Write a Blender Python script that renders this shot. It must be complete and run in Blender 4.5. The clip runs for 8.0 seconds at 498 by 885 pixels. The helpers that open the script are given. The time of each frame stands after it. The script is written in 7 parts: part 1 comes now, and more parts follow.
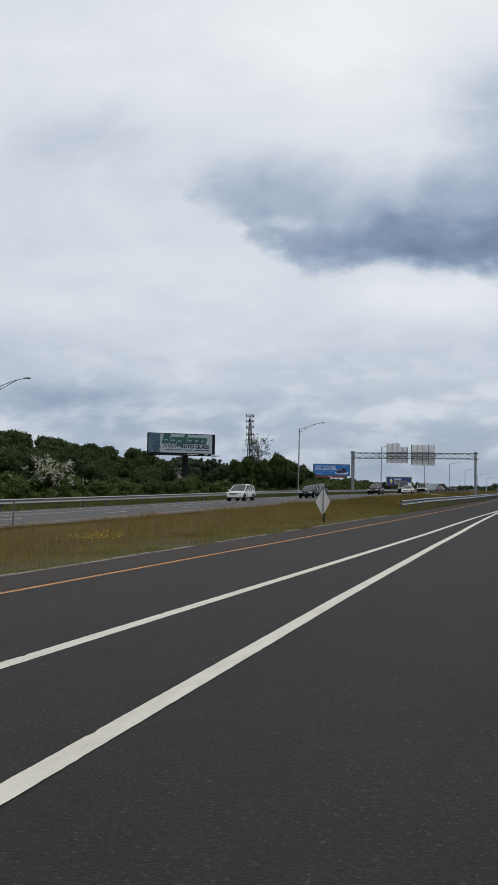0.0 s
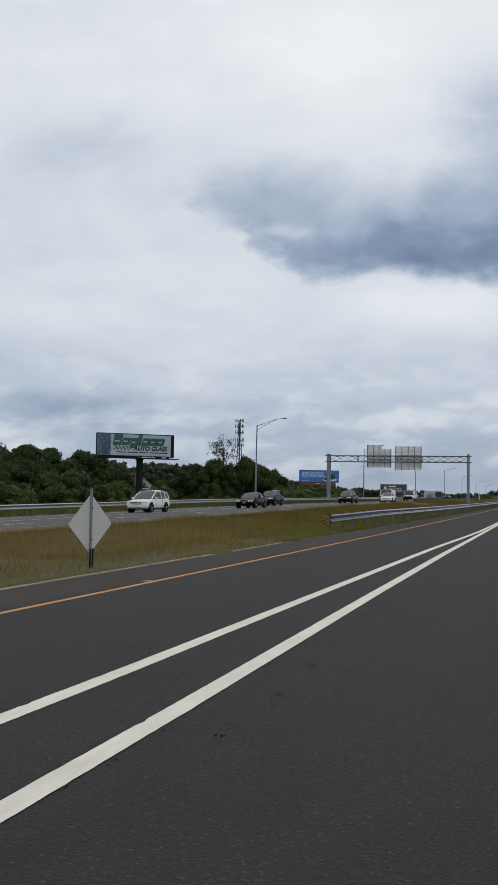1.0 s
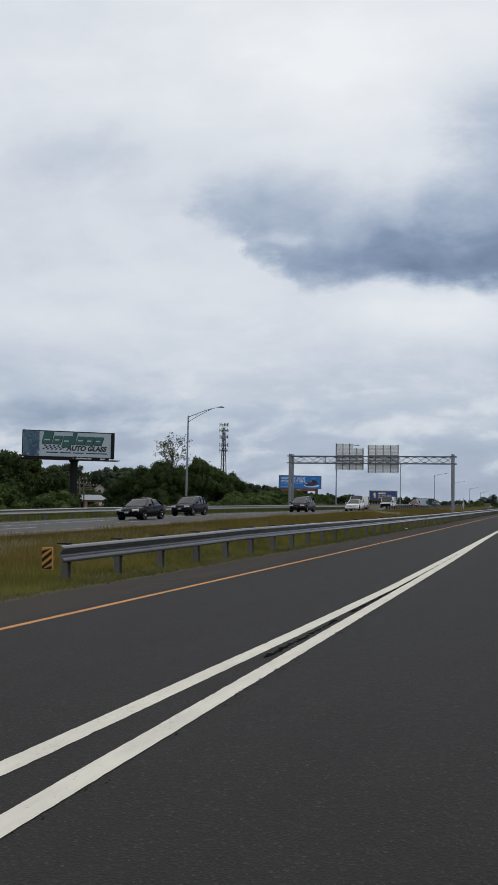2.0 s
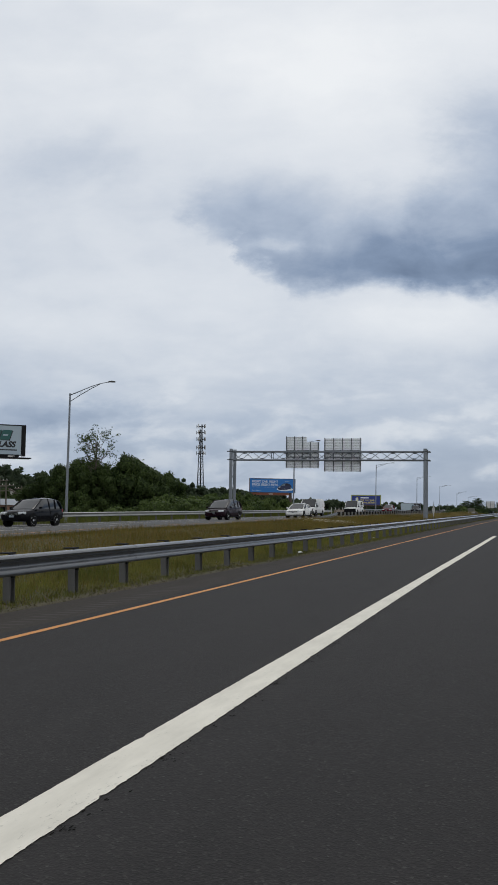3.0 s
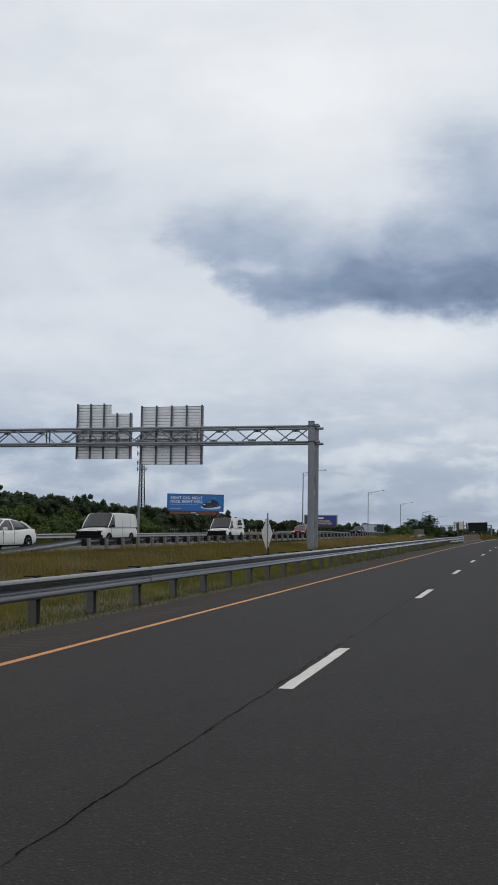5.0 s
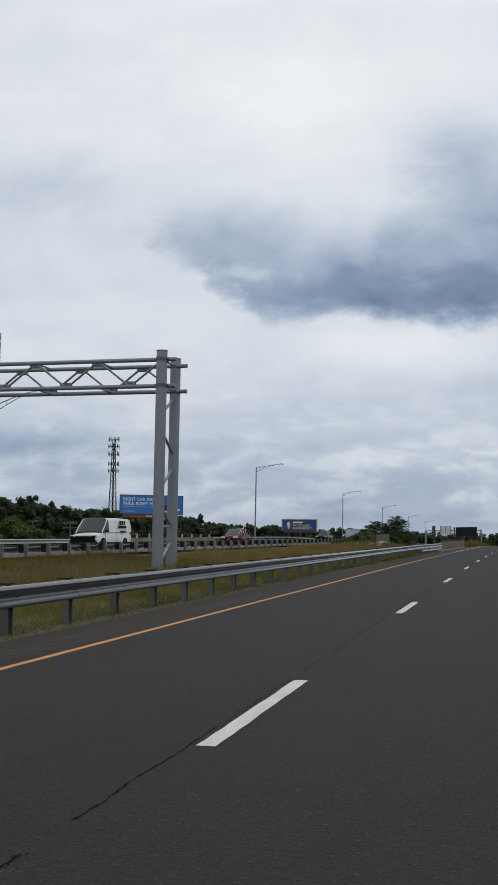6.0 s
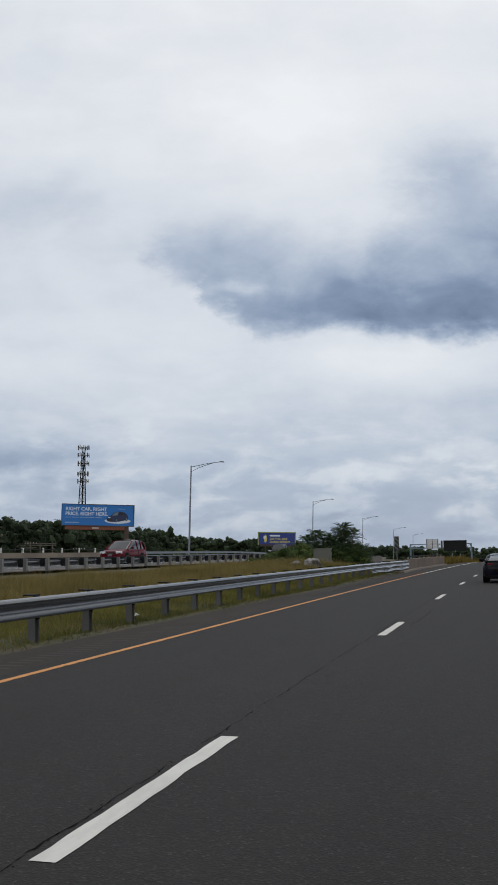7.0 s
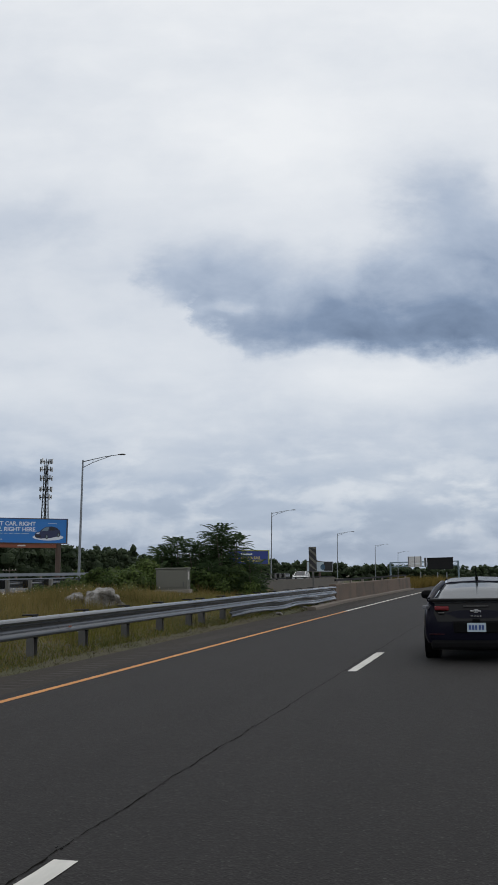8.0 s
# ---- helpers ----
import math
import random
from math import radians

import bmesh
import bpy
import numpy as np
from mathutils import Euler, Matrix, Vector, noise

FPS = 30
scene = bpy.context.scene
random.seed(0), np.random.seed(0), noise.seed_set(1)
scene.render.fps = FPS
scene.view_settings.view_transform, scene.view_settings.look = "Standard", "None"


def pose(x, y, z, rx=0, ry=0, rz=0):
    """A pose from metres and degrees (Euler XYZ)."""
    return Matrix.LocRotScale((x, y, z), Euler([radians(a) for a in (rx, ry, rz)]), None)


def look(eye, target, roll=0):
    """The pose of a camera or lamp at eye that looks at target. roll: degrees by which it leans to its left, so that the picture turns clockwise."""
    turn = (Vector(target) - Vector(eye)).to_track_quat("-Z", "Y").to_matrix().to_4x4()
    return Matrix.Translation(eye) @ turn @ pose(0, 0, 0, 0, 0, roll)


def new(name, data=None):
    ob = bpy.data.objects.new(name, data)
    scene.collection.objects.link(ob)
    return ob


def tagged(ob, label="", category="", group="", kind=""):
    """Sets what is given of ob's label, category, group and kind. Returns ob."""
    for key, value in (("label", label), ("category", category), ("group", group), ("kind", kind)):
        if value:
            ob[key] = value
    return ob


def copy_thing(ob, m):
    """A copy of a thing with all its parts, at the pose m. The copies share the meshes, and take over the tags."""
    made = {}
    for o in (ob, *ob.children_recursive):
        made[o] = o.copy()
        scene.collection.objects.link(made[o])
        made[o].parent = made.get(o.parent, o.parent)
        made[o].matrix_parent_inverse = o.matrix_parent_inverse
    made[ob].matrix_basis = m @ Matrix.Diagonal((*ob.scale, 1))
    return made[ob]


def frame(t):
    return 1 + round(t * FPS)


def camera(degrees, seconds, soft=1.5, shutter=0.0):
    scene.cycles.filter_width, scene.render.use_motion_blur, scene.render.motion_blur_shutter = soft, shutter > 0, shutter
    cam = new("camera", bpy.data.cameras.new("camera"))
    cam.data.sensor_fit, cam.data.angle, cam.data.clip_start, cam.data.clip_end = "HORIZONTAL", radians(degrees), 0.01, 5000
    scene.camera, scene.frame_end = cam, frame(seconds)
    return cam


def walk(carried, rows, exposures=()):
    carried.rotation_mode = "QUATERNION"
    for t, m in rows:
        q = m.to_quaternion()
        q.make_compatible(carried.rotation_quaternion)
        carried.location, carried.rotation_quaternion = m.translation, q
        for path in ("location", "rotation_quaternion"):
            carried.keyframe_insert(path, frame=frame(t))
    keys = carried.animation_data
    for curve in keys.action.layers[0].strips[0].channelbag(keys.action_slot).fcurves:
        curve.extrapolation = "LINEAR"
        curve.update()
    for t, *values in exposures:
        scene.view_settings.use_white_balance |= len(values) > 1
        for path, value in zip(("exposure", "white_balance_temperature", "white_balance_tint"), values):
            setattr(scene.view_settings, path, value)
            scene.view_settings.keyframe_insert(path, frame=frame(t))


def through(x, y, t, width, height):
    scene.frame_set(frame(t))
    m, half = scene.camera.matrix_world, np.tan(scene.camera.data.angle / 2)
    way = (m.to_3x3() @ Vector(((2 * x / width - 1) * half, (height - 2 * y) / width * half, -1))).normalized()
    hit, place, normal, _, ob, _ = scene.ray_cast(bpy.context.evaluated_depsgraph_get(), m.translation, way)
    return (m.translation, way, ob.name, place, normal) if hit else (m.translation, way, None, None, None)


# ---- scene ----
cam = camera(30.34, 8.0, soft=1.6)

# seconds, x, y, then degrees to the left, up, and of roll
EYE = 1.464
PATH = [
    (0, 3.553, 6.851, 18.263, 3.064, -0.542),
    (0.5, 3.246, 18.716, 18.343, 3.345, -0.640),
    (1, 3.070, 30.891, 18.315, 3.547, -0.512),
    (2.5, 2.602, 67.799, 17.964, 4.194, -0.642),
    (3, 2.460, 80.456, 17.613, 4.326, -0.618),
    (3.5, 2.338, 93.469, 17.205, 4.512, -0.541),
    (4, 2.233, 106.711, 16.872, 4.797, -0.470),
    (4.5, 2.079, 119.962, 16.484, 5.441, -0.564),
    (5, 2.124, 133.106, 16.176, 5.667, -0.739),
    (6.5, 2.087, 172.159, 15.496, 6.325, -0.731),
    (7, 2.233, 185.247, 15.309, 6.864, -0.797),
    (7.5, 2.365, 199.095, 15.238, 7.570, -0.808),
    (8, 2.495, 212.311, 14.754, 8.059, -1.182),
]


def aimed(x, y, yaw, pitch, roll):
    a, b = radians(yaw), radians(pitch)
    way = Vector((-math.sin(a) * math.cos(b), math.cos(a) * math.cos(b), math.sin(b)))
    eye = Vector((x, y, EYE))
    return look(eye, eye + way, roll)


walk(cam, [(t, aimed(x, y, yaw, pitch, roll)) for t, x, y, yaw, pitch, roll in PATH])

# ---- world and light ----
SUN_TURN, SUN_HEIGHT = 25.0, 58.0  # degrees from +y towards +x, and up
world = bpy.data.worlds.new("overcast_sky")
scene.world = world
world.use_nodes = True
wt = world.node_tree
wt.nodes.clear()


def node(tree, kind, inputs=None, **props):
    n = tree.nodes.new(kind)
    for k, v in props.items():
        if k == "operation":
            n.operation = v
        elif k == "blend":
            n.blend_type = v
        elif k == "data":
            n.data_type = v
        elif k == "clamp":
            n.use_clamp = v
    for k, v in (inputs or {}).items():
        if isinstance(v, bpy.types.NodeSocket):
            tree.links.new(v, n.inputs[k])
        else:
            n.inputs[k].default_value = v
    return n


def calc(tree, op, a, b=0.0, c=0.0):
    return node(tree, "ShaderNodeMath", {0: a, 1: b, 2: c}, operation=op).outputs[0]


def noise_of(tree, vec, scale, detail=4.0, rough=0.55, distort=0.0):
    return node(tree, "ShaderNodeTexNoise", {"Vector": vec, "Scale": scale, "Detail": detail, "Roughness": rough, "Distortion": distort})


def ramp_of(tree, fac, stops):
    n = tree.nodes.new("ShaderNodeValToRGB")
    tree.links.new(fac, n.inputs[0])
    els = n.color_ramp.elements
    while len(els) < len(stops):
        els.new(0.5)
    for e, (p, c) in zip(els, stops):
        e.position, e.color = p, (c, c, c, 1) if isinstance(c, float) else (*c, 1)
    return n.outputs[0]


def mapped(tree, vec, scale, turn=0.0, move=(0, 0, 0)):
    n = tree.nodes.new("ShaderNodeMapping")
    tree.links.new(vec, n.inputs["Vector"])
    n.inputs["Scale"].default_value, n.inputs["Rotation"].default_value[2] = scale, turn
    n.inputs["Location"].default_value = move
    return n.outputs[0]


sky = wt.nodes.new("ShaderNodeTexSky")
sky.sky_type, sky.sun_disc = "NISHITA", False
sky.sun_elevation, sky.sun_rotation = radians(SUN_HEIGHT), radians(SUN_TURN)
gen = wt.nodes.new("ShaderNodeTexCoord").outputs["Generated"]
# turned so that y points along the wooded side of the road
turned = mapped(wt, gen, (1, 1, 1), radians(-16.5))
sx = node(wt, "ShaderNodeSeparateXYZ", {0: turned}).outputs
ahead = calc(wt, "MAXIMUM", sx[1], 0.25)
pu, pv = calc(wt, "DIVIDE", sx[0], ahead), calc(wt, "DIVIDE", sx[2], ahead)
plane = node(wt, "ShaderNodeCombineXYZ", {0: pu, 1: calc(wt, "MULTIPLY", pv, 1.6), 2: sx[1]}).outputs[0]
warp = noise_of(wt, plane, 9.0, 7, 0.62)
wsep = node(wt, "ShaderNodeSeparateXYZ", {0: warp.outputs["Color"]}).outputs
warp2 = noise_of(wt, plane, 3.2, 2, 0.5)
wsep2 = node(wt, "ShaderNodeSeparateXYZ", {0: warp2.outputs["Color"]}).outputs
cu = calc(wt, "ADD", calc(wt, "ADD", pu, calc(wt, "MULTIPLY_ADD", wsep[0], 0.13, -0.065)), calc(wt, "MULTIPLY_ADD", wsep2[0], 0.06, -0.03))
cv = calc(wt, "ADD", calc(wt, "ADD", pv, calc(wt, "MULTIPLY_ADD", wsep[1], 0.075, -0.0375)), calc(wt, "MULTIPLY_ADD", wsep2[1], 0.03, -0.015))


def eased(x, lo, hi, a=0.0, b=1.0):
    n = node(wt, "ShaderNodeMapRange", {0: x, 1: lo, 2: hi, 3: a, 4: b})
    n.interpolation_type = "SMOOTHSTEP"
    return n.outputs[0]


def profile(stops):
    """A height that varies across the sky, from (across, height) pairs."""
    return ramp_of(wt, calc(wt, "MULTIPLY_ADD", cu, 1 / 0.9, 0.3 / 0.9), [((u + 0.3) / 0.9, float(v)) for u, v in stops])


# the long dark bank: flat base, ragged top, darker to one side
base_v = profile([(-0.30, 0.345), (-0.085, 0.322), (-0.050, 0.303), (-0.020, 0.294), (-0.004, 0.264), (0.03, 0.243), (0.155, 0.238), (0.262, 0.233), (0.6, 0.22)])
top_v = profile([(-0.30, 0.355), (-0.090, 0.352), (-0.047, 0.372), (0.02, 0.362), (0.06, 0.352), (0.135, 0.340), (0.19, 0.362), (0.26, 0.382), (0.6, 0.40)])
depth_d = profile([(-0.30, 0.0), (-0.085, 0.04), (-0.050, 0.24), (0.0, 0.29), (0.05, 0.38), (0.10, 0.47), (0.17, 0.54), (0.25, 0.57), (0.6, 0.5)])
over = calc(wt, "SUBTRACT", cv, base_v)
share = calc(wt, "DIVIDE", over, calc(wt, "MAXIMUM", calc(wt, "SUBTRACT", top_v, base_v), 0.02))
dark = calc(wt, "MULTIPLY", calc(wt, "MULTIPLY", eased(over, -0.010, 0.022), eased(share, 0.2, 1.5, 1.0, 0.0)), calc(wt, "MULTIPLY", depth_d, calc(wt, "MULTIPLY_ADD", noise_of(wt, plane, 11.0, 5, 0.55, 0.4).outputs["Fac"], 1.3, 0.42)))
# thin grey veil above it, and small shaded clouds low down


def patch_at(u, v, wide, tall, much):
    """A soft grey patch of cloud."""
    a = calc(wt, "POWER", calc(wt, "ABSOLUTE", calc(wt, "DIVIDE", calc(wt, "SUBTRACT", cu, u), wide)), 2.0)
    b = calc(wt, "POWER", calc(wt, "ABSOLUTE", calc(wt, "DIVIDE", calc(wt, "SUBTRACT", cv, v), tall)), 2.0)
    return calc(wt, "MULTIPLY", calc(wt, "EXPONENT", calc(wt, "MULTIPLY", calc(wt, "ADD", a, b), -1.0)), much)


veil = calc(wt, "ADD", calc(wt, "ADD", patch_at(0.275, 0.432, 0.070, 0.050, 0.29), patch_at(0.222, 0.408, 0.040, 0.026, 0.10)), calc(wt, "ADD", patch_at(-0.225, 0.395, 0.075, 0.035, 0.16), patch_at(-0.20, 0.105, 0.13, 0.016, 0.16)))
veil = calc(wt, "SUBTRACT", veil, calc(wt, "ADD", patch_at(0.08, 0.50, 0.15, 0.11, 0.10), calc(wt, "ADD", patch_at(0.15, 0.195, 0.16, 0.028, 0.10), patch_at(0.018, 0.292, 0.030, 0.010, 0.16))))
veil = calc(wt, "ADD", veil, patch_at(-0.24, 0.58, 0.14, 0.12, 0.07))
soft_n = noise_of(wt, plane, 4.0, 6, 0.5, 0.2).outputs["Fac"]
fine_n = noise_of(wt, plane, 18.0, 6, 0.6, 0.3).outputs["Fac"]
band_at = node(wt, "ShaderNodeCombineXYZ", {0: pu, 1: calc(wt, "MULTIPLY", pv, 3.2), 2: sx[1]}).outputs[0]
streak = noise_of(wt, band_at, 6.5, 7, 0.52, 0.1).outputs["Fac"]
puff_at = node(wt, "ShaderNodeCombineXYZ", {0: pu, 1: calc(wt, "MULTIPLY", pv, 2.4), 2: 4.0}).outputs[0]
puff = eased(noise_of(wt, puff_at, 13.0, 6, 0.55, 0.25).outputs["Fac"], 0.42, 0.66)
low_only = eased(pv, 0.10, 0.30, 0.40, 0.14)
puffs = calc(wt, "MULTIPLY", puff, eased(pv, 0.07, 0.19, 0.17, 0.0))
value = ramp_of(wt, calc(wt, "DIVIDE", calc(wt, "MAXIMUM", pv, 0.0), 0.7), [(0.0, 0.40), (0.08, 0.46), (0.20, 0.59), (0.30, 0.72), (0.50, 0.775), (0.70, 0.88), (1.0, 0.92)])
value = calc(wt, "SUBTRACT", calc(wt, "SUBTRACT", value, dark), veil)
value = calc(wt, "ADD", value, calc(wt, "MULTIPLY_ADD", soft_n, 0.34, -0.17))
value = calc(wt, "ADD", value, calc(wt, "MULTIPLY_ADD", fine_n, 0.10, -0.05))
value = calc(wt, "ADD", calc(wt, "ADD", value, puffs), calc(wt, "MULTIPLY", calc(wt, "SUBTRACT", streak, 0.5), low_only))
tone = ramp_of(wt, value, [(0.0, (0.125, 0.175, 0.27)), (0.25, (0.225, 0.295, 0.42)), (0.5, (0.43, 0.50, 0.613)), (0.75, (0.69, 0.731, 0.789)), (1.0, (0.88, 0.90, 0.92))])
blue = node(wt, "ShaderNodeMix", {0: 1.0, 6: sky.outputs[0], 7: (0.1, 0.1, 0.1, 1)}, data="RGBA", blend="MULTIPLY").outputs[2]
both = node(wt, "ShaderNodeMix", {0: 0.94, 6: blue, 7: tone}, data="RGBA").outputs[2]
background = node(wt, "ShaderNodeBackground", {0: both, 1: 1.0})
wt.links.new(background.outputs[0], wt.nodes.new("ShaderNodeOutputWorld").inputs[0])

sun = new("sun", bpy.data.lights.new("sun", "SUN"))
sun.data.energy, sun.data.angle, sun.data.color = 0.5, radians(25), (1.0, 0.96, 0.9)
sa, sh = radians(SUN_TURN), radians(SUN_HEIGHT)
sun.matrix_world = look((0, 0, 60), (-60 * math.sin(sa) * math.cos(sh), -60 * math.cos(sa) * math.cos(sh), 60 - 60 * math.sin(sh)))


# ---- materials ----
def surface(name, base, rough=0.7, metal=0.0, vary=0.25, size=1.0, fine=40.0, bump=0.1, spec=0.5, tint=None, coat=0.0, per_object=0.0):
    """A painted, mineral or metal surface: stains of that size in metres, a fine grain, and relief."""
    m = bpy.data.materials.new(name)
    m.use_nodes = True
    t = m.node_tree
    p = t.nodes["Principled BSDF"]
    co = t.nodes.new("ShaderNodeTexCoord").outputs["Object"]
    big = noise_of(t, co, 1.0 / size, 5, 0.6).outputs["Fac"]
    small = noise_of(t, co, fine, 3, 0.6).outputs["Fac"]
    amount = calc(t, "ADD", calc(t, "MULTIPLY_ADD", big, vary, 1 - vary / 2), calc(t, "MULTIPLY_ADD", small, vary * 0.6, -vary * 0.3))
    if per_object:
        rnd = t.nodes.new("ShaderNodeObjectInfo").outputs["Random"]
        amount = calc(t, "MULTIPLY", amount, calc(t, "MULTIPLY_ADD", rnd, per_object, 1 - per_object / 2))
    colour = base if len(base) == 4 else (*base, 1)
    first = colour[:3]
    if tint:
        patch = ramp_of(t, noise_of(t, co, 0.6 / size, 4, 0.6).outputs["Fac"], [(0.42, 0.0), (0.62, 1.0)])
        first = node(t, "ShaderNodeMix", {0: patch, 6: colour, 7: (*tint, 1)}, data="RGBA").outputs[2]
    mixed = node(t, "ShaderNodeVectorMath", {0: first, "Scale": amount}, operation="SCALE").outputs[0]
    t.links.new(mixed, p.inputs["Base Color"])
    p.inputs["Metallic"].default_value = metal
    p.inputs["Specular IOR Level"].default_value = spec
    p.inputs["Coat Weight"].default_value = coat
    t.links.new(calc(t, "MULTIPLY_ADD", big, 0.3 * rough, 0.85 * rough), p.inputs["Roughness"])
    if bump:
        t.links.new(node(t, "ShaderNodeBump", {"Strength": bump, "Distance": 0.02, "Height": small}).outputs[0], p.inputs["Normal"])
    return m


def asphalt_material(name, base, warm):
    m = bpy.data.materials.new(name)
    m.use_nodes = True
    t = m.node_tree
    p = t.nodes["Principled BSDF"]
    co = t.nodes.new("ShaderNodeTexCoord").outputs["Object"]
    stone = node(t, "ShaderNodeTexVoronoi", {"Vector": co, "Scale": 70.0})
    grit = noise_of(t, co, 22.0, 4, 0.7).outputs["Fac"]
    blot = noise_of(t, mapped(t, co, (1, 0.12, 1)), 0.9, 5, 0.6).outputs["Fac"]
    wide = noise_of(t, mapped(t, co, (1, 0.05, 1)), 0.35, 3, 0.5).outputs["Fac"]
    chips = ramp_of(t, node(t, "ShaderNodeSeparateColor", {0: stone.outputs["Color"]}).outputs[0], [(0.0, 0.74), (0.75, 1.0), (0.91, 1.22), (0.983, 1.6), (1.0, 2.3)])
    a = calc(t, "MULTIPLY_ADD", blot, 0.55, 0.72)
    a = calc(t, "MULTIPLY", a, calc(t, "MULTIPLY_ADD", wide, 0.35, 0.83))
    a = calc(t, "MULTIPLY", a, calc(t, "MULTIPLY_ADD", grit, 0.8, 0.60))
    worn = noise_of(t, mapped(t, co, (1, 0.35, 1)), 2.3, 6, 0.7).outputs["Fac"]
    a = calc(t, "MULTIPLY", a, calc(t, "MULTIPLY_ADD", worn, 0.5, 0.75))
    a = calc(t, "MULTIPLY", a, chips)
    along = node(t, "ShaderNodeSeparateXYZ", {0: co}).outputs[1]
    # tone is 1.22 up to y 25 and eases to 1.0 by y 75
    y_tone = node(t, "ShaderNodeMapRange", {0: along, 1: 25.0, 2: 75.0, 3: 1.22, 4: 1.0}).outputs[0]
    a = calc(t, "MULTIPLY", a, y_tone)
    tone = node(t, "ShaderNodeMix", {0: blot, 6: (*base, 1), 7: (*warm, 1)}, data="RGBA").outputs[2]
    t.links.new(node(t, "ShaderNodeVectorMath", {0: tone, "Scale": a}, operation="SCALE").outputs[0], p.inputs["Base Color"])
    t.links.new(calc(t, "MULTIPLY_ADD", grit, 0.25, 0.68), p.inputs["Roughness"])
    p.inputs["Specular IOR Level"].default_value = 0.15
    h = calc(t, "ADD", stone.outputs["Distance"], calc(t, "MULTIPLY", grit, 0.6))
    t.links.new(node(t, "ShaderNodeBump", {"Strength": 0.34, "Distance": 0.008, "Height": h}).outputs[0], p.inputs["Normal"])
    return m


def leaf_material(name, dark, light, per_island=0.45, relief=0.0, through=0.3):
    """Foliage or grass: each blade or leaf has its own tone, and some light passes through it."""
    m = bpy.data.materials.new(name)
    m.use_nodes = True
    t = m.node_tree
    p = t.nodes["Principled BSDF"]
    isle = t.nodes.new("ShaderNodeNewGeometry").outputs["Random Per Island"]
    co = t.nodes.new("ShaderNodeTexCoord").outputs["Object"]
    lump = noise_of(t, co, 0.45, 3, 0.5).outputs["Fac"]
    rnd = t.nodes.new("ShaderNodeObjectInfo").outputs["Random"]
    f = calc(t, "ADD", calc(t, "MULTIPLY_ADD", isle, per_island, 0.30 - per_island / 2), calc(t, "MULTIPLY_ADD", lump, 1.3, -0.58))
    f = calc(t, "ADD", f, calc(t, "MULTIPLY_ADD", rnd, 0.36, -0.16))
    if relief:
        speck = noise_of(t, co, 2.6, 5, 0.75).outputs["Fac"]
        f = calc(t, "ADD", f, calc(t, "MULTIPLY_ADD", speck, 1.2, -0.62))
        t.links.new(node(t, "ShaderNodeBump", {"Strength": 0.8, "Distance": relief, "Height": speck}).outputs[0], p.inputs["Normal"])
    tone = node(t, "ShaderNodeMix", {0: f, 6: (*dark, 1), 7: (*light, 1)}, data="RGBA")
    tone.clamp_factor = True
    t.links.new(tone.outputs[2], p.inputs["Base Color"])
    p.inputs["Roughness"].default_value = 0.65
    p.inputs["Specular IOR Level"].default_value = 0.12
    if through:
        thin = node(t, "ShaderNodeBsdfTranslucent", {"Color": tone.outputs[2]})
        mix = node(t, "ShaderNodeMixShader", {0: through, 1: p.outputs[0], 2: thin.outputs[0]})
        t.links.new(mix.outputs[0], t.nodes["Material Output"].inputs["Surface"])
    return m


def line_paint(name, base, dull):
    """Road paint: grimy along the way of the traffic, and worn through in small specks."""
    m = bpy.data.materials.new(name)
    m.use_nodes = True
    t = m.node_tree
    p = t.nodes["Principled BSDF"]
    co = t.nodes.new("ShaderNodeTexCoord").outputs["Object"]
    film = noise_of(t, mapped(t, co, (1, 0.25, 1)), 5.0, 5, 0.65).outputs["Fac"]
    fleck = noise_of(t, mapped(t, co, (1, 0.4, 1)), 42.0, 4, 0.75).outputs["Fac"]
    area = noise_of(t, mapped(t, co, (1, 0.15, 1)), 1.7, 3, 0.6).outputs["Fac"]
    gone = ramp_of(t, calc(t, "ADD", fleck, calc(t, "MULTIPLY_ADD", area, 0.34, -0.17)), [(0.63, 0.0), (0.78, 0.6)])
    tone = node(t, "ShaderNodeMix", {0: ramp_of(t, film, [(0.35, 0.0), (0.68, 1.0)]), 6: (*base, 1), 7: (*dull, 1)}, data="RGBA").outputs[2]
    tone = node(t, "ShaderNodeMix", {0: gone, 6: tone, 7: (0.10, 0.095, 0.085, 1)}, data="RGBA").outputs[2]
    t.links.new(tone, p.inputs["Base Color"])
    p.inputs["Roughness"].default_value, p.inputs["Specular IOR Level"].default_value = 0.8, 0.15
    t.links.new(node(t, "ShaderNodeBump", {"Strength": 0.25, "Distance": 0.004, "Height": fleck}).outputs[0], p.inputs["Normal"])
    return m


def plain(name, base, rough=0.5, metal=0.0, coat=0.0, spec=0.5, emit=0.0):
    m = bpy.data.materials.new(name)
    m.use_nodes = True
    p = m.node_tree.nodes["Principled BSDF"]
    p.inputs["Base Color"].default_value = (*base, 1)
    p.inputs["Roughness"].default_value, p.inputs["Metallic"].default_value = rough, metal
    p.inputs["Coat Weight"].default_value, p.inputs["Specular IOR Level"].default_value = coat, spec
    return m


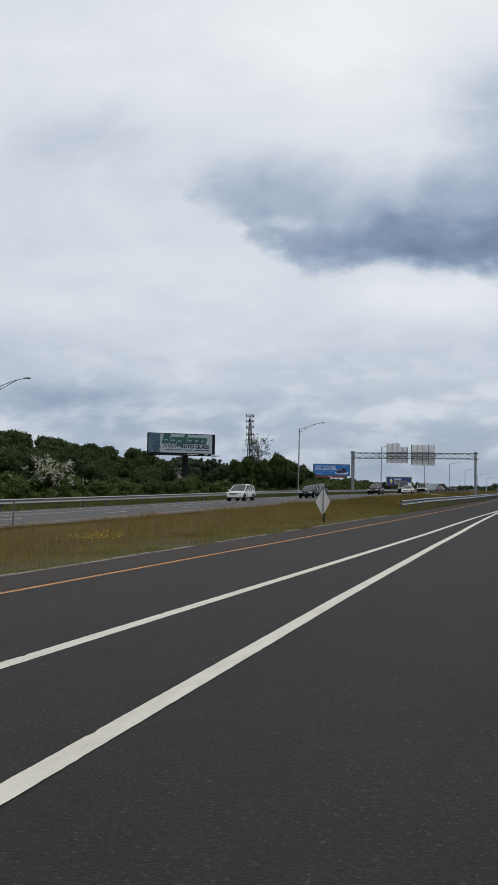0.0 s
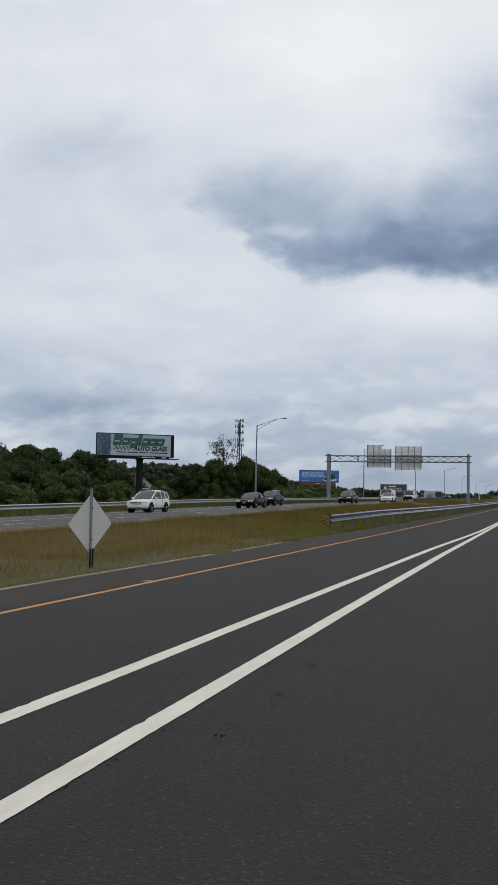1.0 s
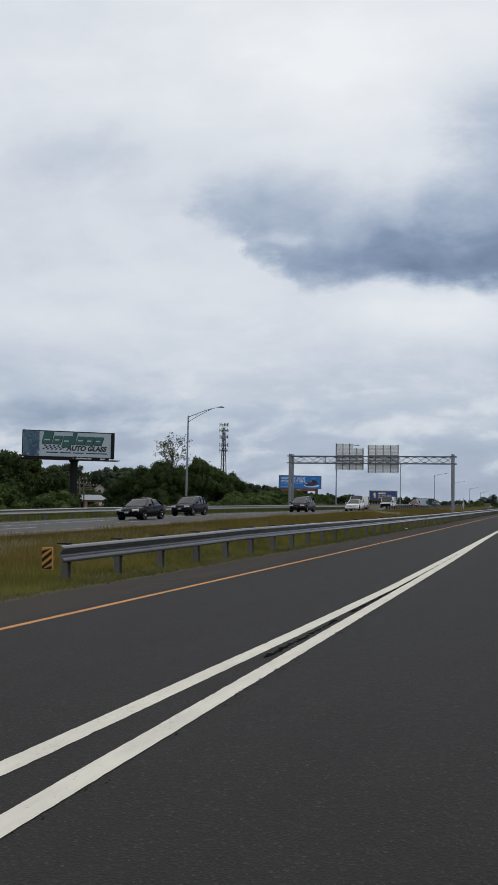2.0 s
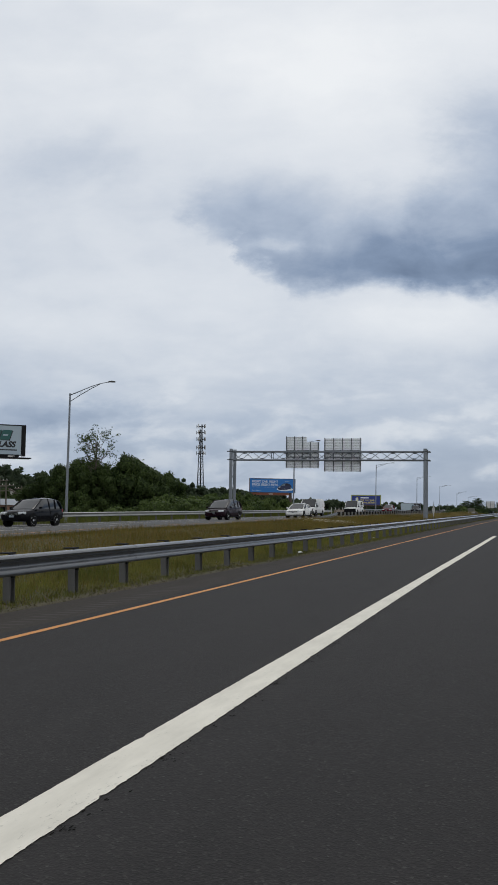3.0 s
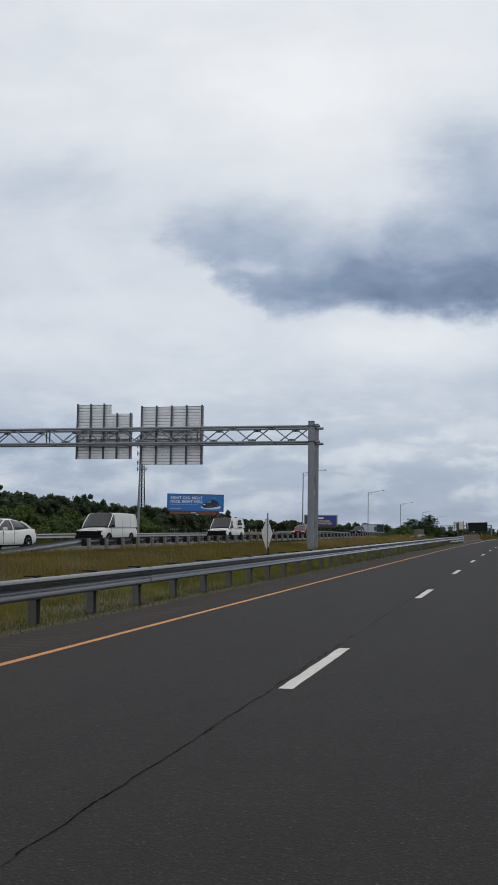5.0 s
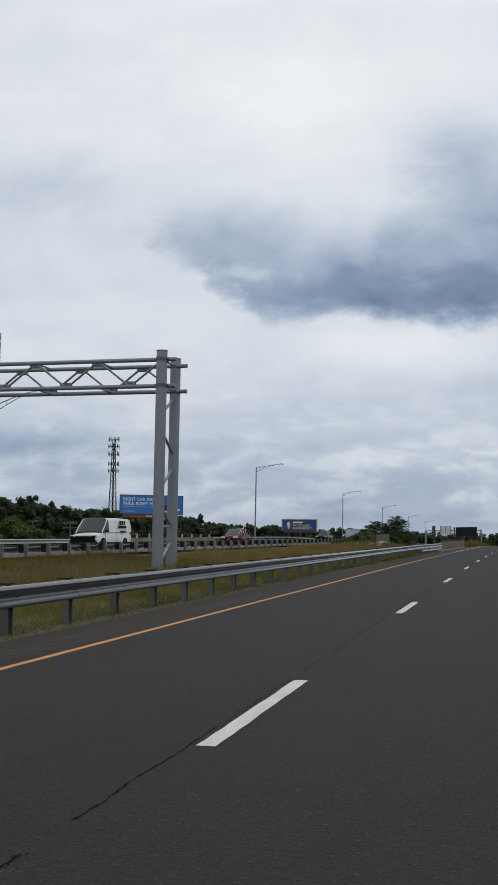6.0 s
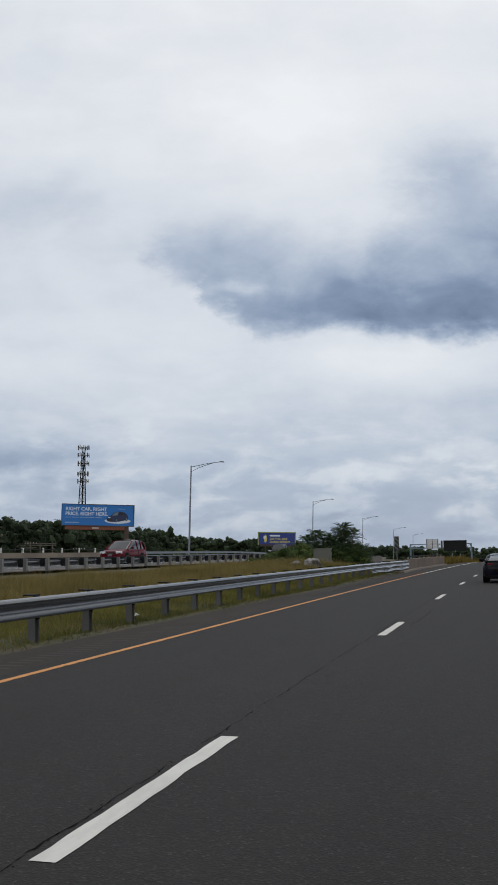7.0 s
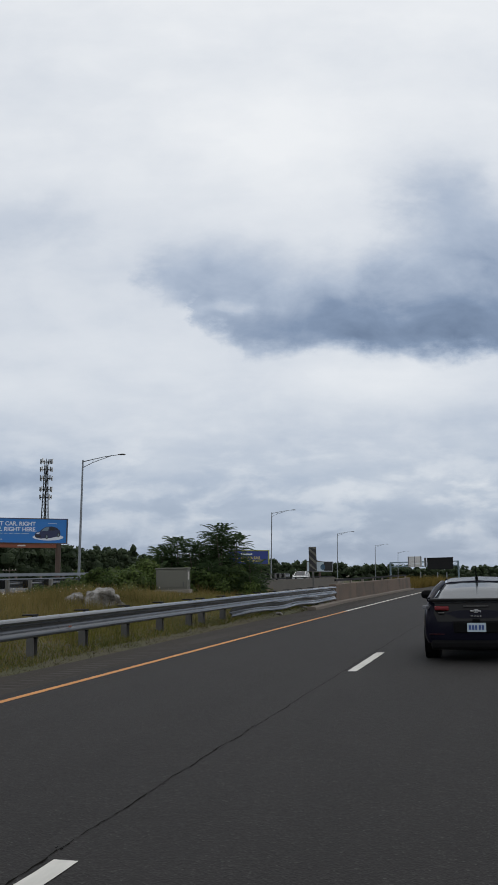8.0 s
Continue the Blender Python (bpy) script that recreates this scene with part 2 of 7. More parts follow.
ASPHALT = asphalt_material("asphalt", (0.0250, 0.0234, 0.0228), (0.0205, 0.0193, 0.0187))
ASPHALT_FAR = asphalt_material("old_asphalt", (0.092, 0.093, 0.095), (0.074, 0.075, 0.076))
SHOULDER = asphalt_material("shoulder_asphalt", (0.036, 0.0305, 0.025), (0.0285, 0.0238, 0.0195))
WHITE_LINE = line_paint("white_line_paint", (0.67, 0.64, 0.56), (0.57, 0.545, 0.475))
DASH_PAINT = line_paint("grey_white_dash_paint", (0.60, 0.59, 0.55), (0.48, 0.47, 0.44))
YELLOW_LINE = line_paint("yellow_line_paint", (0.56, 0.265, 0.095), (0.45, 0.22, 0.085))
CRACK = surface("sealed_crack", (0.0125, 0.0118, 0.011), 1.0, vary=0.5, fine=25, bump=0.0, spec=0.0)
SOIL = surface("grassy_soil", (0.060, 0.048, 0.022), 0.95, vary=0.7, size=2.0, fine=12, bump=0.5, tint=(0.050, 0.050, 0.018))
GALV = surface("weathered_galvanised_steel", (0.075, 0.08, 0.087), 0.19, 0.3, vary=0.35, size=0.9, fine=25, bump=0.05, per_object=0.15)
FAR_RAIL = surface("dull_galvanised_rail", (0.30, 0.30, 0.29), 0.4, 0.75, vary=0.3, size=1.5, fine=20, bump=0.03)
GALV_PALE = surface("pale_galvanised_steel", (0.21, 0.23, 0.255), 0.5, 0.4, vary=0.3, size=1.5, fine=20, bump=0.04)
POST_STEEL = surface("post_steel", (0.115, 0.113, 0.110), 0.75, 0.3, vary=0.45, size=0.25, fine=30, bump=0.1, per_object=0.3)
ALU = surface("sign_aluminium", (0.88, 0.90, 0.93), 0.5, 0.25, vary=0.2, size=0.8, fine=15, bump=0.03, per_object=0.12)
ALU_DARK = surface("sign_bracing", (0.09, 0.10, 0.115), 0.6, 0.3, vary=0.2, size=0.8)
CONCRETE = surface("old_concrete", (0.235, 0.21, 0.18), 0.9, vary=0.4, size=1.2, fine=18, bump=0.3, tint=(0.16, 0.14, 0.118))
TAN = surface("tan_concrete", (0.130, 0.092, 0.068), 0.9, vary=0.6, size=1.1, fine=14, bump=0.25, tint=(0.085, 0.066, 0.052))
BLACK = surface("black_paint", (0.012, 0.012, 0.013), 0.75, vary=0.3, size=0.5, spec=0.2)
DARK_STEEL = surface("dark_painted_steel", (0.014, 0.015, 0.017), 0.8, vary=0.3, size=1.0, spec=0.2)
RUST = surface("rust_red_steel", (0.22, 0.075, 0.045), 0.8, vary=0.35, size=1.0)
BROWN = surface("brown_steel", (0.08, 0.055, 0.045), 0.8, vary=0.3, size=1.0)
BARK = surface("bark", (0.09, 0.075, 0.06), 0.9, vary=0.5, size=0.4, bump=0.5)
LEAF_WOOD = leaf_material("woodland_leaves", (0.024, 0.043, 0.014), (0.090, 0.125, 0.037))
LEAF_BUSH = leaf_material("bush_leaves", (0.034, 0.060, 0.016), (0.130, 0.175, 0.050))
LEAF_SUMAC = leaf_material("sumac_leaves", (0.028, 0.052, 0.022), (0.105, 0.150, 0.066))
LEAF_FAR = leaf_material("far_leaves", (0.022, 0.036, 0.020), (0.058, 0.080, 0.038))
# darker copies of the leaf tones: shade inside the crowns put into the colour
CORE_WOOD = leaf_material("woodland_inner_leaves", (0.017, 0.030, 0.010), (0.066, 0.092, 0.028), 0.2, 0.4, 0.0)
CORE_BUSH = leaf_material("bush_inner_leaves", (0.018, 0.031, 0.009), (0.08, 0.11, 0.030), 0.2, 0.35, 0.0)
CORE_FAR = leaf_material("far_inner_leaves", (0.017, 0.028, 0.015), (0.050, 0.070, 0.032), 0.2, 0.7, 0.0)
BLOSSOM = leaf_material("blossom", (0.30, 0.30, 0.22), (0.62, 0.62, 0.52), 0.9)
GRASS = leaf_material("tall_grass", (0.098, 0.074, 0.018), (0.29, 0.205, 0.058))
GRASS_DRY = leaf_material("dry_ochre_grass", (0.135, 0.098, 0.030), (0.36, 0.255, 0.085))
GRASS_GREEN = leaf_material("green_grass", (0.052, 0.066, 0.013), (0.16, 0.165, 0.038))
THATCH = leaf_material("dead_thatch", (0.034, 0.034, 0.016), (0.115, 0.100, 0.050))
GRASS_STRAW = leaf_material("straw_grass", (0.100, 0.082, 0.026), (0.36, 0.275, 0.110))
GRASS_EDGE = leaf_material("roadside_grass", (0.052, 0.070, 0.013), (0.27, 0.25, 0.060))
FLOWER = leaf_material("weed_flowers", (0.55, 0.52, 0.40), (0.75, 0.72, 0.6))
FLOWER_Y = leaf_material("yellow_weed_flowers", (0.45, 0.34, 0.03), (0.65, 0.5, 0.06))
GLASS = plain("tinted_car_glass", (0.010, 0.012, 0.014), 0.04, spec=0.6)
RUBBER = surface("tyre_rubber", (0.018, 0.018, 0.018), 0.85, vary=0.3, size=0.3)
RIM = plain("alloy_rim", (0.62, 0.63, 0.64), 0.35, 0.6)
TRIM = plain("black_plastic_trim", (0.004, 0.004, 0.0045), 0.7, spec=0.1)
LENS_CLEAR = plain("headlamp_lens", (0.62, 0.64, 0.66), 0.12, 0.2)
LENS_RED = plain("tail_lamp_lens", (0.15, 0.014, 0.018), 0.25, spec=0.3)
CHROME = plain("chrome", (0.72, 0.73, 0.74), 0.15, 1.0)
PLATE = plain("pale_plate", (0.42, 0.50, 0.56), 0.5)
PLATE_INK = plain("plate_ink", (0.03, 0.07, 0.22), 0.5)
HAZARD_Y = surface("hazard_yellow", (0.48, 0.22, 0.03), 0.6, vary=0.3, size=0.3)
SIGN_PALE = surface("pale_sign_metal", (0.55, 0.54, 0.52), 0.6, 0.1, vary=0.2, size=0.5)
CABINET = surface("grey_green_cabinet_paint", (0.125, 0.125, 0.105), 0.65, vary=0.2, size=0.7)
ROCK = surface("pale_rock", (0.235, 0.228, 0.215), 0.9, vary=1.0, size=0.20, fine=16, bump=0.9, tint=(0.07, 0.062, 0.05))
BB_BLUE = surface("billboard_blue_vinyl", (0.018, 0.165, 0.50), 0.5, vary=0.15, size=4.0)
BB_NAVY = surface("billboard_navy_vinyl", (0.022, 0.045, 0.23), 0.5, vary=0.15, size=3.0)
BB_DARK = surface("billboard_dark_blue", (0.03, 0.075, 0.13), 0.5, vary=0.6, size=1.5, tint=(0.12, 0.2, 0.28))
BB_PALE = surface("billboard_pale_vinyl", (0.40, 0.48, 0.54), 0.5, vary=0.15, size=3.0)
INK_GREEN = surface("ink_green", (0.022, 0.105, 0.095), 0.5, vary=0.3, size=1.0)
INK_BLACK = plain("ink_black", (0.015, 0.016, 0.02), 0.5)
INK_WHITE = plain("ink_white", (0.66, 0.72, 0.78), 0.5)
INK_YELLOW = plain("ink_yellow", (0.65, 0.55, 0.10), 0.5)
STEEL_BLUE = surface("blue_grey_steel", (0.16, 0.22, 0.26), 0.6, 0.2, vary=0.2, size=1.0)
BUILDING = surface("pale_building_wall", (0.42, 0.40, 0.37), 0.9, vary=0.3, size=3.0)
BRICKISH = surface("reddish_building_wall", (0.30, 0.17, 0.12), 0.9, vary=0.3, size=3.0)
WOOD_POLE = surface("weathered_pole_wood", (0.14, 0.12, 0.10), 0.9, vary=0.3, size=1.0)


# ---- mesh helpers ----
class Shape:
    """Collects the faces of one mesh."""

    def __init__(self):
        self.v, self.f, self.m = [], [], []

    def add(self, verts, faces, slot=0):
        n = len(self.v)
        self.v += [tuple(p) for p in verts]
        self.f += [tuple(n + i for i in q) for q in faces]
        self.m += [slot] * len(faces)
        return self

    def box(self, x0, x1, y0, y1, z0, z1, slot=0, cut=0.0):
        if cut <= 0:
            vs = [(x, y, z) for z in (z0, z1) for y in (y0, y1) for x in (x0, x1)]
            return self.add(vs, [(0, 2, 3, 1), (4, 5, 7, 6), (0, 1, 5, 4), (2, 6, 7, 3), (0, 4, 6, 2), (1, 3, 7, 5)], slot)
        bm = bmesh.new()
        bmesh.ops.create_cube(bm, size=1.0)
        bmesh.ops.scale(bm, vec=(x1 - x0, y1 - y0, z1 - z0), verts=bm.verts)
        bmesh.ops.bevel(bm, geom=bm.edges[:], offset=cut, segments=2, profile=0.5, affect="EDGES")
        bmesh.ops.translate(bm, vec=((x0 + x1) / 2, (y0 + y1) / 2, (z0 + z1) / 2), verts=bm.verts)
        self.take(bm, slot)
        return self

    def take(self, bm, slot=0):
        bm.verts.ensure_lookup_table()
        self.add([v.co for v in bm.verts], [[v.index for v in f.verts] for f in bm.faces], slot)
        bm.free()

    def tube(self, pts, r, n=8, slot=0, cap=True):
        """A round bar along pts; r: one radius, or one for each point."""
        pts = [Vector(p) for p in pts]
        rs = r if isinstance(r, (list, tuple)) else [r] * len(pts)
        vs, side = [], None
        for i, p in enumerate(pts):
            d = (pts[min(i + 1, len(pts) - 1)] - pts[max(i - 1, 0)]).normalized()
            if side is None:
                side = d.cross(Vector((0, 0, 1)) if abs(d.z) < 0.9 else Vector((1, 0, 0))).normalized()
            side = (side - d * side.dot(d)).normalized()
            up = d.cross(side)
            vs += [p + rs[i] * (math.cos(a) * side + math.sin(a) * up) for a in (2 * math.pi * k / n for k in range(n))]
        fs = [(i * n + k, i * n + (k + 1) % n, (i + 1) * n + (k + 1) % n, (i + 1) * n + k) for i in range(len(pts) - 1) for k in range(n)]
        if cap:
            fs += [tuple(range(n - 1, -1, -1)), tuple((len(pts) - 1) * n + k for k in range(n))]
        return self.add(vs, fs, slot)

    def sweep(self, profile, pts, slot=0, closed=True, cap=True):
        """A profile of (aside, up) swept along pts that run level; aside points to the right of the way."""
        pts = [Vector(p) for p in pts]
        vs, n = [], len(profile)
        for i, p in enumerate(pts):
            d = pts[min(i + 1, len(pts) - 1)] - pts[max(i - 1, 0)]
            d.z = 0
            d.normalize()
            right = Vector((d.y, -d.x, 0))
            vs += [p + right * a + Vector((0, 0, b)) for a, b in profile]
        last = n if closed else n - 1
        fs = [(i * n + k, (i + 1) * n + k, (i + 1) * n + (k + 1) % n, i * n + (k + 1) % n) for i in range(len(pts) - 1) for k in range(last)]
        if cap and closed:
            fs += [tuple(range(n)), tuple((len(pts) - 1) * n + k for k in range(n - 1, -1, -1))]
        return self.add(vs, fs, slot)

    def loft(self, rings, slot=0, cap=True):
        n = len(rings[0])
        vs = [p for ring in rings for p in ring]
        fs = [(i * n + k, i * n + (k + 1) % n, (i + 1) * n + (k + 1) % n, (i + 1) * n + k) for i in range(len(rings) - 1) for k in range(n)]
        if cap:
            fs += [tuple(range(n - 1, -1, -1)), tuple((len(rings) - 1) * n + k for k in range(n))]
        return self.add(vs, fs, slot)

    def moved(self, m):
        self.v = [tuple(m @ Vector(p)) for p in self.v]
        return self

    def mesh(self, name, mats, smooth=False):
        me = bpy.data.meshes.new(name)
        me.from_pydata(self.v, [], self.f)
        for m in mats if isinstance(mats, (list, tuple)) else [mats]:
            me.materials.append(m)
        if any(self.m):
            me.polygons.foreach_set("material_index", self.m)
        if smooth:
            me.polygons.foreach_set("use_smooth", [True] * len(me.polygons))
            me.set_sharp_from_angle(angle=radians(38))
        me.update()
        return me


def part(name, shape, material, parent, label="", smooth=False):
    me = shape if isinstance(shape, bpy.types.Mesh) else shape.mesh(name, material, smooth)
    ob = new(name, me)
    ob.parent = parent
    return tagged(ob, label)


def thing(name, label, category, at=(0, 0, 0), turn=0.0, group="", kind=""):
    ob = new(name)
    ob.empty_display_size = 0.3
    ob.matrix_basis = pose(*at, 0, 0, turn)
    return tagged(ob, label, category, group, kind)


def structure(name, shape, material, label, category="", smooth=False):
    return tagged(new(name, shape.mesh(name, material, smooth)), label, category or name.replace("_", " "), kind="structure")


# ---- the lie of the land ----
def between(x, table):
    return float(np.interp(x, [a for a, _ in table], [b for _, b in table]))


def drop(y):
    """The road falls away beyond the bridge."""
    t = min(max((y - 292) / 170, 0.0), 1.0)
    return -5.0 * t * t * (3 - 2 * t)


def yellow_x(y):
    u = (min(y, 330) - 100) / 100
    return -3.6 - 0.47 * u * u + 0.56 * u ** 3 + (max(y - 330, 0) * 0.066)


def far_z(y):
    """The height of the far carriageway."""
    return between(y, [(-60, 0.05), (20, 0.1), (45, 0.2), (60, 0.3), (80, 0.42), (100, 0.56), (120, 0.72), (150, 0.8), (200, 0.85), (300, 0.8)]) + drop(y)


def edge_x(y):
    """The outer edge of the left shoulder."""
    return between(y, [(-60, -6.6), (0, -6.1), (21, -5.75), (48, -5.62), (66, -5.5), (85, -5.27), (121, -5.07), (150, -5.2), (190, -5.17), (210, -4.95), (228, -4.63), (240, -4.62), (254, -4.25), (286, -3.6)]) if y < 286 else yellow_x(y) - 1.4


FAR_NEAR, FAR_AWAY = -16.6, -31.2


def land(x, y):
    """The height of the ground."""
    e = edge_x(y)
    zf = far_z(y)
    if x > e:
        z = drop(y) - 0.08
    elif x > FAR_NEAR:
        t = (e - x) / (e - FAR_NEAR)
        bank = 0.5 * math.exp(-((y - 243) / 16) ** 2) * math.sin(math.pi * min(1, t * 1.3) ) if t < 0.77 else 0.0
        z = drop(y) * (1 - t) + zf * t - 0.03 - 0.10 * math.sin(math.pi * t) * (1 if y < 225 else 0.2) + max(bank, 0)
        if 255 < y < 305 and t > 0.06:
            z -= 3.2 * min(1, (y - 255) / 4) * min(1, (305 - y) / 6)
        if t > 0.97:
            z -= 0.08
    elif x > FAR_AWAY:
        z = zf - 0.12
    else:
        t = min(1.0, (FAR_AWAY - x) / 60)
        z = zf - 0.05 + t * t * between(y, [(-100, 6), (60, 5), (120, 3.5), (190, 0.5), (260, -1.5), (500, -1)])
    return z


def strip_mesh(shape, left, right, y0, y1, step, lift, z_of, slot=0, columns=1):
    ys = [y0 + (y1 - y0) * i / max(1, int((y1 - y0) / step)) for i in range(max(1, int((y1 - y0) / step)) + 1)]
    n = columns + 1
    vs = []
    for y in ys:
        a, b = left(y), right(y)
        vs += [(a + (b - a) * c / columns, y, z_of(y) + lift) for c in range(n)]
    fs = [(i * n + c, i * n + c + 1, (i + 1) * n + c + 1, (i + 1) * n + c) for i in range(len(ys) - 1) for c in range(columns)]
    shape.add(vs, fs, slot)


BANK = 1.6  # degrees by which the carriageway leans against the plumb line


def plumb(ob, x, z, lean=BANK):
    """Sets a tall thing plumb while the banked road stays level in these axes; the point at x and height z stays put."""
    ob.matrix_basis = Matrix.Translation((x, 0, z)) @ Matrix.Rotation(radians(lean), 4, "Y") @ Matrix.Translation((-x, 0, -z)) @ ob.matrix_basis
    return ob


# ---- ground and roads ----
def build_ground():
    xs = [-2600, -1500, -900, -600, -400, -300, -220, -160, -130, -110, -100, -91, -80, -70, -62, -55, -48, -42, -38, -35, -33, -31.5, -31.1, -27, -22, -17.5, -16.8,
          -16.4, -15.5, -14.5, -13.5, -12.5, -11.5, -10.5, -9.5, -8.5, -7.5, -6.9, -6.4, -6.0, -5.7, -5.4, -5.1, -4.8, -4.4, -3.8, -3, 0, 5, 10, 14, 20, 40, 80, 160, 300, 600, 1200, 2600]
    ys = [-1200, -600, -300, -150, -80, -40] + list(range(-20, 320, 4)) + [325, 335, 350, 370, 390, 410, 430, 450, 475, 520, 600, 750, 1000, 1500, 2300, 4000]
    vs = [(x, y, land(x, y)) for y in ys for x in xs]
    n = len(xs)
    fs = [(j * n + i, j * n + i + 1, (j + 1) * n + i + 1, (j + 1) * n + i) for j in range(len(ys) - 1) for i in range(n - 1)]
    return structure("ground", Shape().add(vs, fs), SOIL, "rough grassy ground running to the horizon", "ground", True)


def lane_x(y):
    return yellow_x(y) + 3.6


def ragged(shape, centre, half, y0, y1, rng, lift=0.004, step=0.09, rag=0.003, z_of=drop, slot=0, chipped=0.012):
    """A painted stripe with worn edges."""
    n = max(2, int((y1 - y0) / step))
    vs = []
    for i in range(n + 1):
        y = y0 + (y1 - y0) * i / n
        c, z = centre(y), z_of(y) + lift
        chip = [rng.uniform(0.006, 0.02) if rng.random() < chipped else 0.0 for _ in range(2)]
        vs += [(c - half + rng.uniform(-rag, rag) + chip[0], y, z), (c + half + rng.uniform(-rag, rag) - chip[1], y, z)]
    shape.add(vs, [(2 * i, 2 * i + 1, 2 * i + 3, 2 * i + 2) for i in range(n)], slot)
    return shape


def crack(shape, centre, y0, y1, rng, width=0.02, wander=0.03, z_of=drop, lift=0.0035, whole=0.75):
    """A jagged crack that comes and goes along the road."""
    y, w = y0, 0.0
    while y < y1:
        n = rng.randrange(5, 22)
        vs = []
        for i in range(n + 1):
            w = 0.8 * w + rng.uniform(-wander, wander) * 0.7
            h = 0.0008 if i in (0, n) else width * rng.uniform(0.06, 0.22) * rng.choice((1, 1, 1.8))
            c, z = centre(y) + w, z_of(y) + lift
            vs += [(c - h, y, z), (c + h * rng.uniform(0.3, 1.3), y, z)]
            y += rng.uniform(0.02, 0.09)
        shape.add(vs, [(2 * i, 2 * i + 1, 2 * i + 3, 2 * i + 2) for i in range(n)])
        y -= 0.04
        y += 0.0 if rng.random() < whole else rng.uniform(0.1, 0.9)


def crumbs(shape, centre, y0, y1, rng, count, spread, lift=0.0035):
    """Small broken-out bits along a line, in bunches."""
    for _ in range(count * 2):
        y = rng.uniform(y0, y1)
        y += 0.25 * math.sin(y * 5.1)
        x, z = centre(y) + rng.gauss(0, spread), drop(y) + lift
        n, a0 = rng.choice((3, 4, 5)), rng.uniform(0, 6.28)
        w, l = rng.uniform(0.002, 0.009), rng.uniform(0.004, 0.03)
        shape.add([(x + w * math.cos(a0 + 6.283 * k / n), y + l * math.sin(a0 + 6.283 * k / n) * rng.uniform(0.6, 1.2), z) for k in range(n)], [tuple(range(n))])


def build_roads():
    rng = random.Random(4)
    s = Shape()
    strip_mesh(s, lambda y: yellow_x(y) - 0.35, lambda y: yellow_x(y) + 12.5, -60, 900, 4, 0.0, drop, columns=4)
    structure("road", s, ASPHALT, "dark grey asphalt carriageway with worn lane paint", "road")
    s = Shape()
    strip_mesh(s, edge_x, lambda y: yellow_x(y) - 0.35, -60, 900, 3, -0.001, drop, columns=1)
    structure("road_shoulder", s, SHOULDER, "dusty brown-grey asphalt shoulder beside the median", "road shoulder")
    s = Shape()
    strip_mesh(s, lambda y: FAR_AWAY, lambda y: FAR_NEAR, -60, 900, 4, 0.0, far_z, columns=3)
    structure("road_opposite", s, ASPHALT_FAR, "paler grey asphalt of the opposite carriageway", "road")
    # paint
    s = Shape()
    ragged(s, yellow_x, 0.06, -40, 246, rng, rag=0.004)
    structure("yellow_edge_line", s, YELLOW_LINE, "orange-yellow painted edge line along the shoulder", "road line")
    s = Shape()
    ragged(s, yellow_x, 0.06, 246, 420, rng, rag=0.004)
    structure("white_edge_line", s, WHITE_LINE, "white painted edge line across the bridge", "road line")
    gore_a = [(-40, -2.0), (0, -1.14), (10, -1.02), (15.7, -0.92), (22, -0.79), (38, -0.48), (46, -0.42), (58, -0.29), (66, -0.09), (72, 0.005), (82, 0.008), (90, -0.008), (96, -0.022), (104, -0.03)]
    gore_b = [(-40, 1.9), (0, 1.1), (10, 0.98), (14.3, 0.88), (19.2, 0.76), (32, 0.57), (37, 0.53), (45, 0.41), (55, 0.31), (73, 0.238), (80, 0.205), (88, 0.12), (96, 0.05), (104, 0.0)]
    s = Shape()
    ragged(s, lambda y: between(y, gore_a), 0.09, -40, 104, rng)
    structure("gore_line_outer", s, WHITE_LINE, "white gore line closing on its twin", "road line")
    s = Shape()
    ragged(s, lambda y: between(y, gore_b), 0.09, -40, 62, rng, lift=0.0055)
    ragged(s, lambda y: between(y, gore_b), 0.088, 62, 104, rng, lift=0.0055, step=0.035, rag=0.006, chipped=0.05)
    # paint closing the gap between the two lines, patchy at first
    middle = lambda y: (between(y, gore_a) + between(y, gore_b)) / 2  # noqa: E731
    ragged(s, middle, 0.085, 79.2, 97, rng, lift=0.0048, step=0.04, rag=0.012, chipped=0.1)
    for y0, n, aside in ((76.3, 0.35, 0.022), (77.0, 0.5, -0.02), (77.5, 0.7, 0.03), (78.1, 0.8, -0.012), (78.5, 0.75, 0.03), (74.6, 0.4, 0.03), (75.4, 0.3, 0.035)):
        ragged(s, lambda y: middle(y) + aside, 0.022, y0, y0 + n, rng, lift=0.0048, step=0.06, rag=0.012, chipped=0.2)
    structure("gore_line_inner", s, WHITE_LINE, "broad white gore line with chipped edges", "road line")
    s = Shape()
    ragged(s, lambda y: lane_x(y) - 0.012, 0.11, 104, 132.5, rng)
    structure("solid_lane_line", s, WHITE_LINE, "solid white lane line with a square end", "road line")
    starts = [141.7, 153.8, 165.6] + [177.25 + 12.19 * k for k in range(20)]
    for k, y0 in enumerate(starts):
        s = Shape()
        ragged(s, lane_x, 0.072, y0, y0 + 3.1, rng, rag=0.006, step=0.2)
        ob = new("lane_dash", s.mesh("lane_dash", DASH_PAINT))
        tagged(ob, "short white painted lane dash", "road line", "lane dashes", "structure")
    # joints and cracks
    s = Shape()
    crack(s, lambda y: lane_x(y) - 0.13, 132, 300, rng, 0.023, 0.014, whole=0.78)
    crack(s, lambda y: lane_x(y) - 0.16, 100, 134, rng, 0.016, 0.010, whole=0.8)
    crumbs(s, lambda y: lane_x(y) + 0.15, 104, 130, rng, 150, 0.03)
    crumbs(s, lambda y: between(y, gore_b) + 0.13, 12, 62, rng, 160, 0.02)
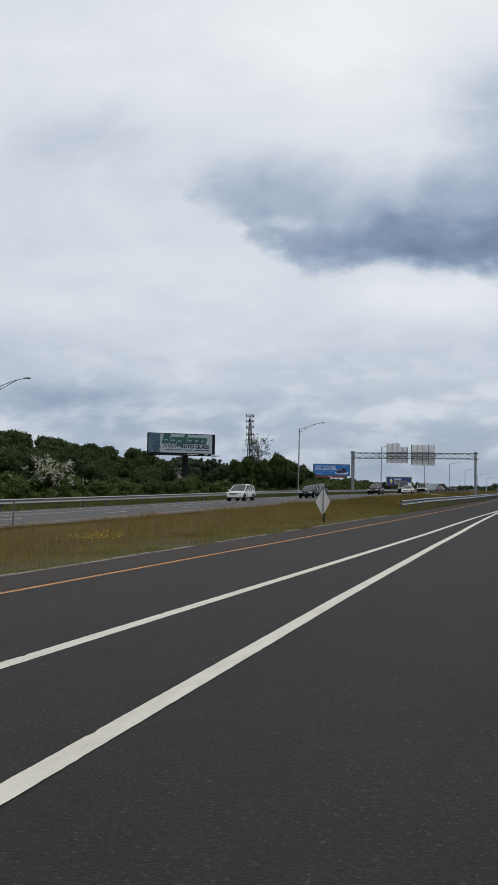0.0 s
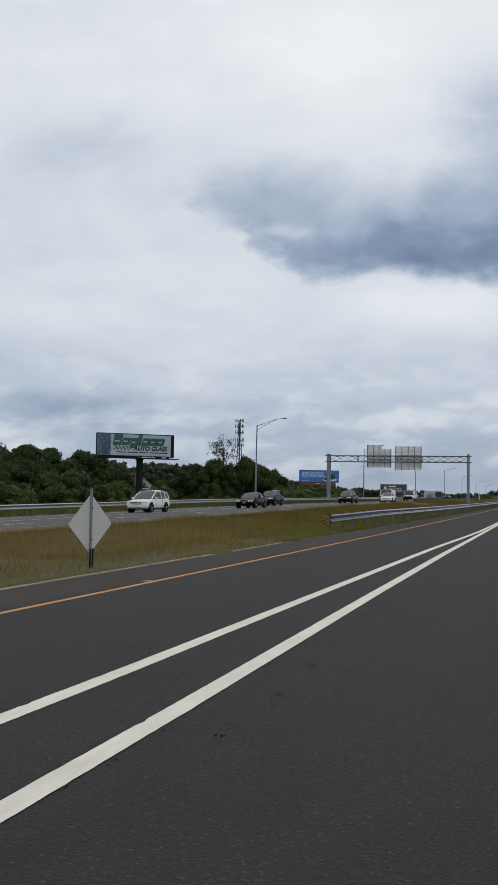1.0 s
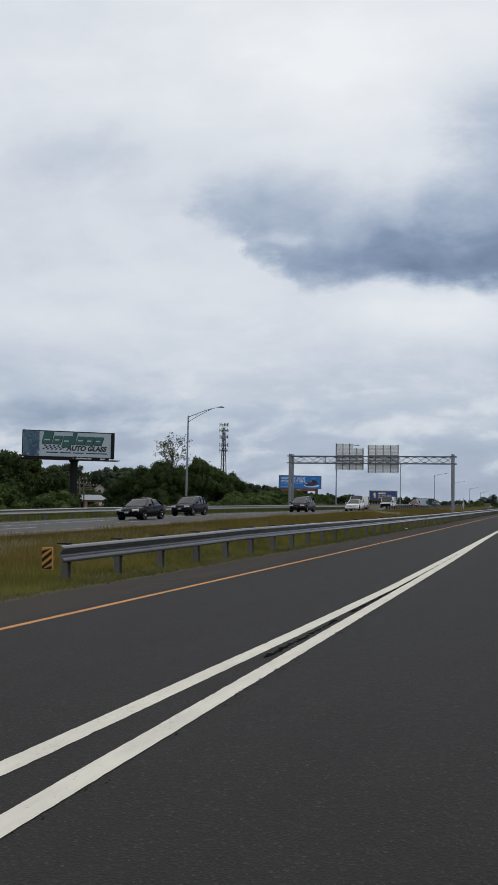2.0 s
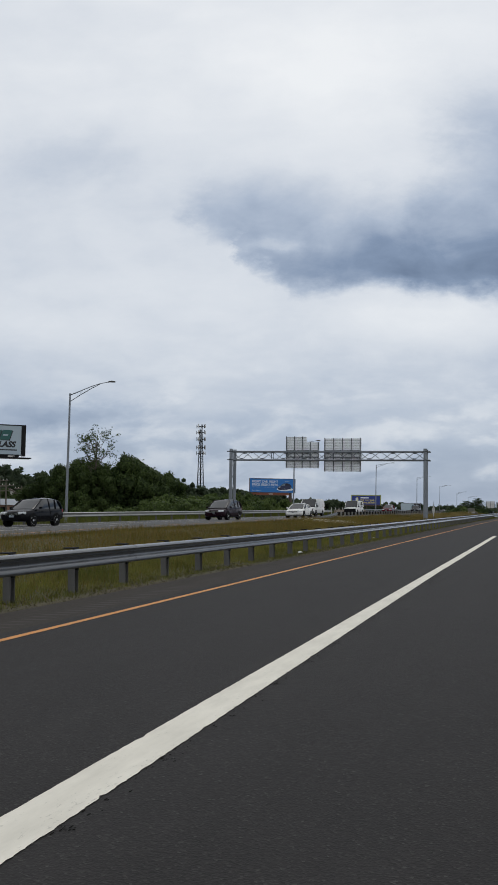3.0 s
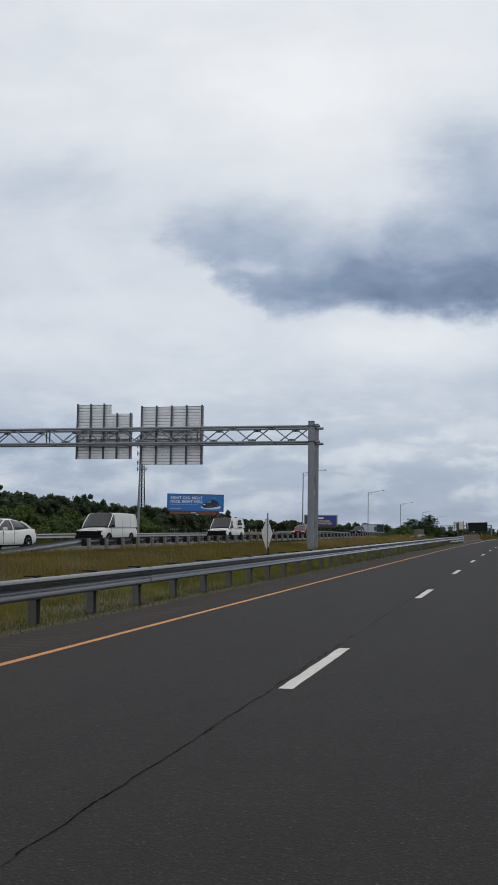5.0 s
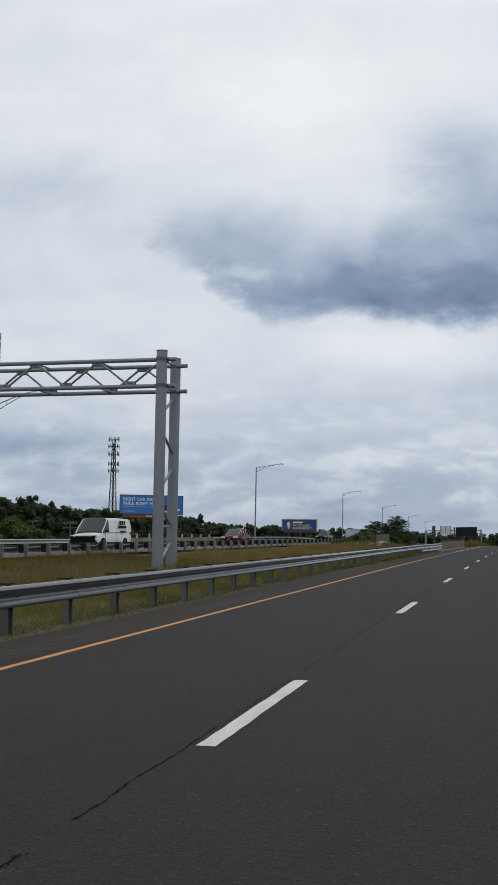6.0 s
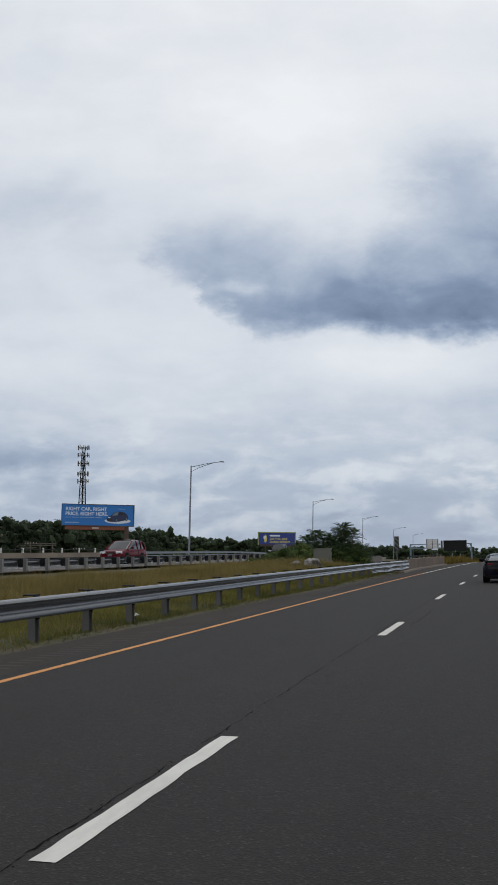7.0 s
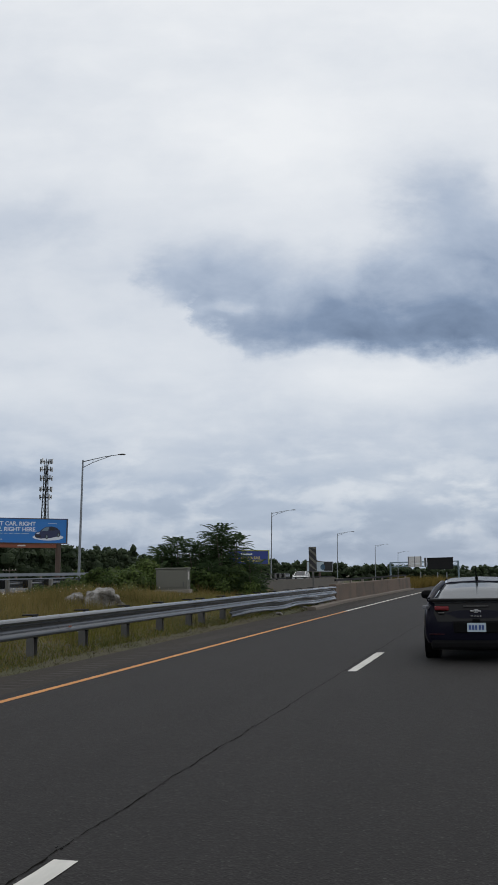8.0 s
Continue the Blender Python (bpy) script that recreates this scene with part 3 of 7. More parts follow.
    crumbs(s, lambda y: between(y, gore_b) + 0.42 + 0.12 * math.sin(y * 0.55), 36, 52, rng, 170, 0.035)
    crumbs(s, lambda y: between(y, gore_b) + 0.13, 62, 104, rng, 420, 0.03)
    crumbs(s, lambda y: between(y, gore_b) + 0.40 + 0.1 * math.sin(y), 94, 104, rng, 110, 0.04)
    crumbs(s, lambda y: between(y, gore_b) - 0.11, 64, 84, rng, 200, 0.010, lift=0.0075)
    crack(s, lambda y: (between(y, gore_a) + between(y, gore_b)) / 2, 64, 79.4, rng, 0.15, 0.014, whole=0.97)
    crack(s, lambda y: middle(y) + 0.015, 79.2, 82.4, rng, 0.05, 0.012, lift=0.0066, whole=0.35)
    crumbs(s, lambda y: lane_x(y) - 0.13, 132, 300, rng, 420, 0.02)
    crumbs(s, lambda y: lane_x(y) + 0.3 + 0.25 * math.sin(y * 0.7), 196, 206, rng, 60, 0.03)
    # short branching cracks
    for way in ([(0.43, 203.6), (0.39, 204.3), (0.39, 204.63), (0.43, 204.8), (0.48, 205.1), (0.44, 205.5), (0.43, 205.9), (0.45, 206.2), (0.48, 207.4), (0.44, 208.6)],
                [(-0.83, 204.6), (-0.61, 204.65), (-0.42, 204.66), (-0.22, 204.65), (-0.03, 204.62)], [(0.42, 204.75), (0.47, 204.78), (0.55, 204.74)],
                [(0.33, 98.9), (0.23, 99.4), (0.27, 99.6), (0.25, 99.86), (0.16, 100.3)], [(0.25, 100.55), (0.18, 101.05), (0.21, 101.5), (0.30, 101.9)], [(1.45, 101.65), (1.75, 101.7), (2.2, 101.55)]):
        total = [0.0]
        for (xa, ya), (xb, yb) in zip(way[:-1], way[1:]):
            total.append(total[-1] + math.hypot(xb - xa, yb - ya))
        n, vs = max(8, int(total[-1] / 0.03)), []
        for i in range(n + 1):
            d = total[-1] * i / n
            x = float(np.interp(d, total, [a for a, _ in way])) + rng.uniform(-0.010, 0.010)
            y = float(np.interp(d, total, [b for _, b in way])) + rng.uniform(-0.012, 0.012)
            h = 0.0006 if i in (0, n) else rng.uniform(0.001, 0.006) * rng.choice((0.4, 1, 1, 1.8))
            vs += [(x - h, y - h * 0.6, 0.0035), (x + h, y + h * 0.6, 0.0035)]
        s.add(vs, [(2 * i, 2 * i + 1, 2 * i + 3, 2 * i + 2) for i in range(n)])
    for y0, x0, x1 in ((101, -2.5, -0.6), (101.3, 0.4, 0.9), (117, 2.0, 3.5), (38, -0.6, 0.2), (130, -2.2, -1.2)):
        n, vs, w = 24, [], 0.0
        for i in range(n + 1):
            w = 0.85 * w + rng.uniform(-0.05, 0.05)
            h = rng.uniform(0.001, 0.005)
            x = x0 + (x1 - x0) * i / n
            vs += [(x, y0 + w - h, 0.0035), (x, y0 + w + h, 0.0035)]
        s.add(vs, [(2 * i + 1, 2 * i, 2 * i + 2, 2 * i + 3) for i in range(n)])
    structure("road_cracks", s, CRACK, "thin dark cracks and joints in the asphalt", "road crack")
    for x, y in ((-3.76, 131.56), (-3.97, 46.2)):
        s = Shape().box(-0.05, 0.05, -0.16, 0.16, -0.002, 0.012, cut=0.004)
        m = new("road_marker", s.mesh("road_marker", CONCRETE))
        m.location = (x, y, 0)
        tagged(m, "flat pale road marker beside the yellow line", "road marker", "road markers", "structure")
    # rumble grooves in the shoulder
    s = Shape()
    for k in range(620):
        y = 70 + 0.3 * k
        x = yellow_x(y) - 0.75
        w = 0.2 + rng.uniform(-0.02, 0.02)
        h = 0.05
        z = 0.0025
        s.add([(x - w, y - h, z), (x + w, y - h, z), (x + w, y + h, z), (x - w, y + h, z)], [(0, 1, 2, 3)])
    structure("rumble_strip", s, surface("worn_groove", (0.0305, 0.026, 0.0213), 0.95, vary=0.4, size=0.5), "shallow dusty rumble grooves in the shoulder", "rumble strip")
    # far carriageway paint
    for name, x, mat, word in (("opposite_yellow_line", -18.4, YELLOW_LINE, "yellow"), ("opposite_solid_line", -25.7, WHITE_LINE, "white"), ("opposite_edge_line", -29.4, WHITE_LINE, "white")):
        s = Shape()
        ragged(s, lambda y: x, 0.075, -40, 420, rng, z_of=far_z, step=2.0)
        structure(name, s, mat, f"{word} painted line on the opposite carriageway", "road line")
    for k in range(28):
        s = Shape()
        ragged(s, lambda y: -22.0, 0.07, 20 + 12.19 * k, 23.1 + 12.19 * k, rng, z_of=far_z, step=1.0)
        tagged(new("lane_dash", s.mesh("lane_dash", WHITE_LINE)), "short white dash on the opposite carriageway", "road line", "opposite lane dashes", "structure")


def build_kerb():
    """Low broken concrete kerb along the shoulder."""
    rng = random.Random(9)
    kerb = tagged(new("kerb"), "low broken pale concrete kerb along the median grass", "kerb", kind="structure")
    y = -30.0
    while y < 64:
        n = rng.uniform(0.7, 2.4)
        if rng.random() < 0.85:
            s = Shape()
            pts = [(edge_x(y + n * i / 3) - 0.06 + rng.uniform(-0.02, 0.02), y + n * i / 3, 0) for i in range(4)]
            h = rng.uniform(0.006, 0.018)
            s.sweep([(-0.05, -0.1), (0.045, -0.1), (0.042, h - 0.004), (0.032, h), (-0.05, h + 0.003)], pts)
            part("kerb_stone", s, CONCRETE, kerb)
        y += n + rng.uniform(0.02, 0.12)


# ---- rails ----
# aside and up: sheet steel rolled into two ridges
W_WAVE = [(0.030, 0.0), (0.075, 0.012), (0.090, 0.035), (0.088, 0.060), (0.070, 0.092), (0.038, 0.122), (0.016, 0.140), (0.010, 0.160), (0.013, 0.188), (0.030, 0.220), (0.064, 0.252), (0.086, 0.276), (0.091, 0.293), (0.080, 0.312), (0.045, 0.336), (0.004, 0.352)]
W_BEAM = W_WAVE + [(a - 0.006, b) for a, b in W_WAVE[::-1]]


def post_mesh(height, deep=0.5):
    """An I-section steel post with a wider flange to the road."""
    s = Shape()
    s.box(-0.07, 0.07, -0.075, -0.063, -deep, height)
    s.box(-0.07, 0.07, 0.063, 0.075, -deep, height)
    s.box(-0.006, 0.006, -0.063, 0.063, -deep, height)
    return s.mesh("post", POST_STEEL)


def build_guardrail():
    way = [(66, -6.9), (72, -6.62), (78, -6.25), (84, -6.02), (96, -5.85), (110, -5.68), (150, -5.58), (188, -5.48), (215, -5.40), (230, -5.30), (240, -5.12), (247, -4.86), (253.6, -4.55)]
    rail = thing("guardrail", "weathered grey steel guardrail on posts beside the shoulder", "guardrail", (0, 0, 0))
    top = [(71.6, 0.72), (82, 0.815), (100, 0.795), (121, 0.775), (250, 0.775)]
    x_of = lambda y: between(y, way)  # noqa: E731
    y, i = 71.8, 0
    while y < 253.4:
        y1 = min(y + 3.81, 253.6)
        pts = [(x_of(q), q, between(q, top) - 0.35) for q in np.linspace(y - 0.12 if i else y, y1, 4)]
        lift = 0.006 * (i % 2)
        pts = [(a + lift, b, c) for a, b, c in pts]
        s = Shape().sweep(W_BEAM, pts)
        part("rail_panel", s, GALV, rail, smooth=True)
        y, i = y1, i + 1
    # overlap plates with their bolts
    me_post = post_mesh(0.82)
    block = Shape().box(-0.09, 0.0, -0.05, 0.05, 0.41, 0.81, cut=0.008).mesh("blockout", DARK_STEEL)
    cap = Shape().box(-0.20, 0.02, -0.11, 0.11, 0.81, 0.835, cut=0.005).mesh("post_cap", BLACK)
    bolt = Shape().tube([(0.010, 0, 0.645), (0.026, 0, 0.645)], 0.014, 6).mesh("bolt", GALV)
    spots = [(-5, 72.3), (0, 82.9), (4, 91.8), (18, 121.9), (22, 130.65), (30, 147.15), (35, 157.95), (49, 187.0), (54, 197.6), (68, 227.3), (72, 235.6)]
    for y in [between(n, spots) for n in range(-5, 73)] + [236.62 + 1.905 * n for n in range(9)]:
        up = between(y, top) - 0.80
        low = -0.04 + up
        p = part("post", me_post, None, rail)
        p.location = (x_of(y) - 0.17, y, low)
        for me, name, dx in ((block, "blockout", -0.07), (cap, "post_cap", -0.12)):
            q = part(name, me, None, rail)
            q.location = (x_of(y) + dx, y, up)
        q = part("bolt", bolt, None, rail)
        q.location = (x_of(y) + 0.005, y, up - 0.02)
    # lower rub rail near the bridge
    pts = [(x_of(q) + 0.02 + 0.03 * math.sin(q * 1.7) - 0.1 * max(0, (243 - q) / 4), q, 0.16 + 0.025 * math.sin(q * 1.1)) for q in np.linspace(239, 253.5, 24)]
    part("rub_rail", Shape().sweep(W_BEAM, pts), GALV, rail, "lower steel rub rail near the bridge", True)
    rust = Shape().add([(0.0915, 0.0, 0.0), (0.0915, 0.09, 0.0), (0.0915, 0.11, 0.025), (0.0915, -0.02, 0.025)], [(0, 1, 2, 3)])
    rust.sweep([(0.089, 0.0), (0.093, 0.0), (0.093, 0.03), (0.089, 0.03)], [(0, 0, 0), (0, 0.11, 0)])
    for y in (151.6, 228.2):
        q = part("rust_patch", rust.mesh("rust_patch", RUST), None, rail, "orange rust scab on the beam")
        q.location = (x_of(y) + 0.004, y, 0.775 - 0.35 + 0.10)
    # flared end with its hazard plate
    s = Shape().box(-6.90, -6.66, 71.55, 71.60, 0.26, 0.70, cut=0.01)
    end = part("end_plate", s, HAZARD_Y, rail, "yellow end plate with black slanting stripes")
    for k in range(5):
        z = 0.10 + k * 0.15
        vs = [(-6.89, 71.545, z), (-6.67, 71.545, z + 0.16), (-6.67, 71.545, z + 0.24), (-6.89, 71.545, z + 0.08)]
        vs = [(a, b, min(max(c, 0.27), 0.69)) for a, b, c in vs]
        part("stripe", Shape().add(vs + [(a, b + 0.004, c) for a, b, c in vs], [(0, 1, 2, 3), (7, 6, 5, 4), (0, 4, 5, 1), (2, 6, 7, 3)]), BLACK, end)


def build_far_rail():
    rail = thing("far_guardrail", "long steel guardrail along the far edge of the opposite road", "guardrail")
    y = -40.0
    ends = 233
    me_post = post_mesh(0.72)
    while y < ends:
        y1 = y + 7.62
        pts = [(FAR_AWAY - 0.5, q, far_z(q) + 0.45) for q in (y, (y + y1) / 2, y1 + 0.05)]
        part("rail_panel", Shape().sweep(W_BEAM, pts), FAR_RAIL, rail, smooth=True)
        y = y1
    y = 30.0
    while y < ends:
        p = part("post", me_post, None, rail)
        p.location = (FAR_AWAY - 0.62, y, far_z(y))
        y += 1.905 * 2
    # concrete parapet and rails further on
    s = Shape()
    pts = [(-31.0, q, far_z(q) - 0.1) for q in np.linspace(233.5, 261, 8)]
    s.sweep([(-0.2, 0.0), (0.22, 0.0), (0.16, 0.3), (0.14, 0.97), (-0.16, 0.97)], pts)
    structure("far_parapet", s, surface("pale_tan_concrete", (0.205, 0.170, 0.130), 0.9, vary=0.45, size=1.4, fine=14, bump=0.25, tint=(0.15, 0.122, 0.095)), "tan concrete parapet along the opposite road", "parapet")
    thin = thing("far_pipe_rail", "thin pipe rail on posts behind the tan parapet", "railing")
    part("top_rail", Shape().tube([(-31.6, q, far_z(q) + 1.12) for q in np.linspace(233, 262, 8)], 0.035, 6), BLACK, thin)
    for k in range(10):
        y = 233.5 + 3.1 * k
        part("post", Shape().box(-31.66, -31.54, y - 0.06, y + 0.06, far_z(y) - 0.3, far_z(y) + 1.24), SIGN_PALE, thin)
    rail2 = thing("far_bridge_rail", "pale steel rail on the far bridge edge", "guardrail")
    for h in (0.35, 0.72):
        pts = [(-31.0, q, far_z(q) + h) for q in np.linspace(261, 420, 30)]
        part("rail_panel", Shape().sweep([(-0.04, 0), (0.06, 0.0), (0.06, 0.22), (-0.04, 0.22)], pts), GALV_PALE, rail2)
    for k in range(40):
        y = 261.5 + 3.8 * k
        part("post", Shape().box(-31.18, -31.06, y - 0.07, y + 0.07, far_z(y) - 0.1, far_z(y) + 0.95), CONCRETE, rail2)


def build_median_rail():
    """The rail of the opposite road, seen from behind: pale posts, dark blocks, and the beam on their far side."""
    rail = thing("median_guardrail", "guardrail on pale stout posts backing the opposite road", "guardrail")
    X = -16.9
    zt = lambda y: far_z(y) + 0.52  # noqa: E731
    post = Shape().box(-0.07, 0.07, -0.075, 0.075, -0.5, 0.52, cut=0.012).mesh("post", surface("grey_post", (0.15, 0.147, 0.138), 0.85, vary=0.5, size=0.3, fine=25, bump=0.2, per_object=0.3))
    block = Shape().box(-0.30, -0.09, -0.09, 0.09, 0.17, 0.50, cut=0.008).mesh("blockout", BLACK)
    y = start = 171.94
    while y < 300:
        for me, name in ((post, "post"), (block, "blockout")):
            q = part(name, me, None, rail)
            q.location = (X, y, far_z(y))
        y += 1.914
    y = start
    while y < 300:
        pts = [(X - 0.31, q, zt(q) - 0.33) for q in (y - 0.05, y + 3.828)]
        part("rail_panel", Shape().sweep([(-a, b) for a, b in W_BEAM][::-1], pts), GALV, rail, smooth=True)
        y += 3.828
    pts = [(X - 0.31 - 0.010 * (start - q) ** 2, q, zt(q) - 0.33 - 0.062 * (start - q)) for q in np.linspace(start - 7.0, start, 9)]
    part("end_terminal", Shape().sweep([(-a, b) for a, b in W_BEAM][::-1], pts), GALV_PALE, rail, "pale flared rail end sloping to the ground", True)


def build_bridge_parapet():
    """Tan concrete wall with a steel hand rail where the road crosses the bridge."""
    wall = tagged(new("bridge_parapet"), "tan concrete bridge parapet with a kerb and steel top rail", "parapet", kind="structure")
    line = [(249, -4.35), (254, -4.42), (262, -4.22), (274, -3.85), (286, -3.35), (292, -3.05)]
    y0 = 253.8
    for k in range(5):
        a, b = y0 + k * 5.5, y0 + (k + 1) * 5.5 - 0.03
        pts = [(between(q, line) - 0.25, q, drop(q)) for q in np.linspace(a, b, 4)]
        h = 0.86
        part("wall_panel", Shape().sweep([(-0.16, -0.3), (0.16, -0.3), (0.15, h - 0.02), (0.13, h), (-0.15, h), (-0.16, h - 0.02)], pts), TAN, wall)
    pts = [(between(q, line) + 0.05, q, 0) for q in np.linspace(247, 281, 20)]
    part("kerb", Shape().sweep([(-0.2, -0.1), (0.16, -0.1), (0.14, 0.10), (0.09, 0.12), (-0.2, 0.12)], pts), surface("worn_kerb_concrete", (0.135, 0.112, 0.090), 0.9, vary=0.5, size=0.8, fine=16, bump=0.3), wall, "worn brownish concrete kerb")
    rail = thing("bridge_rail", "dark steel hand rail on the bridge wall behind", "railing")
    pts = [(between(q, line) - 0.35, q, 0.98) for q in np.linspace(255, 281, 12)]
    part("top_rail", Shape().sweep([(-0.04, 0), (0.04, 0), (0.04, 0.1), (-0.04, 0.1)], pts), BLACK, rail)
    for k in range(8):
        y = 255.5 + k * 3.6
        part("post", Shape().box(between(y, line) - 0.41, between(y, line) - 0.31, y - 0.12, y + 0.12, 0.84, 1.0, cut=0.01), CONCRETE, rail)
    # second parapet across the gap
    s = Shape()
    s.sweep([(-2.2, -0.5), (2.05, -0.5), (2.05, -0.02), (-2.2, -0.02)], [(-14.6, q, far_z(q)) for q in np.linspace(253, 306, 12)])
    structure("bridge_deck_edge", s, CONCRETE, "concrete deck edge of the opposite bridge", "bridge deck")
    s = Shape()
    pts = [(-12.5, q, far_z(q) - 0.95) for q in np.linspace(256, 300, 10)]
    s.sweep([(-0.15, 0), (0.15, 0), (0.15, 1.05), (-0.15, 1.05)], pts)
    structure("gap_parapet", s, surface("stained_concrete", (0.115, 0.105, 0.092), 0.9, vary=0.5, size=1.5, fine=14, bump=0.3), "dull concrete parapet of the opposite bridge deck", "parapet")
    s = Shape()
    pts = [(-12.5, q, far_z(q) + 0.14) for q in np.linspace(256, 300, 10)]
    s.sweep([(-0.05, 0), (0.05, 0), (0.05, 0.08), (-0.05, 0.08)], pts)
    for k in range(14):
        y = 257 + 3.2 * k
        s.box(-12.56, -12.44, y - 0.05, y + 0.05, far_z(y) + 0.05, far_z(y) + 0.15)
    structure("gap_rail", s, BLACK, "black steel rail on the opposite bridge deck", "railing")


# ---- sign gantry ----
def build_gantry():
    g = thing("sign_gantry", "grey steel truss gantry carrying the backs of two road signs", "sign gantry")
    L, R = Vector((-35.2, 192.2, 0)), Vector((-10.82, 193.35, 0))
    z_lo, z_hi = 7.48, 8.53
    along = (R - L).normalized()
    side = Vector((along.y, -along.x, 0))
    if side.y > 0:
        side = -side
    depth = 1.75
    # side points to the camera's part of the road
    for foot, name in ((L, "left"), (R, "right")):
        zb = land(foot.x, foot.y) - (0.3 if name == "right" else 1.0)
        tall = 8.84
        a, b = foot + side * depth / 2, foot - side * depth / 2
        for p in (a, b):
            s = Shape().tube([(p.x, p.y, zb), (p.x, p.y, tall)], 0.215, 14)
            s.tube([(p.x, p.y, tall), (p.x, p.y, tall + 0.02)], 0.235, 14)
            s.box(p.x - 0.34, p.x + 0.34, p.y - 0.34, p.y + 0.34, zb + 0.25, zb + 0.38)
            part("column", s, GALV_PALE, g, smooth=True)
        for k in range(5):
            z0, z1 = 0.45 + k * 1.46, 0.45 + k * 1.46 + 1.0
            p, q = (b, a) if k % 2 == 0 else (a, b)
            part("column_brace", Shape().tube([(p.x, p.y, z1), (q.x, q.y, z0)], 0.055, 8), GALV_PALE, g, smooth=True)
        for z in (0.35, 2.0):
            part("column_strut", Shape().tube([(a.x, a.y, z), (b.x, b.y, z)], 0.045, 8), GALV_PALE, g, smooth=True)
        for z in (z_lo, z_hi):
            for p in (a, b):
                part("collar", Shape().tube([(p.x, p.y, z - 0.05), (p.x, p.y, z + 0.05)], 0.25, 14), GALV, g, smooth=True)
    over = 0.55
    half = 0.74
    span = (R - L).length

    def at(f, sgn, z):
        """A point on the truss: metres from the left columns, side, height."""
        p = L + along * f + side * sgn * half
        return (p.x, p.y, z)

    for sgn in (1, -1):
        for z in (z_lo, z_hi):
            part("chord", Shape().tube([at(-over, sgn, z), at(span + over, sgn, z)], 0.085, 10), GALV_PALE, g, smooth=True)
    n = 18
    for sgn in (1, -1):
        for k in range(n):
            f0, f1 = span * k / n, span * (k + 1) / n
            z0, z1 = (z_lo, z_hi) if (k + (sgn < 0)) % 2 else (z_hi, z_lo)
            part("lattice_bar", Shape().tube([at(f0, sgn, z0), at(f1, sgn, z1)], 0.045, 6), GALV_PALE, g, smooth=True)
            p = at(f0, sgn, z0)
            s = Shape().box(-0.26, 0.26, -0.02, 0.02, -0.10, 0.10, cut=0.008)
            s.moved(Matrix.Translation((p[0], p[1], p[2] + (0.11 if z0 == z_lo else -0.11))) @ Matrix.Rotation(math.atan2(along.y, along.x), 4, "Z"))
            part("gusset", s, GALV, g)
    for k in range(0, n + 1, 2):
        f = span * k / n
        for z in (z_lo, z_hi):
            part("cross_bar", Shape().tube([at(f, 1, z), at(f, -1, z)], 0.04, 6), GALV_PALE, g)
    for f in (span * 0.22, span * 0.68):
        for d in (-0.12, 0.12):
            part("splice_post", Shape().tube([at(f + d, 1, z_lo), at(f + d, 1, z_hi)], 0.05, 6), GALV, g)
    # the two signs, seen from behind: ribbed planks with upright bars
    face = -side * (half + 0.34)
    turn = math.degrees(math.atan2(along.y, along.x))

    def sign(x0, x1, z0, z1, cuts, label):
        o = L + along * (x0 - L.x) + face
        s = thing("road_sign", label, "road sign", (o.x, o.y, 0), turn, "gantry signs")
        w = x1 - x0
        z = z0
        k = 0
        while z < z1 - 0.02:
            h = min(0.205, z1 - z)
            wide = w if not cuts or z + h / 2 < cuts[1] else cuts[0]
            q = Shape().box(0, wide, 0, 0.012, z + 0.01, z + h - 0.01)
            q.box(0, wide, -0.022, 0.0, z + h * 0.5 - 0.008, z + h * 0.5 + 0.008)
            plank = part("plank", q, ALU, s)
            # dark strip at each plank joint: the ribbing's shading put into the colour
            part("rib", Shape().box(0, wide, -0.018, 0.008, z - 0.010, z + 0.010), POST_STEEL, plank)
            z += h
        n = 4 if not cuts else 4
        for k in range(n + 1):
            u = 0.12 + (w - 0.24) * k / n
            top = z1 if not cuts or u < cuts[0] else cuts[1]
            part("upright", Shape().box(u - 0.045, u + 0.045, -0.2, -0.05, z0 - 0.03, top + 0.05, cut=0.008), ALU_DARK, s)
        for z in (z_lo + 0.42, z_hi + 0.18):
            part("mount", Shape().box(0.1, w - 0.1, -0.27, -0.2, z - 0.05, z + 0.05), ALU_DARK, s)
        plumb(s, R.x, 8.0)

    sign(-28.5, -24.15, 6.54, 10.50, (2.72, 9.80), "back of a stepped aluminium road sign on the gantry")
    sign(-23.55, -18.82, 6.13, 10.28, None, "back of a square aluminium road sign on the gantry")
    plumb(g, R.x, 8.0)


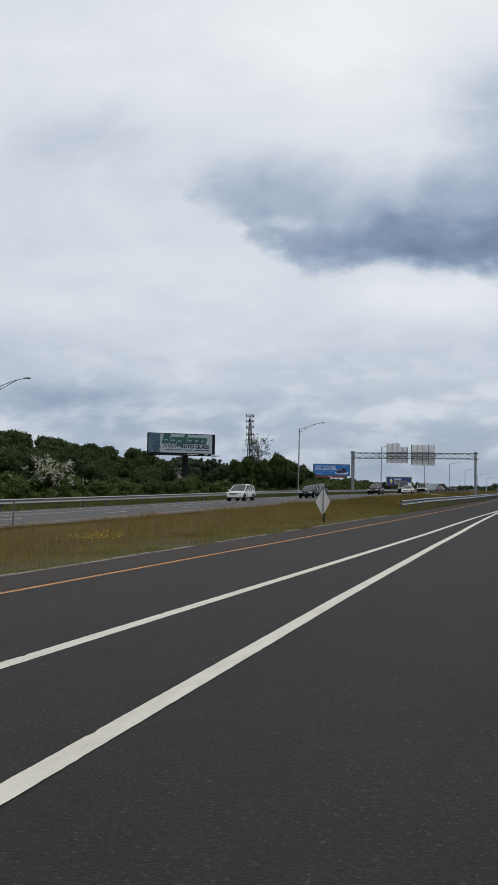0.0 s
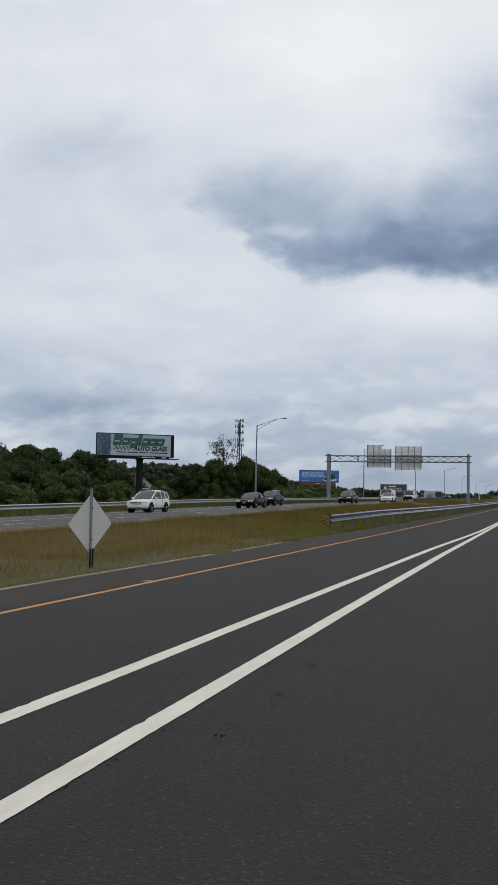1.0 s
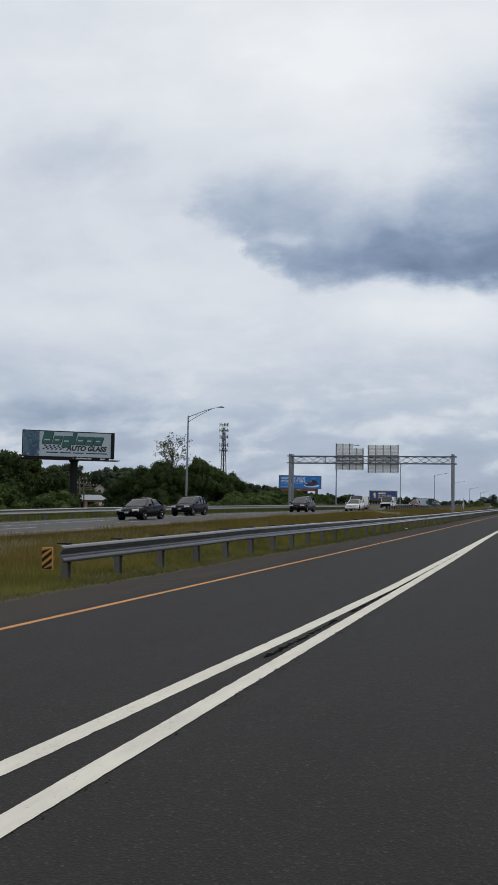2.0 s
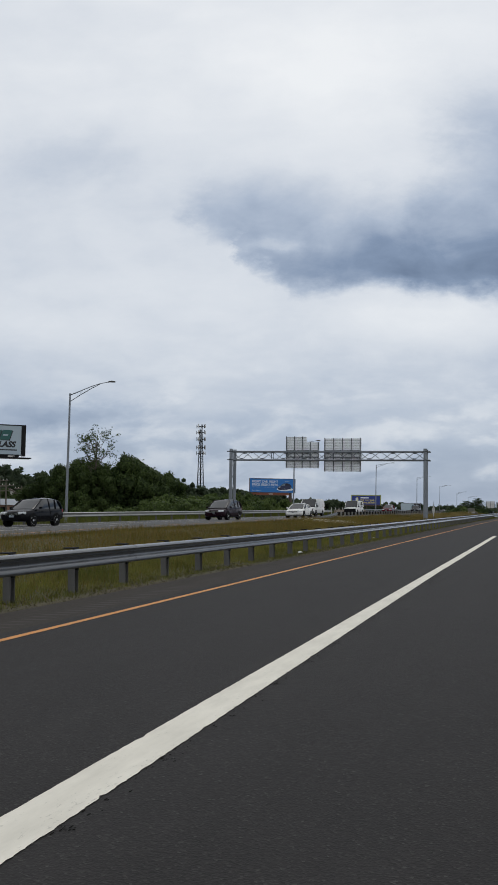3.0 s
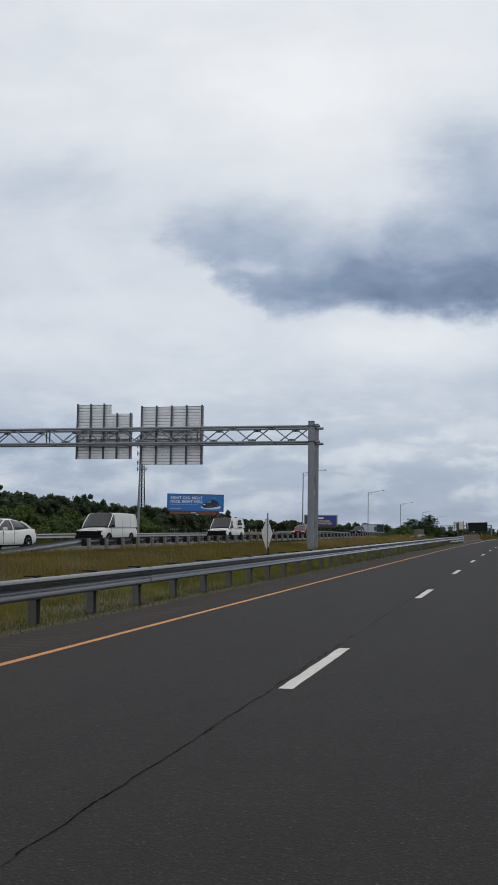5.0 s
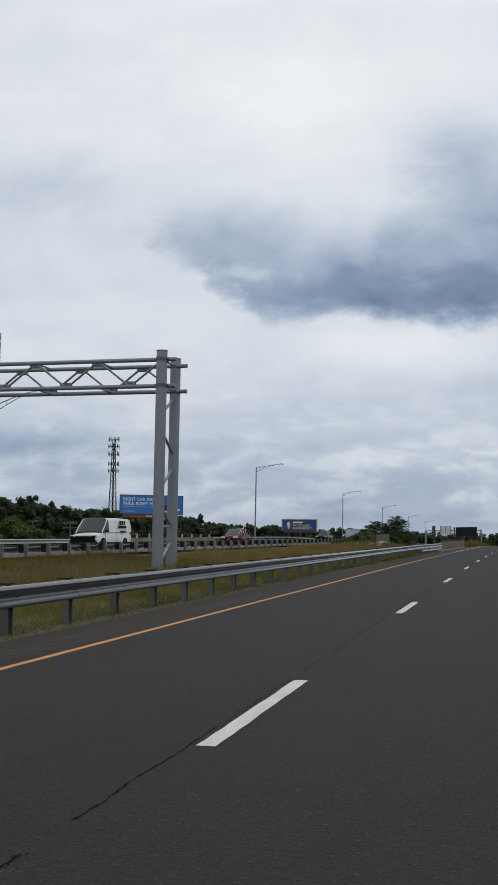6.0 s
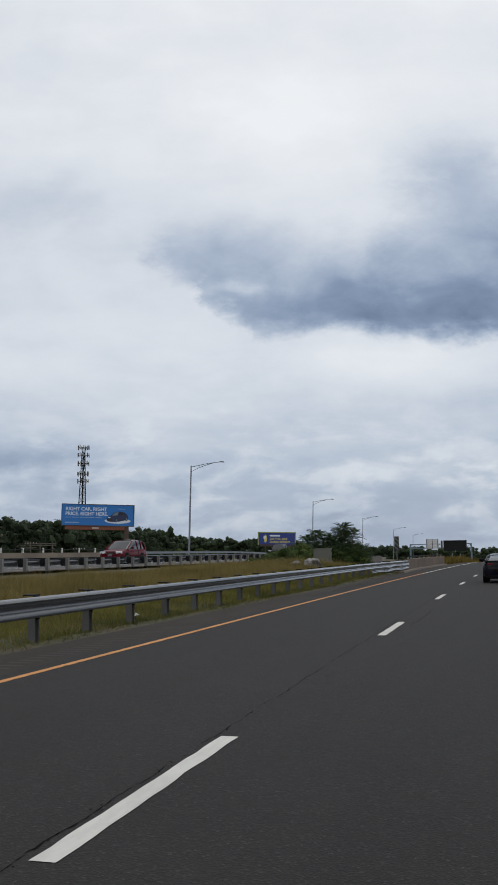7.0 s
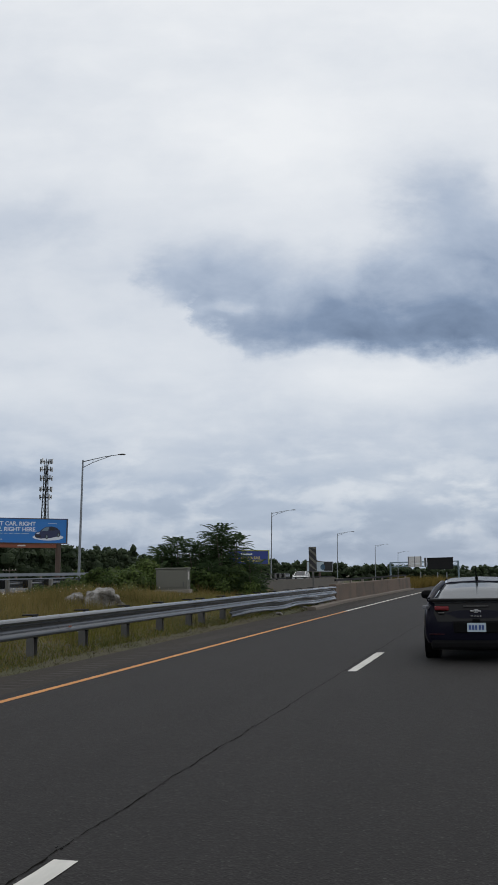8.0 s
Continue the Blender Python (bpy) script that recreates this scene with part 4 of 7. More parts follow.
def build_far_gantry():
    y = 430.0
    zb = land(-6, y)
    g = thing("far_sign_gantry", "blue-grey steel gantry beyond the bridge with signs and a dark panel", "sign gantry")
    for x in (-21.3, -5.8):
        part("column", Shape().tube([(x, y, zb - 0.3), (x, y, 3.0)], 0.22, 10), STEEL_BLUE, g, smooth=True)
    for dz in (2.1, 3.1):
        part("chord", Shape().box(-21.4, -5.6, y - 0.2, y + 0.2, dz - 0.12, dz + 0.12), STEEL_BLUE, g)
    for k in range(12):
        x = -21.3 + 15.5 * k / 12
        a, b = (2.1, 3.1) if k % 2 else (3.1, 2.1)
        part("lattice_bar", Shape().tube([(x, y, a), (x + 15.5 / 12, y, b)], 0.06, 6), STEEL_BLUE, g)
    p = thing("message_board", "dark electronic message board seen from behind on the gantry", "message board", (0, 0, 0))
    part("case", Shape().box(-12.7, -6.9, y - 1.4, y - 0.3, 1.3, 3.9, cut=0.06), BLACK, p)
    part("hood", Shape().box(-12.8, -6.8, y - 1.5, y - 0.3, 3.88, 4.0, cut=0.03), DARK_STEEL, p)
    for x0, x1, z1 in ((-17.2, -14.0, 4.4), (-15.0 + 1.5, -12.9, 4.0)):
        q = thing("road_sign", "small pale sign panel seen from behind on the far gantry", "road sign", (0, 0, 0), group="far gantry signs")
        n = 6
        for k in range(n):
            z = 1.95 + (z1 - 1.95) * k / n
            part("plank", Shape().box(x0, x1, y - 0.5, y - 0.46, z, z + (z1 - 1.95) / n - 0.03), SIGN_PALE, q)
        for k in range(3):
            u = x0 + 0.2 + (x1 - x0 - 0.4) * k / 2
            part("upright", Shape().box(u - 0.07, u + 0.07, y - 0.62, y - 0.5, 1.9, z1), ALU_DARK, q)
    for k, x in enumerate((-15.2, -11.4, -9.4)):
        q = thing("sign_post", "slim pale post standing beyond the bridge", "post", (x, y + 10 + 4 * k, land(x, y + 10)), group="posts beyond the bridge")
        part("pole", Shape().tube([(0, 0, -0.3), (0, 0, 4.8)], 0.14, 8), GALV_PALE, q)


# ---- street lamps ----
def build_lamps():
    def lamp(x, y, height, bow=1.0):
        l = thing("street_lamp", "tall grey steel street lamp with a bowed truss arm", "street lamp", (x, y, 0), group="street lamps")
        zb = land(x, y)
        part("pole", Shape().tube([(0, 0, zb - 0.8), (0, 0, zb + 0.1), (0, 0, height + 0.15)], [0.13, 0.125, 0.075], 10), GALV_PALE, l, smooth=True)
        part("base_plate", Shape().box(-0.2, 0.2, -0.2, 0.2, zb - 0.1, zb + 0.06, cut=0.01), GALV_PALE, l)
        arm = [(0.0, 0, height), (0.85, 0, height + 0.30 * bow), (1.9, 0, height + 0.68 * bow), (2.75, 0, height + 0.92 * bow), (3.5, 0, height + 1.02 * bow)]
        part("arm", Shape().tube(arm, [0.045, 0.04, 0.035, 0.032, 0.03], 8), GALV_PALE, l, smooth=True)
        low = [(0.0, 0, height - 0.55), (0.9, 0, height - 0.25 + 0.23 * bow), (2.0, 0, height - 0.12 + 0.67 * bow), (2.75, 0, height + 0.88 * bow)]
        part("lower_arm", Shape().tube(low, 0.032, 8), GALV_PALE, l, smooth=True)
        part("strut", Shape().tube([(1.0, 0, height - 0.2 + 0.25 * bow), (1.0, 0, height + 0.35 * bow)], 0.02, 6), GALV_PALE, l)
        head = [(3.4 + u, v + 1.02 * (bow - 1), w) for u, v, w in ((0.0, 1.03, 0.05), (0.15, 1.05, 0.10), (0.4, 1.06, 0.14), (0.65, 1.04, 0.12), (0.75, 1.02, 0.04))]
        rings = [[(u, w * math.cos(a) * 1.0, height + v + 0.55 * w * math.sin(a)) for a in (2 * math.pi * k / 10 for k in range(10))] for u, v, w in head]
        part("lamp_head", Shape().loft(rings), POST_STEEL, l, "grey cobra-head lantern", True)
        plumb(l, x, height, 1.9)

    for x, y, h, bow in ((-44.8, 78.5, 10.9, 1.0), (-34.6, 148.2, 11.3, 1.0), (-33.9, 218.3, 11.4, 1.0), (-33.25, 288.6, 11.75, 0.55), (-33.7, 363.9, 11.3, 0.55), (-34.1, 433.4, 10.3, 0.55), (-34.0, 505.0, 9.0, 0.55), (-34.0, 575.0, 8.0, 0.55)):
        lamp(x, y, h, bow)


# ---- billboards ----
def text_mesh(words, size, material, squeeze=1.0, slant=0.0, thick=0.004, bold=0.022):
    cu = bpy.data.curves.new("words", "FONT")
    cu.body, cu.size, cu.extrude, cu.shear, cu.align_x = words, size, thick, slant, "LEFT"
    cu.offset = bold * size
    ob = bpy.data.objects.new("words", cu)
    scene.collection.objects.link(ob)
    bpy.context.view_layer.update()
    me = bpy.data.meshes.new_from_object(ob.evaluated_get(bpy.context.evaluated_depsgraph_get()))
    bpy.data.objects.remove(ob)
    bpy.data.curves.remove(cu)
    me.transform(Matrix.Diagonal((squeeze, 1, 1, 1)))
    me.materials.clear()
    me.materials.append(material)
    return me


def billboard(name, left, right, z0, z1, zb, face, label, posts, leg, deck, thick=0.9):
    """A board between two top corners; its face looks towards the oncoming eye. Local x along the board, y into it."""
    a, b = Vector((*left, 0)), Vector((*right, 0))
    w = (b - a).length
    turn = math.degrees(math.atan2(b.y - a.y, b.x - a.x))
    bb = thing(name, label, "billboard", (a.x, a.y, 0), turn)
    part("board", Shape().box(0, w, 0.05, thick, z0, z1, cut=0.02), deck, bb)
    part("face_panel", Shape().box(0.05, w - 0.05, 0, 0.048, z0 + 0.05, z1 - 0.05, cut=0.006), face, bb)
    f = 0.09
    for x0, x1, q0, q1, nm in ((0, w, z0 - f, z0 + 0.05, "lower_frame"), (0, w, z1 - 0.05, z1 + f, "upper_frame"), (-f, 0.05, z0 - f, z1 + f, "end_frame"), (w - 0.05, w + f, z0 - f, z1 + f, "end_frame")):
        part(nm, Shape().box(x0, x1, -0.05, 0.1, q0, q1, cut=0.01), deck, bb)
    for u in posts:
        part("column", Shape().tube([(u, thick * 0.5 + 0.1, zb - 0.9), (u, thick * 0.5 + 0.1, z0 + 0.1)], leg, 14), deck, bb, smooth=True)
    plumb(bb, (a.x + b.x) / 2, (z0 + z1) / 2)
    return bb, w


def on_face(name, me, bb, x, z, y=-0.006, label=""):
    ob = part(name, me, None, bb, label)
    ob.matrix_basis = Matrix.Translation((x, y, z)) @ Matrix.Rotation(radians(90), 4, "X")
    return ob


def slab(x0, x1, z0, z1, y=-0.008, slant=0.0, thick=0.006):
    """A flat shape on a board's face."""
    vs = [(x0, y, z0), (x1, y, z0), (x1 + slant, y, z1), (x0 + slant, y, z1)]
    vs += [(a, b + thick, c) for a, b, c in vs]
    return Shape().add(vs, [(0, 1, 2, 3), (7, 6, 5, 4), (0, 4, 5, 1), (1, 5, 6, 2), (2, 6, 7, 3), (3, 7, 4, 0)])


def ellipse(cx, cz, rx, rz, y=-0.008, n=28, thick=0.004):
    vs = [(cx + rx * math.cos(2 * math.pi * k / n), y, cz + rz * math.sin(2 * math.pi * k / n)) for k in range(n)]
    vs += [(a, b + thick, c) for a, b, c in vs]
    return Shape().add(vs, [tuple(range(n)), tuple(range(2 * n - 1, n - 1, -1))] + [(k, n + k, n + (k + 1) % n, (k + 1) % n) for k in range(n)])


def build_glass_billboard():
    bb, w = billboard("glass_billboard", (-76.4, 182.0), (-65.5, 191.1), 9.75, 13.8, land(-71, 186), BB_PALE,
                      "pale blue billboard advertising auto glass, on one dark column", (8.3,), 0.62, DARK_STEEL)
    # dark picture at the near end
    part("picture", slab(0.08, 2.6, 9.82, 13.72, slant=0.0), BB_DARK, bb, "dark blue picture fading into the board")
    rng = random.Random(3)
    for k in range(34):
        x, z = rng.uniform(0.6, 3.4) , rng.uniform(10.0, 13.4)
        part("picture_shard", slab(x, x + rng.uniform(0.05, 0.22), z, z + rng.uniform(0.08, 0.4), -0.014, rng.uniform(-0.3, 0.3)), (STEEL_BLUE, BB_PALE, BB_DARK)[k % 3], bb)
    # large green name, kept as plain slanting shapes
    x = 2.9
    for wide, tall, low in ((1.5, 1.95, 0), (1.38, 1.35, 0), (1.38, 1.35, -0.45), (0.6, 1.95, 0), (1.38, 1.35, 0), (1.3, 1.35, 0), (1.3, 1.35, 0)):
        z = 11.78 + low
        part("name_shadow", slab(x + 0.10, x + wide + 0.10, z - 0.10, z + tall - min(0, low) - 0.10, -0.010, 0.42), INK_BLACK, bb)
        part("name_shape", slab(x, x + wide, z, z + tall - min(0, low), -0.016, 0.42), INK_GREEN, bb)
        if wide > 0.8:
            part("name_slot", slab(x + 0.45, x + wide - 0.2, z + 0.55 - low * 0.7, z + 0.75 - low * 0.7, -0.024, 0.05), BB_PALE, bb)
        x += wide + 0.13
    on_face("slogan_line", text_mesh("AUTO GLASS", 1.08, INK_BLACK, 1.0, 0.25, bold=0.05), bb, 6.95, 10.82, -0.03)
    k = 0
    for r in range(3):
        for c in range(10):
            if (r + c) % 2 == 0:
                part("checker", slab(3.3 + c * 0.34 - r * 0.14, 3.62 + c * 0.34 - r * 0.14, 11.34 - r * 0.25, 11.58 - r * 0.25, -0.012, 0.17), INK_BLACK, bb)
    for x0, x1 in ((3.7, 5.6), (5.9, 7.7), (8.0, 9.7), (10.1, 13.6)):
        part("text_bar", slab(x0, x1, 10.33, 10.5, -0.012), INK_BLACK, bb)
    part("end_panel", Shape().box(w + 0.1, w + 0.55, -0.1, 0.9, 9.6, 13.9, cut=0.02), BLACK, bb, "black end panel")
    # catwalk below
    part("catwalk", Shape().box(-0.6, 15.4, -1.3, 1.6, 9.25, 9.38, cut=0.02), BLACK, bb)
    part("apron", Shape().box(0.3, 13.9, 0.0, 0.9, 9.35, 9.72), BLACK, bb)
    part("column_head", Shape().box(7.6, 9.0, 0.2, 1.1, 9.0, 9.4, cut=0.05), DARK_STEEL, bb)
    for u in (2.0, 6.0, 10.0, 13.0):
        part("lamp_arm", Shape().tube([(u, -0.1, 9.4), (u, -1.6, 9.45), (u, -1.9, 9.6)], 0.04, 6), BLACK, bb)
    part("maker_tag", slab(8.0, 11.0, 9.45, 9.68, -0.02), SIGN_PALE, bb)
    part("maker_tag", slab(12.4, 13.3, 9.45, 9.68, -0.02), SIGN_PALE, bb)


def build_car_billboard():
    zb = land(-80, 363)
    bb, w = billboard("car_billboard", (-86.0, 359.4), (-73.25, 367.2), 7.6, 12.0, zb, BB_BLUE, "bright blue billboard with a dark car and white slogan", (13.6,), 0.5, BROWN, 0.8)
    on_face("slogan_line", text_mesh("RIGHT CAR. RIGHT", 1.02, INK_WHITE, 0.98), bb, 0.75, 10.72, -0.012)
    on_face("slogan_line", text_mesh("PRICE. RIGHT HERE.", 1.02, INK_WHITE, 0.98), bb, 0.72, 9.72, -0.012)
    x = 0.75
    for n in (1.1, 1.5, 0.6, 0.7, 1.0, 1.3):
        part("text_bar", slab(x, x + n, 9.24, 9.33, -0.01), BB_PALE, bb)
        x += n + 0.25
    for k in range(7):
        part("logo_shape", slab(0.75 + k * 0.42, 1.02 + k * 0.42, 8.12, 8.32, -0.01), BB_PALE, bb)
    part("picture_disc", ellipse(11.65, 8.68, 2.75, 0.58), INK_WHITE, bb, "white oval under the pictured car")

    def picture(name, outline, y, mat, label=""):
        """A flat printed shape."""
        n = len(outline)
        vs = [(a + 0.65, y, b) for a, b in outline] + [(a + 0.65, y + 0.005, b) for a, b in outline]
        part(name, Shape().add(vs, [tuple(range(n)), tuple(range(2 * n - 1, n - 1, -1))] + [(k, n + k, n + (k + 1) % n, (k + 1) % n) for k in range(n)]), mat, bb, label)

    navy_print = surface("printed_navy", (0.022, 0.030, 0.085), 0.5, vary=0.4, size=1.2)
    picture("pictured_car", [(8.65, 8.85), (8.62, 9.2), (8.85, 9.5), (9.5, 9.75), (10.05, 10.3), (10.6, 10.6), (11.6, 10.66), (12.5, 10.45), (13.05, 9.95), (13.2, 9.5), (13.15, 9.05), (12.7, 8.85), (11.3, 8.52), (9.6, 8.42), (8.9, 8.55)], -0.014, navy_print, "picture of a dark blue car")
    picture("pictured_glass", [(9.75, 9.78), (10.2, 10.25), (10.65, 10.48), (11.15, 10.5), (10.95, 9.85)], -0.020, STEEL_BLUE)
    picture("pictured_glass", [(11.15, 9.88), (11.3, 10.5), (11.7, 10.54), (12.1, 10.46), (12.2, 9.95)], -0.020, INK_BLACK)
    picture("pictured_glass", [(12.3, 9.98), (12.2, 10.42), (12.6, 10.26), (12.85, 10.02)], -0.020, INK_BLACK)
    picture("pictured_lamp", [(8.8, 9.28), (9.1, 9.5), (9.6, 9.5), (9.3, 9.26)], -0.020, INK_WHITE)
    picture("pictured_grille", [(8.75, 8.75), (8.78, 9.0), (9.7, 9.0), (9.75, 8.7)], -0.020, INK_BLACK)
    for u, v in ((11.4, 8.78), (13.5, 9.12)):
        part("pictured_wheel", ellipse(u, v, 0.26, 0.42, -0.022), INK_BLACK, bb)
        part("pictured_rim", ellipse(u, v, 0.15, 0.27, -0.028), STEEL_BLUE, bb)
    part("text_bar", slab(11.6, 13.1, 11.15, 11.23, -0.01), BB_PALE, bb)
    part("end_panel", Shape().box(w + 0.092, w + 0.22, -0.05, 0.8, 7.5, 12.1, cut=0.02), BB_DARK, bb, "dark blue end panel")
    part("apron", Shape().box(0.8, 13.2, 0.1, 0.8, 6.75, 7.5), RUST, bb, "rust-red apron below the board")
    part("maker_tag", slab(6.3, 7.7, 7.0, 7.25, 0.08), SIGN_PALE, bb)


def build_money_billboard():
    zb = land(-75, 504)
    bb, w = billboard("money_billboard", (-82.1, 504.3), (-68.6, 504.0), 4.3, 8.4, zb, BB_NAVY, "navy blue billboard with yellow lettering beyond the bridge", (2.5, 6.8, 11.0), 0.2, BROWN, 0.7)
    on_face("slogan_line", text_mesh("DO YOU LIKE", 1.05, INK_YELLOW, 1.0), bb, 4.2, 5.95, -0.012)
    on_face("slogan_line", text_mesh("SAVING MONEY?", 1.05, INK_YELLOW, 0.92), bb, 4.2, 4.9, -0.012)
    part("text_bar", slab(4.2, 8.0, 7.15, 7.75, -0.01), INK_WHITE, bb)
    part("logo_shape", ellipse(2.6, 6.4, 0.55, 1.4, -0.01), INK_YELLOW, bb)
    part("logo_shape", ellipse(2.3, 6.8, 0.5, 0.6, -0.014), INK_WHITE, bb)
    for x0, x1, z0, z1 in ((-0.2, 13.7, 8.4, 8.75), (-0.25, 0.1, 4.1, 8.75), (13.4, 13.75, 4.1, 8.75)):
        part("green_frame", Shape().box(x0, x1, -0.1, 0.3, z0, z1, cut=0.02), surface("lime_green_frame", (0.30, 0.34, 0.10), 0.6), bb)
    part("apron", Shape().box(0.5, 13.0, 0.1, 0.7, 3.6, 4.2), BROWN, bb)


def build_pale_billboard():
    bb, w = billboard("pale_billboard", (-67.3, 560.0), (-57.2, 560.0), 1.3, 5.0, land(-62, 560), BB_PALE, "pale billboard with a dark picture far beyond the bridge", (5.0,), 0.4, BROWN, 0.6)
    part("picture", slab(6.6, 9.95, 1.6, 4.9, -0.01), INK_BLACK, bb)
    part("picture", ellipse(6.2, 3.0, 0.9, 1.1, -0.014), BB_DARK, bb)


# ---- tower, small signs, cabinet ----
def build_tower():
    x, y, top = -180.0, 566.0, 50.8
    zb = land(x, y)
    t = thing("cell_tower", "tall lattice cell tower with five rings of antennas", "cell tower", (x, y, 0), 20)
    legs = [(math.cos(a), math.sin(a)) for a in (radians(90), radians(210), radians(330))]
    wide = lambda z: 2.9 - 2.2 * (z - zb) / (top - zb)  # noqa: E731
    for c, s in legs:
        part("leg", Shape().tube([(c * wide(zb), s * wide(zb), zb - 0.5), (c * wide(top), s * wide(top), top - 1)], [0.30, 0.16], 8), DARK_STEEL, t)
    n = 18
    for k in range(n):
        z0, z1 = zb + (top - 2 - zb) * k / n, zb + (top - 2 - zb) * (k + 1) / n
        for i in range(3):
            (a, b), (c, d) = legs[i], legs[(i + 1) % 3]
            part("brace", Shape().tube([(a * wide(z0), b * wide(z0), z0), (c * wide(z1), d * wide(z1), z1)], 0.08, 5), GALV_PALE, t)
            part("brace", Shape().tube([(c * wide(z0), d * wide(z0), z0), (a * wide(z1), b * wide(z1), z1)], 0.08, 5), GALV_PALE, t)
    part("cable_run", Shape().box(-0.35, 0.35, -0.5, 0.1, zb, top - 3), DARK_STEEL, t)
    rng = random.Random(5)
    for down in (0.8, 4.2, 8.0, 12.7, 16.0):
        z = top - down
        ring = part("antenna_ring", Shape().tube([(2.4 * math.cos(a), 2.4 * math.sin(a), z) for a in np.linspace(0, 2 * math.pi, 13)], 0.09, 6), DARK_STEEL, t)
        for c, s in legs:
            part("arm", Shape().tube([(0, 0, z), (2.4 * c, 2.4 * s, z)], 0.09, 6), DARK_STEEL, t)
        for k in range(9 if down < 13 else 7):
            a = 2 * math.pi * k / (9 if down < 13 else 7) + rng.uniform(-0.1, 0.1)
            s = Shape().box(2.35, 2.7, -0.19, 0.19, z - 1.1 + rng.uniform(0, 0.4), z + rng.uniform(0.9, 1.4), cut=0.04)
            s.moved(Matrix.Rotation(a, 4, "Z"))
            part("antenna", s, (SIGN_PALE, GALV_PALE, POST_STEEL)[k % 3], t)
    plumb(t, x, top, 1.2)


def diamond_sign(x, y, zc, bearing, label):
    """A diamond plate on a U-channel post; its back looks along the bearing, from -y towards +x."""
    s = thing("diamond_sign", label, "road sign", (x, y, 0), bearing, "diamond signs in the median")
    zb = land(x, y)
    h = 0.67
    # local: the back looks to -y
    pts = [(0, zc - h), (h, zc), (0, zc + h), (-h, zc)]
    bm = bmesh.new()
    vs = [bm.verts.new((a, 0.0, b)) for a, b in pts]
    f = bm.faces.new(vs)
    r = bmesh.ops.extrude_face_region(bm, geom=[f])
    bmesh.ops.translate(bm, vec=(0, 0.004, 0), verts=[v for v in r["geom"] if isinstance(v, bmesh.types.BMVert)])
    corner = [e for e in bm.edges if abs(e.verts[0].co.y - e.verts[1].co.y) > 0.003]
    bmesh.ops.bevel(bm, geom=corner, offset=0.05, segments=4, profile=0.5, affect="EDGES")
    bmesh.ops.recalc_face_normals(bm, faces=bm.faces[:])
    plate = Shape()
    plate.take(bm)
    part("plate", plate, SIGN_PALE, s, "bare pale metal back of the plate")
    prof = [(-0.036, 0.0), (0.036, 0.0), (0.022, -0.03), (-0.022, -0.03)]
    post = Shape()
    n = len(prof)
    vs = [(a, b - 0.006, z) for z in (zc - h - 0.04, zc + h + 0.12) for a, b in prof]
    post.add(vs, [(k, (k + 1) % n, n + (k + 1) % n, n + k) for k in range(n)] + [tuple(range(n))[::-1], tuple(n + k for k in range(n))])
    part("post", post, GALV_PALE, s, "grey steel channel post")
    top = zc - h + 0.12
    for u in (-0.052, 0.022):
        part("ground_stub", Shape().box(u, u + 0.03, -0.07, -0.04, zb - 0.3, top), DARK_STEEL, s, "dark ground stub under the plate")
    for z in (zc + 0.35, zc - 0.35):
        part("bolt", Shape().tube([(0, -0.07, z), (0, -0.05, z)], 0.018, 6), GALV, s)
    plumb(s, x, zc)


def build_small_signs():
    diamond_sign(-6.82, 49.4, 0.95, 72, "pale back of a diamond road sign in the median grass")
    diamond_sign(-7.2, 167.6, 1.46, 86, "pale back of a diamond road sign near the gantry foot")
    m = thing("object_marker", "black and grey striped marker board at the bridge end", "road sign", (-5.1, 251.5, 0), 8)
    zb = land(-5.1, 251.5)
    part("plate", Shape().box(-0.165, 0.165, 0, 0.006, 1.46, 2.50, cut=0.002), INK_BLACK, m)
    for k in range(4):
        z = 1.42 + 0.33 * k
        vs = [(-0.16, -0.004, z + 0.30), (0.16, -0.004, z - 0.02), (0.16, -0.004, z + 0.10), (-0.16, -0.004, z + 0.42)]
        vs = [(a, b, min(max(c, 1.47), 2.49)) for a, b, c in vs]
        part("stripe", Shape().add(vs + [(a, b + 0.003, c) for a, b, c in vs], [(0, 1, 2, 3), (7, 6, 5, 4), (0, 4, 5, 1), (2, 6, 7, 3)]), CABINET, m)
    part("post", Shape().box(-0.04, 0.04, 0.008, 0.06, zb - 0.3, 2.5), POST_STEEL, m)
    c = thing("utility_cabinet", "grey-green steel utility cabinet standing in the grass", "utility cabinet", (-9.35, 245.6, 0), 10)
    zb = land(-9.25, 245.4)
    part("plinth", Shape().box(-0.66, 0.66, -0.46, 0.46, zb - 0.3, zb + 0.12, cut=0.02), CONCRETE, c, "low concrete plinth")
    part("body", Shape().box(-0.59, 0.59, -0.39, 0.39, zb + 0.12, 1.64, cut=0.02), CABINET, c)
    part("lid", Shape().box(-0.62, 0.62, -0.42, 0.42, 1.64, 1.70, cut=0.02), CABINET, c)
    door = part("door", Shape().box(-0.54, 0.54, -0.405, -0.388, zb + 0.2, 1.58, cut=0.006), CABINET, c)
    part("handle", Shape().box(0.43, 0.47, -0.44, -0.404, 1.0, 1.18, cut=0.006), POST_STEEL, door)
    part("sticker", Shape().box(0.591, 0.595, -0.2, 0.1, 1.25, 1.55), SIGN_PALE, c, "small pale sticker")
    part("vent", Shape().box(0.591, 0.60, -0.25, 0.25, 0.9, 1.02), POST_STEEL, c)


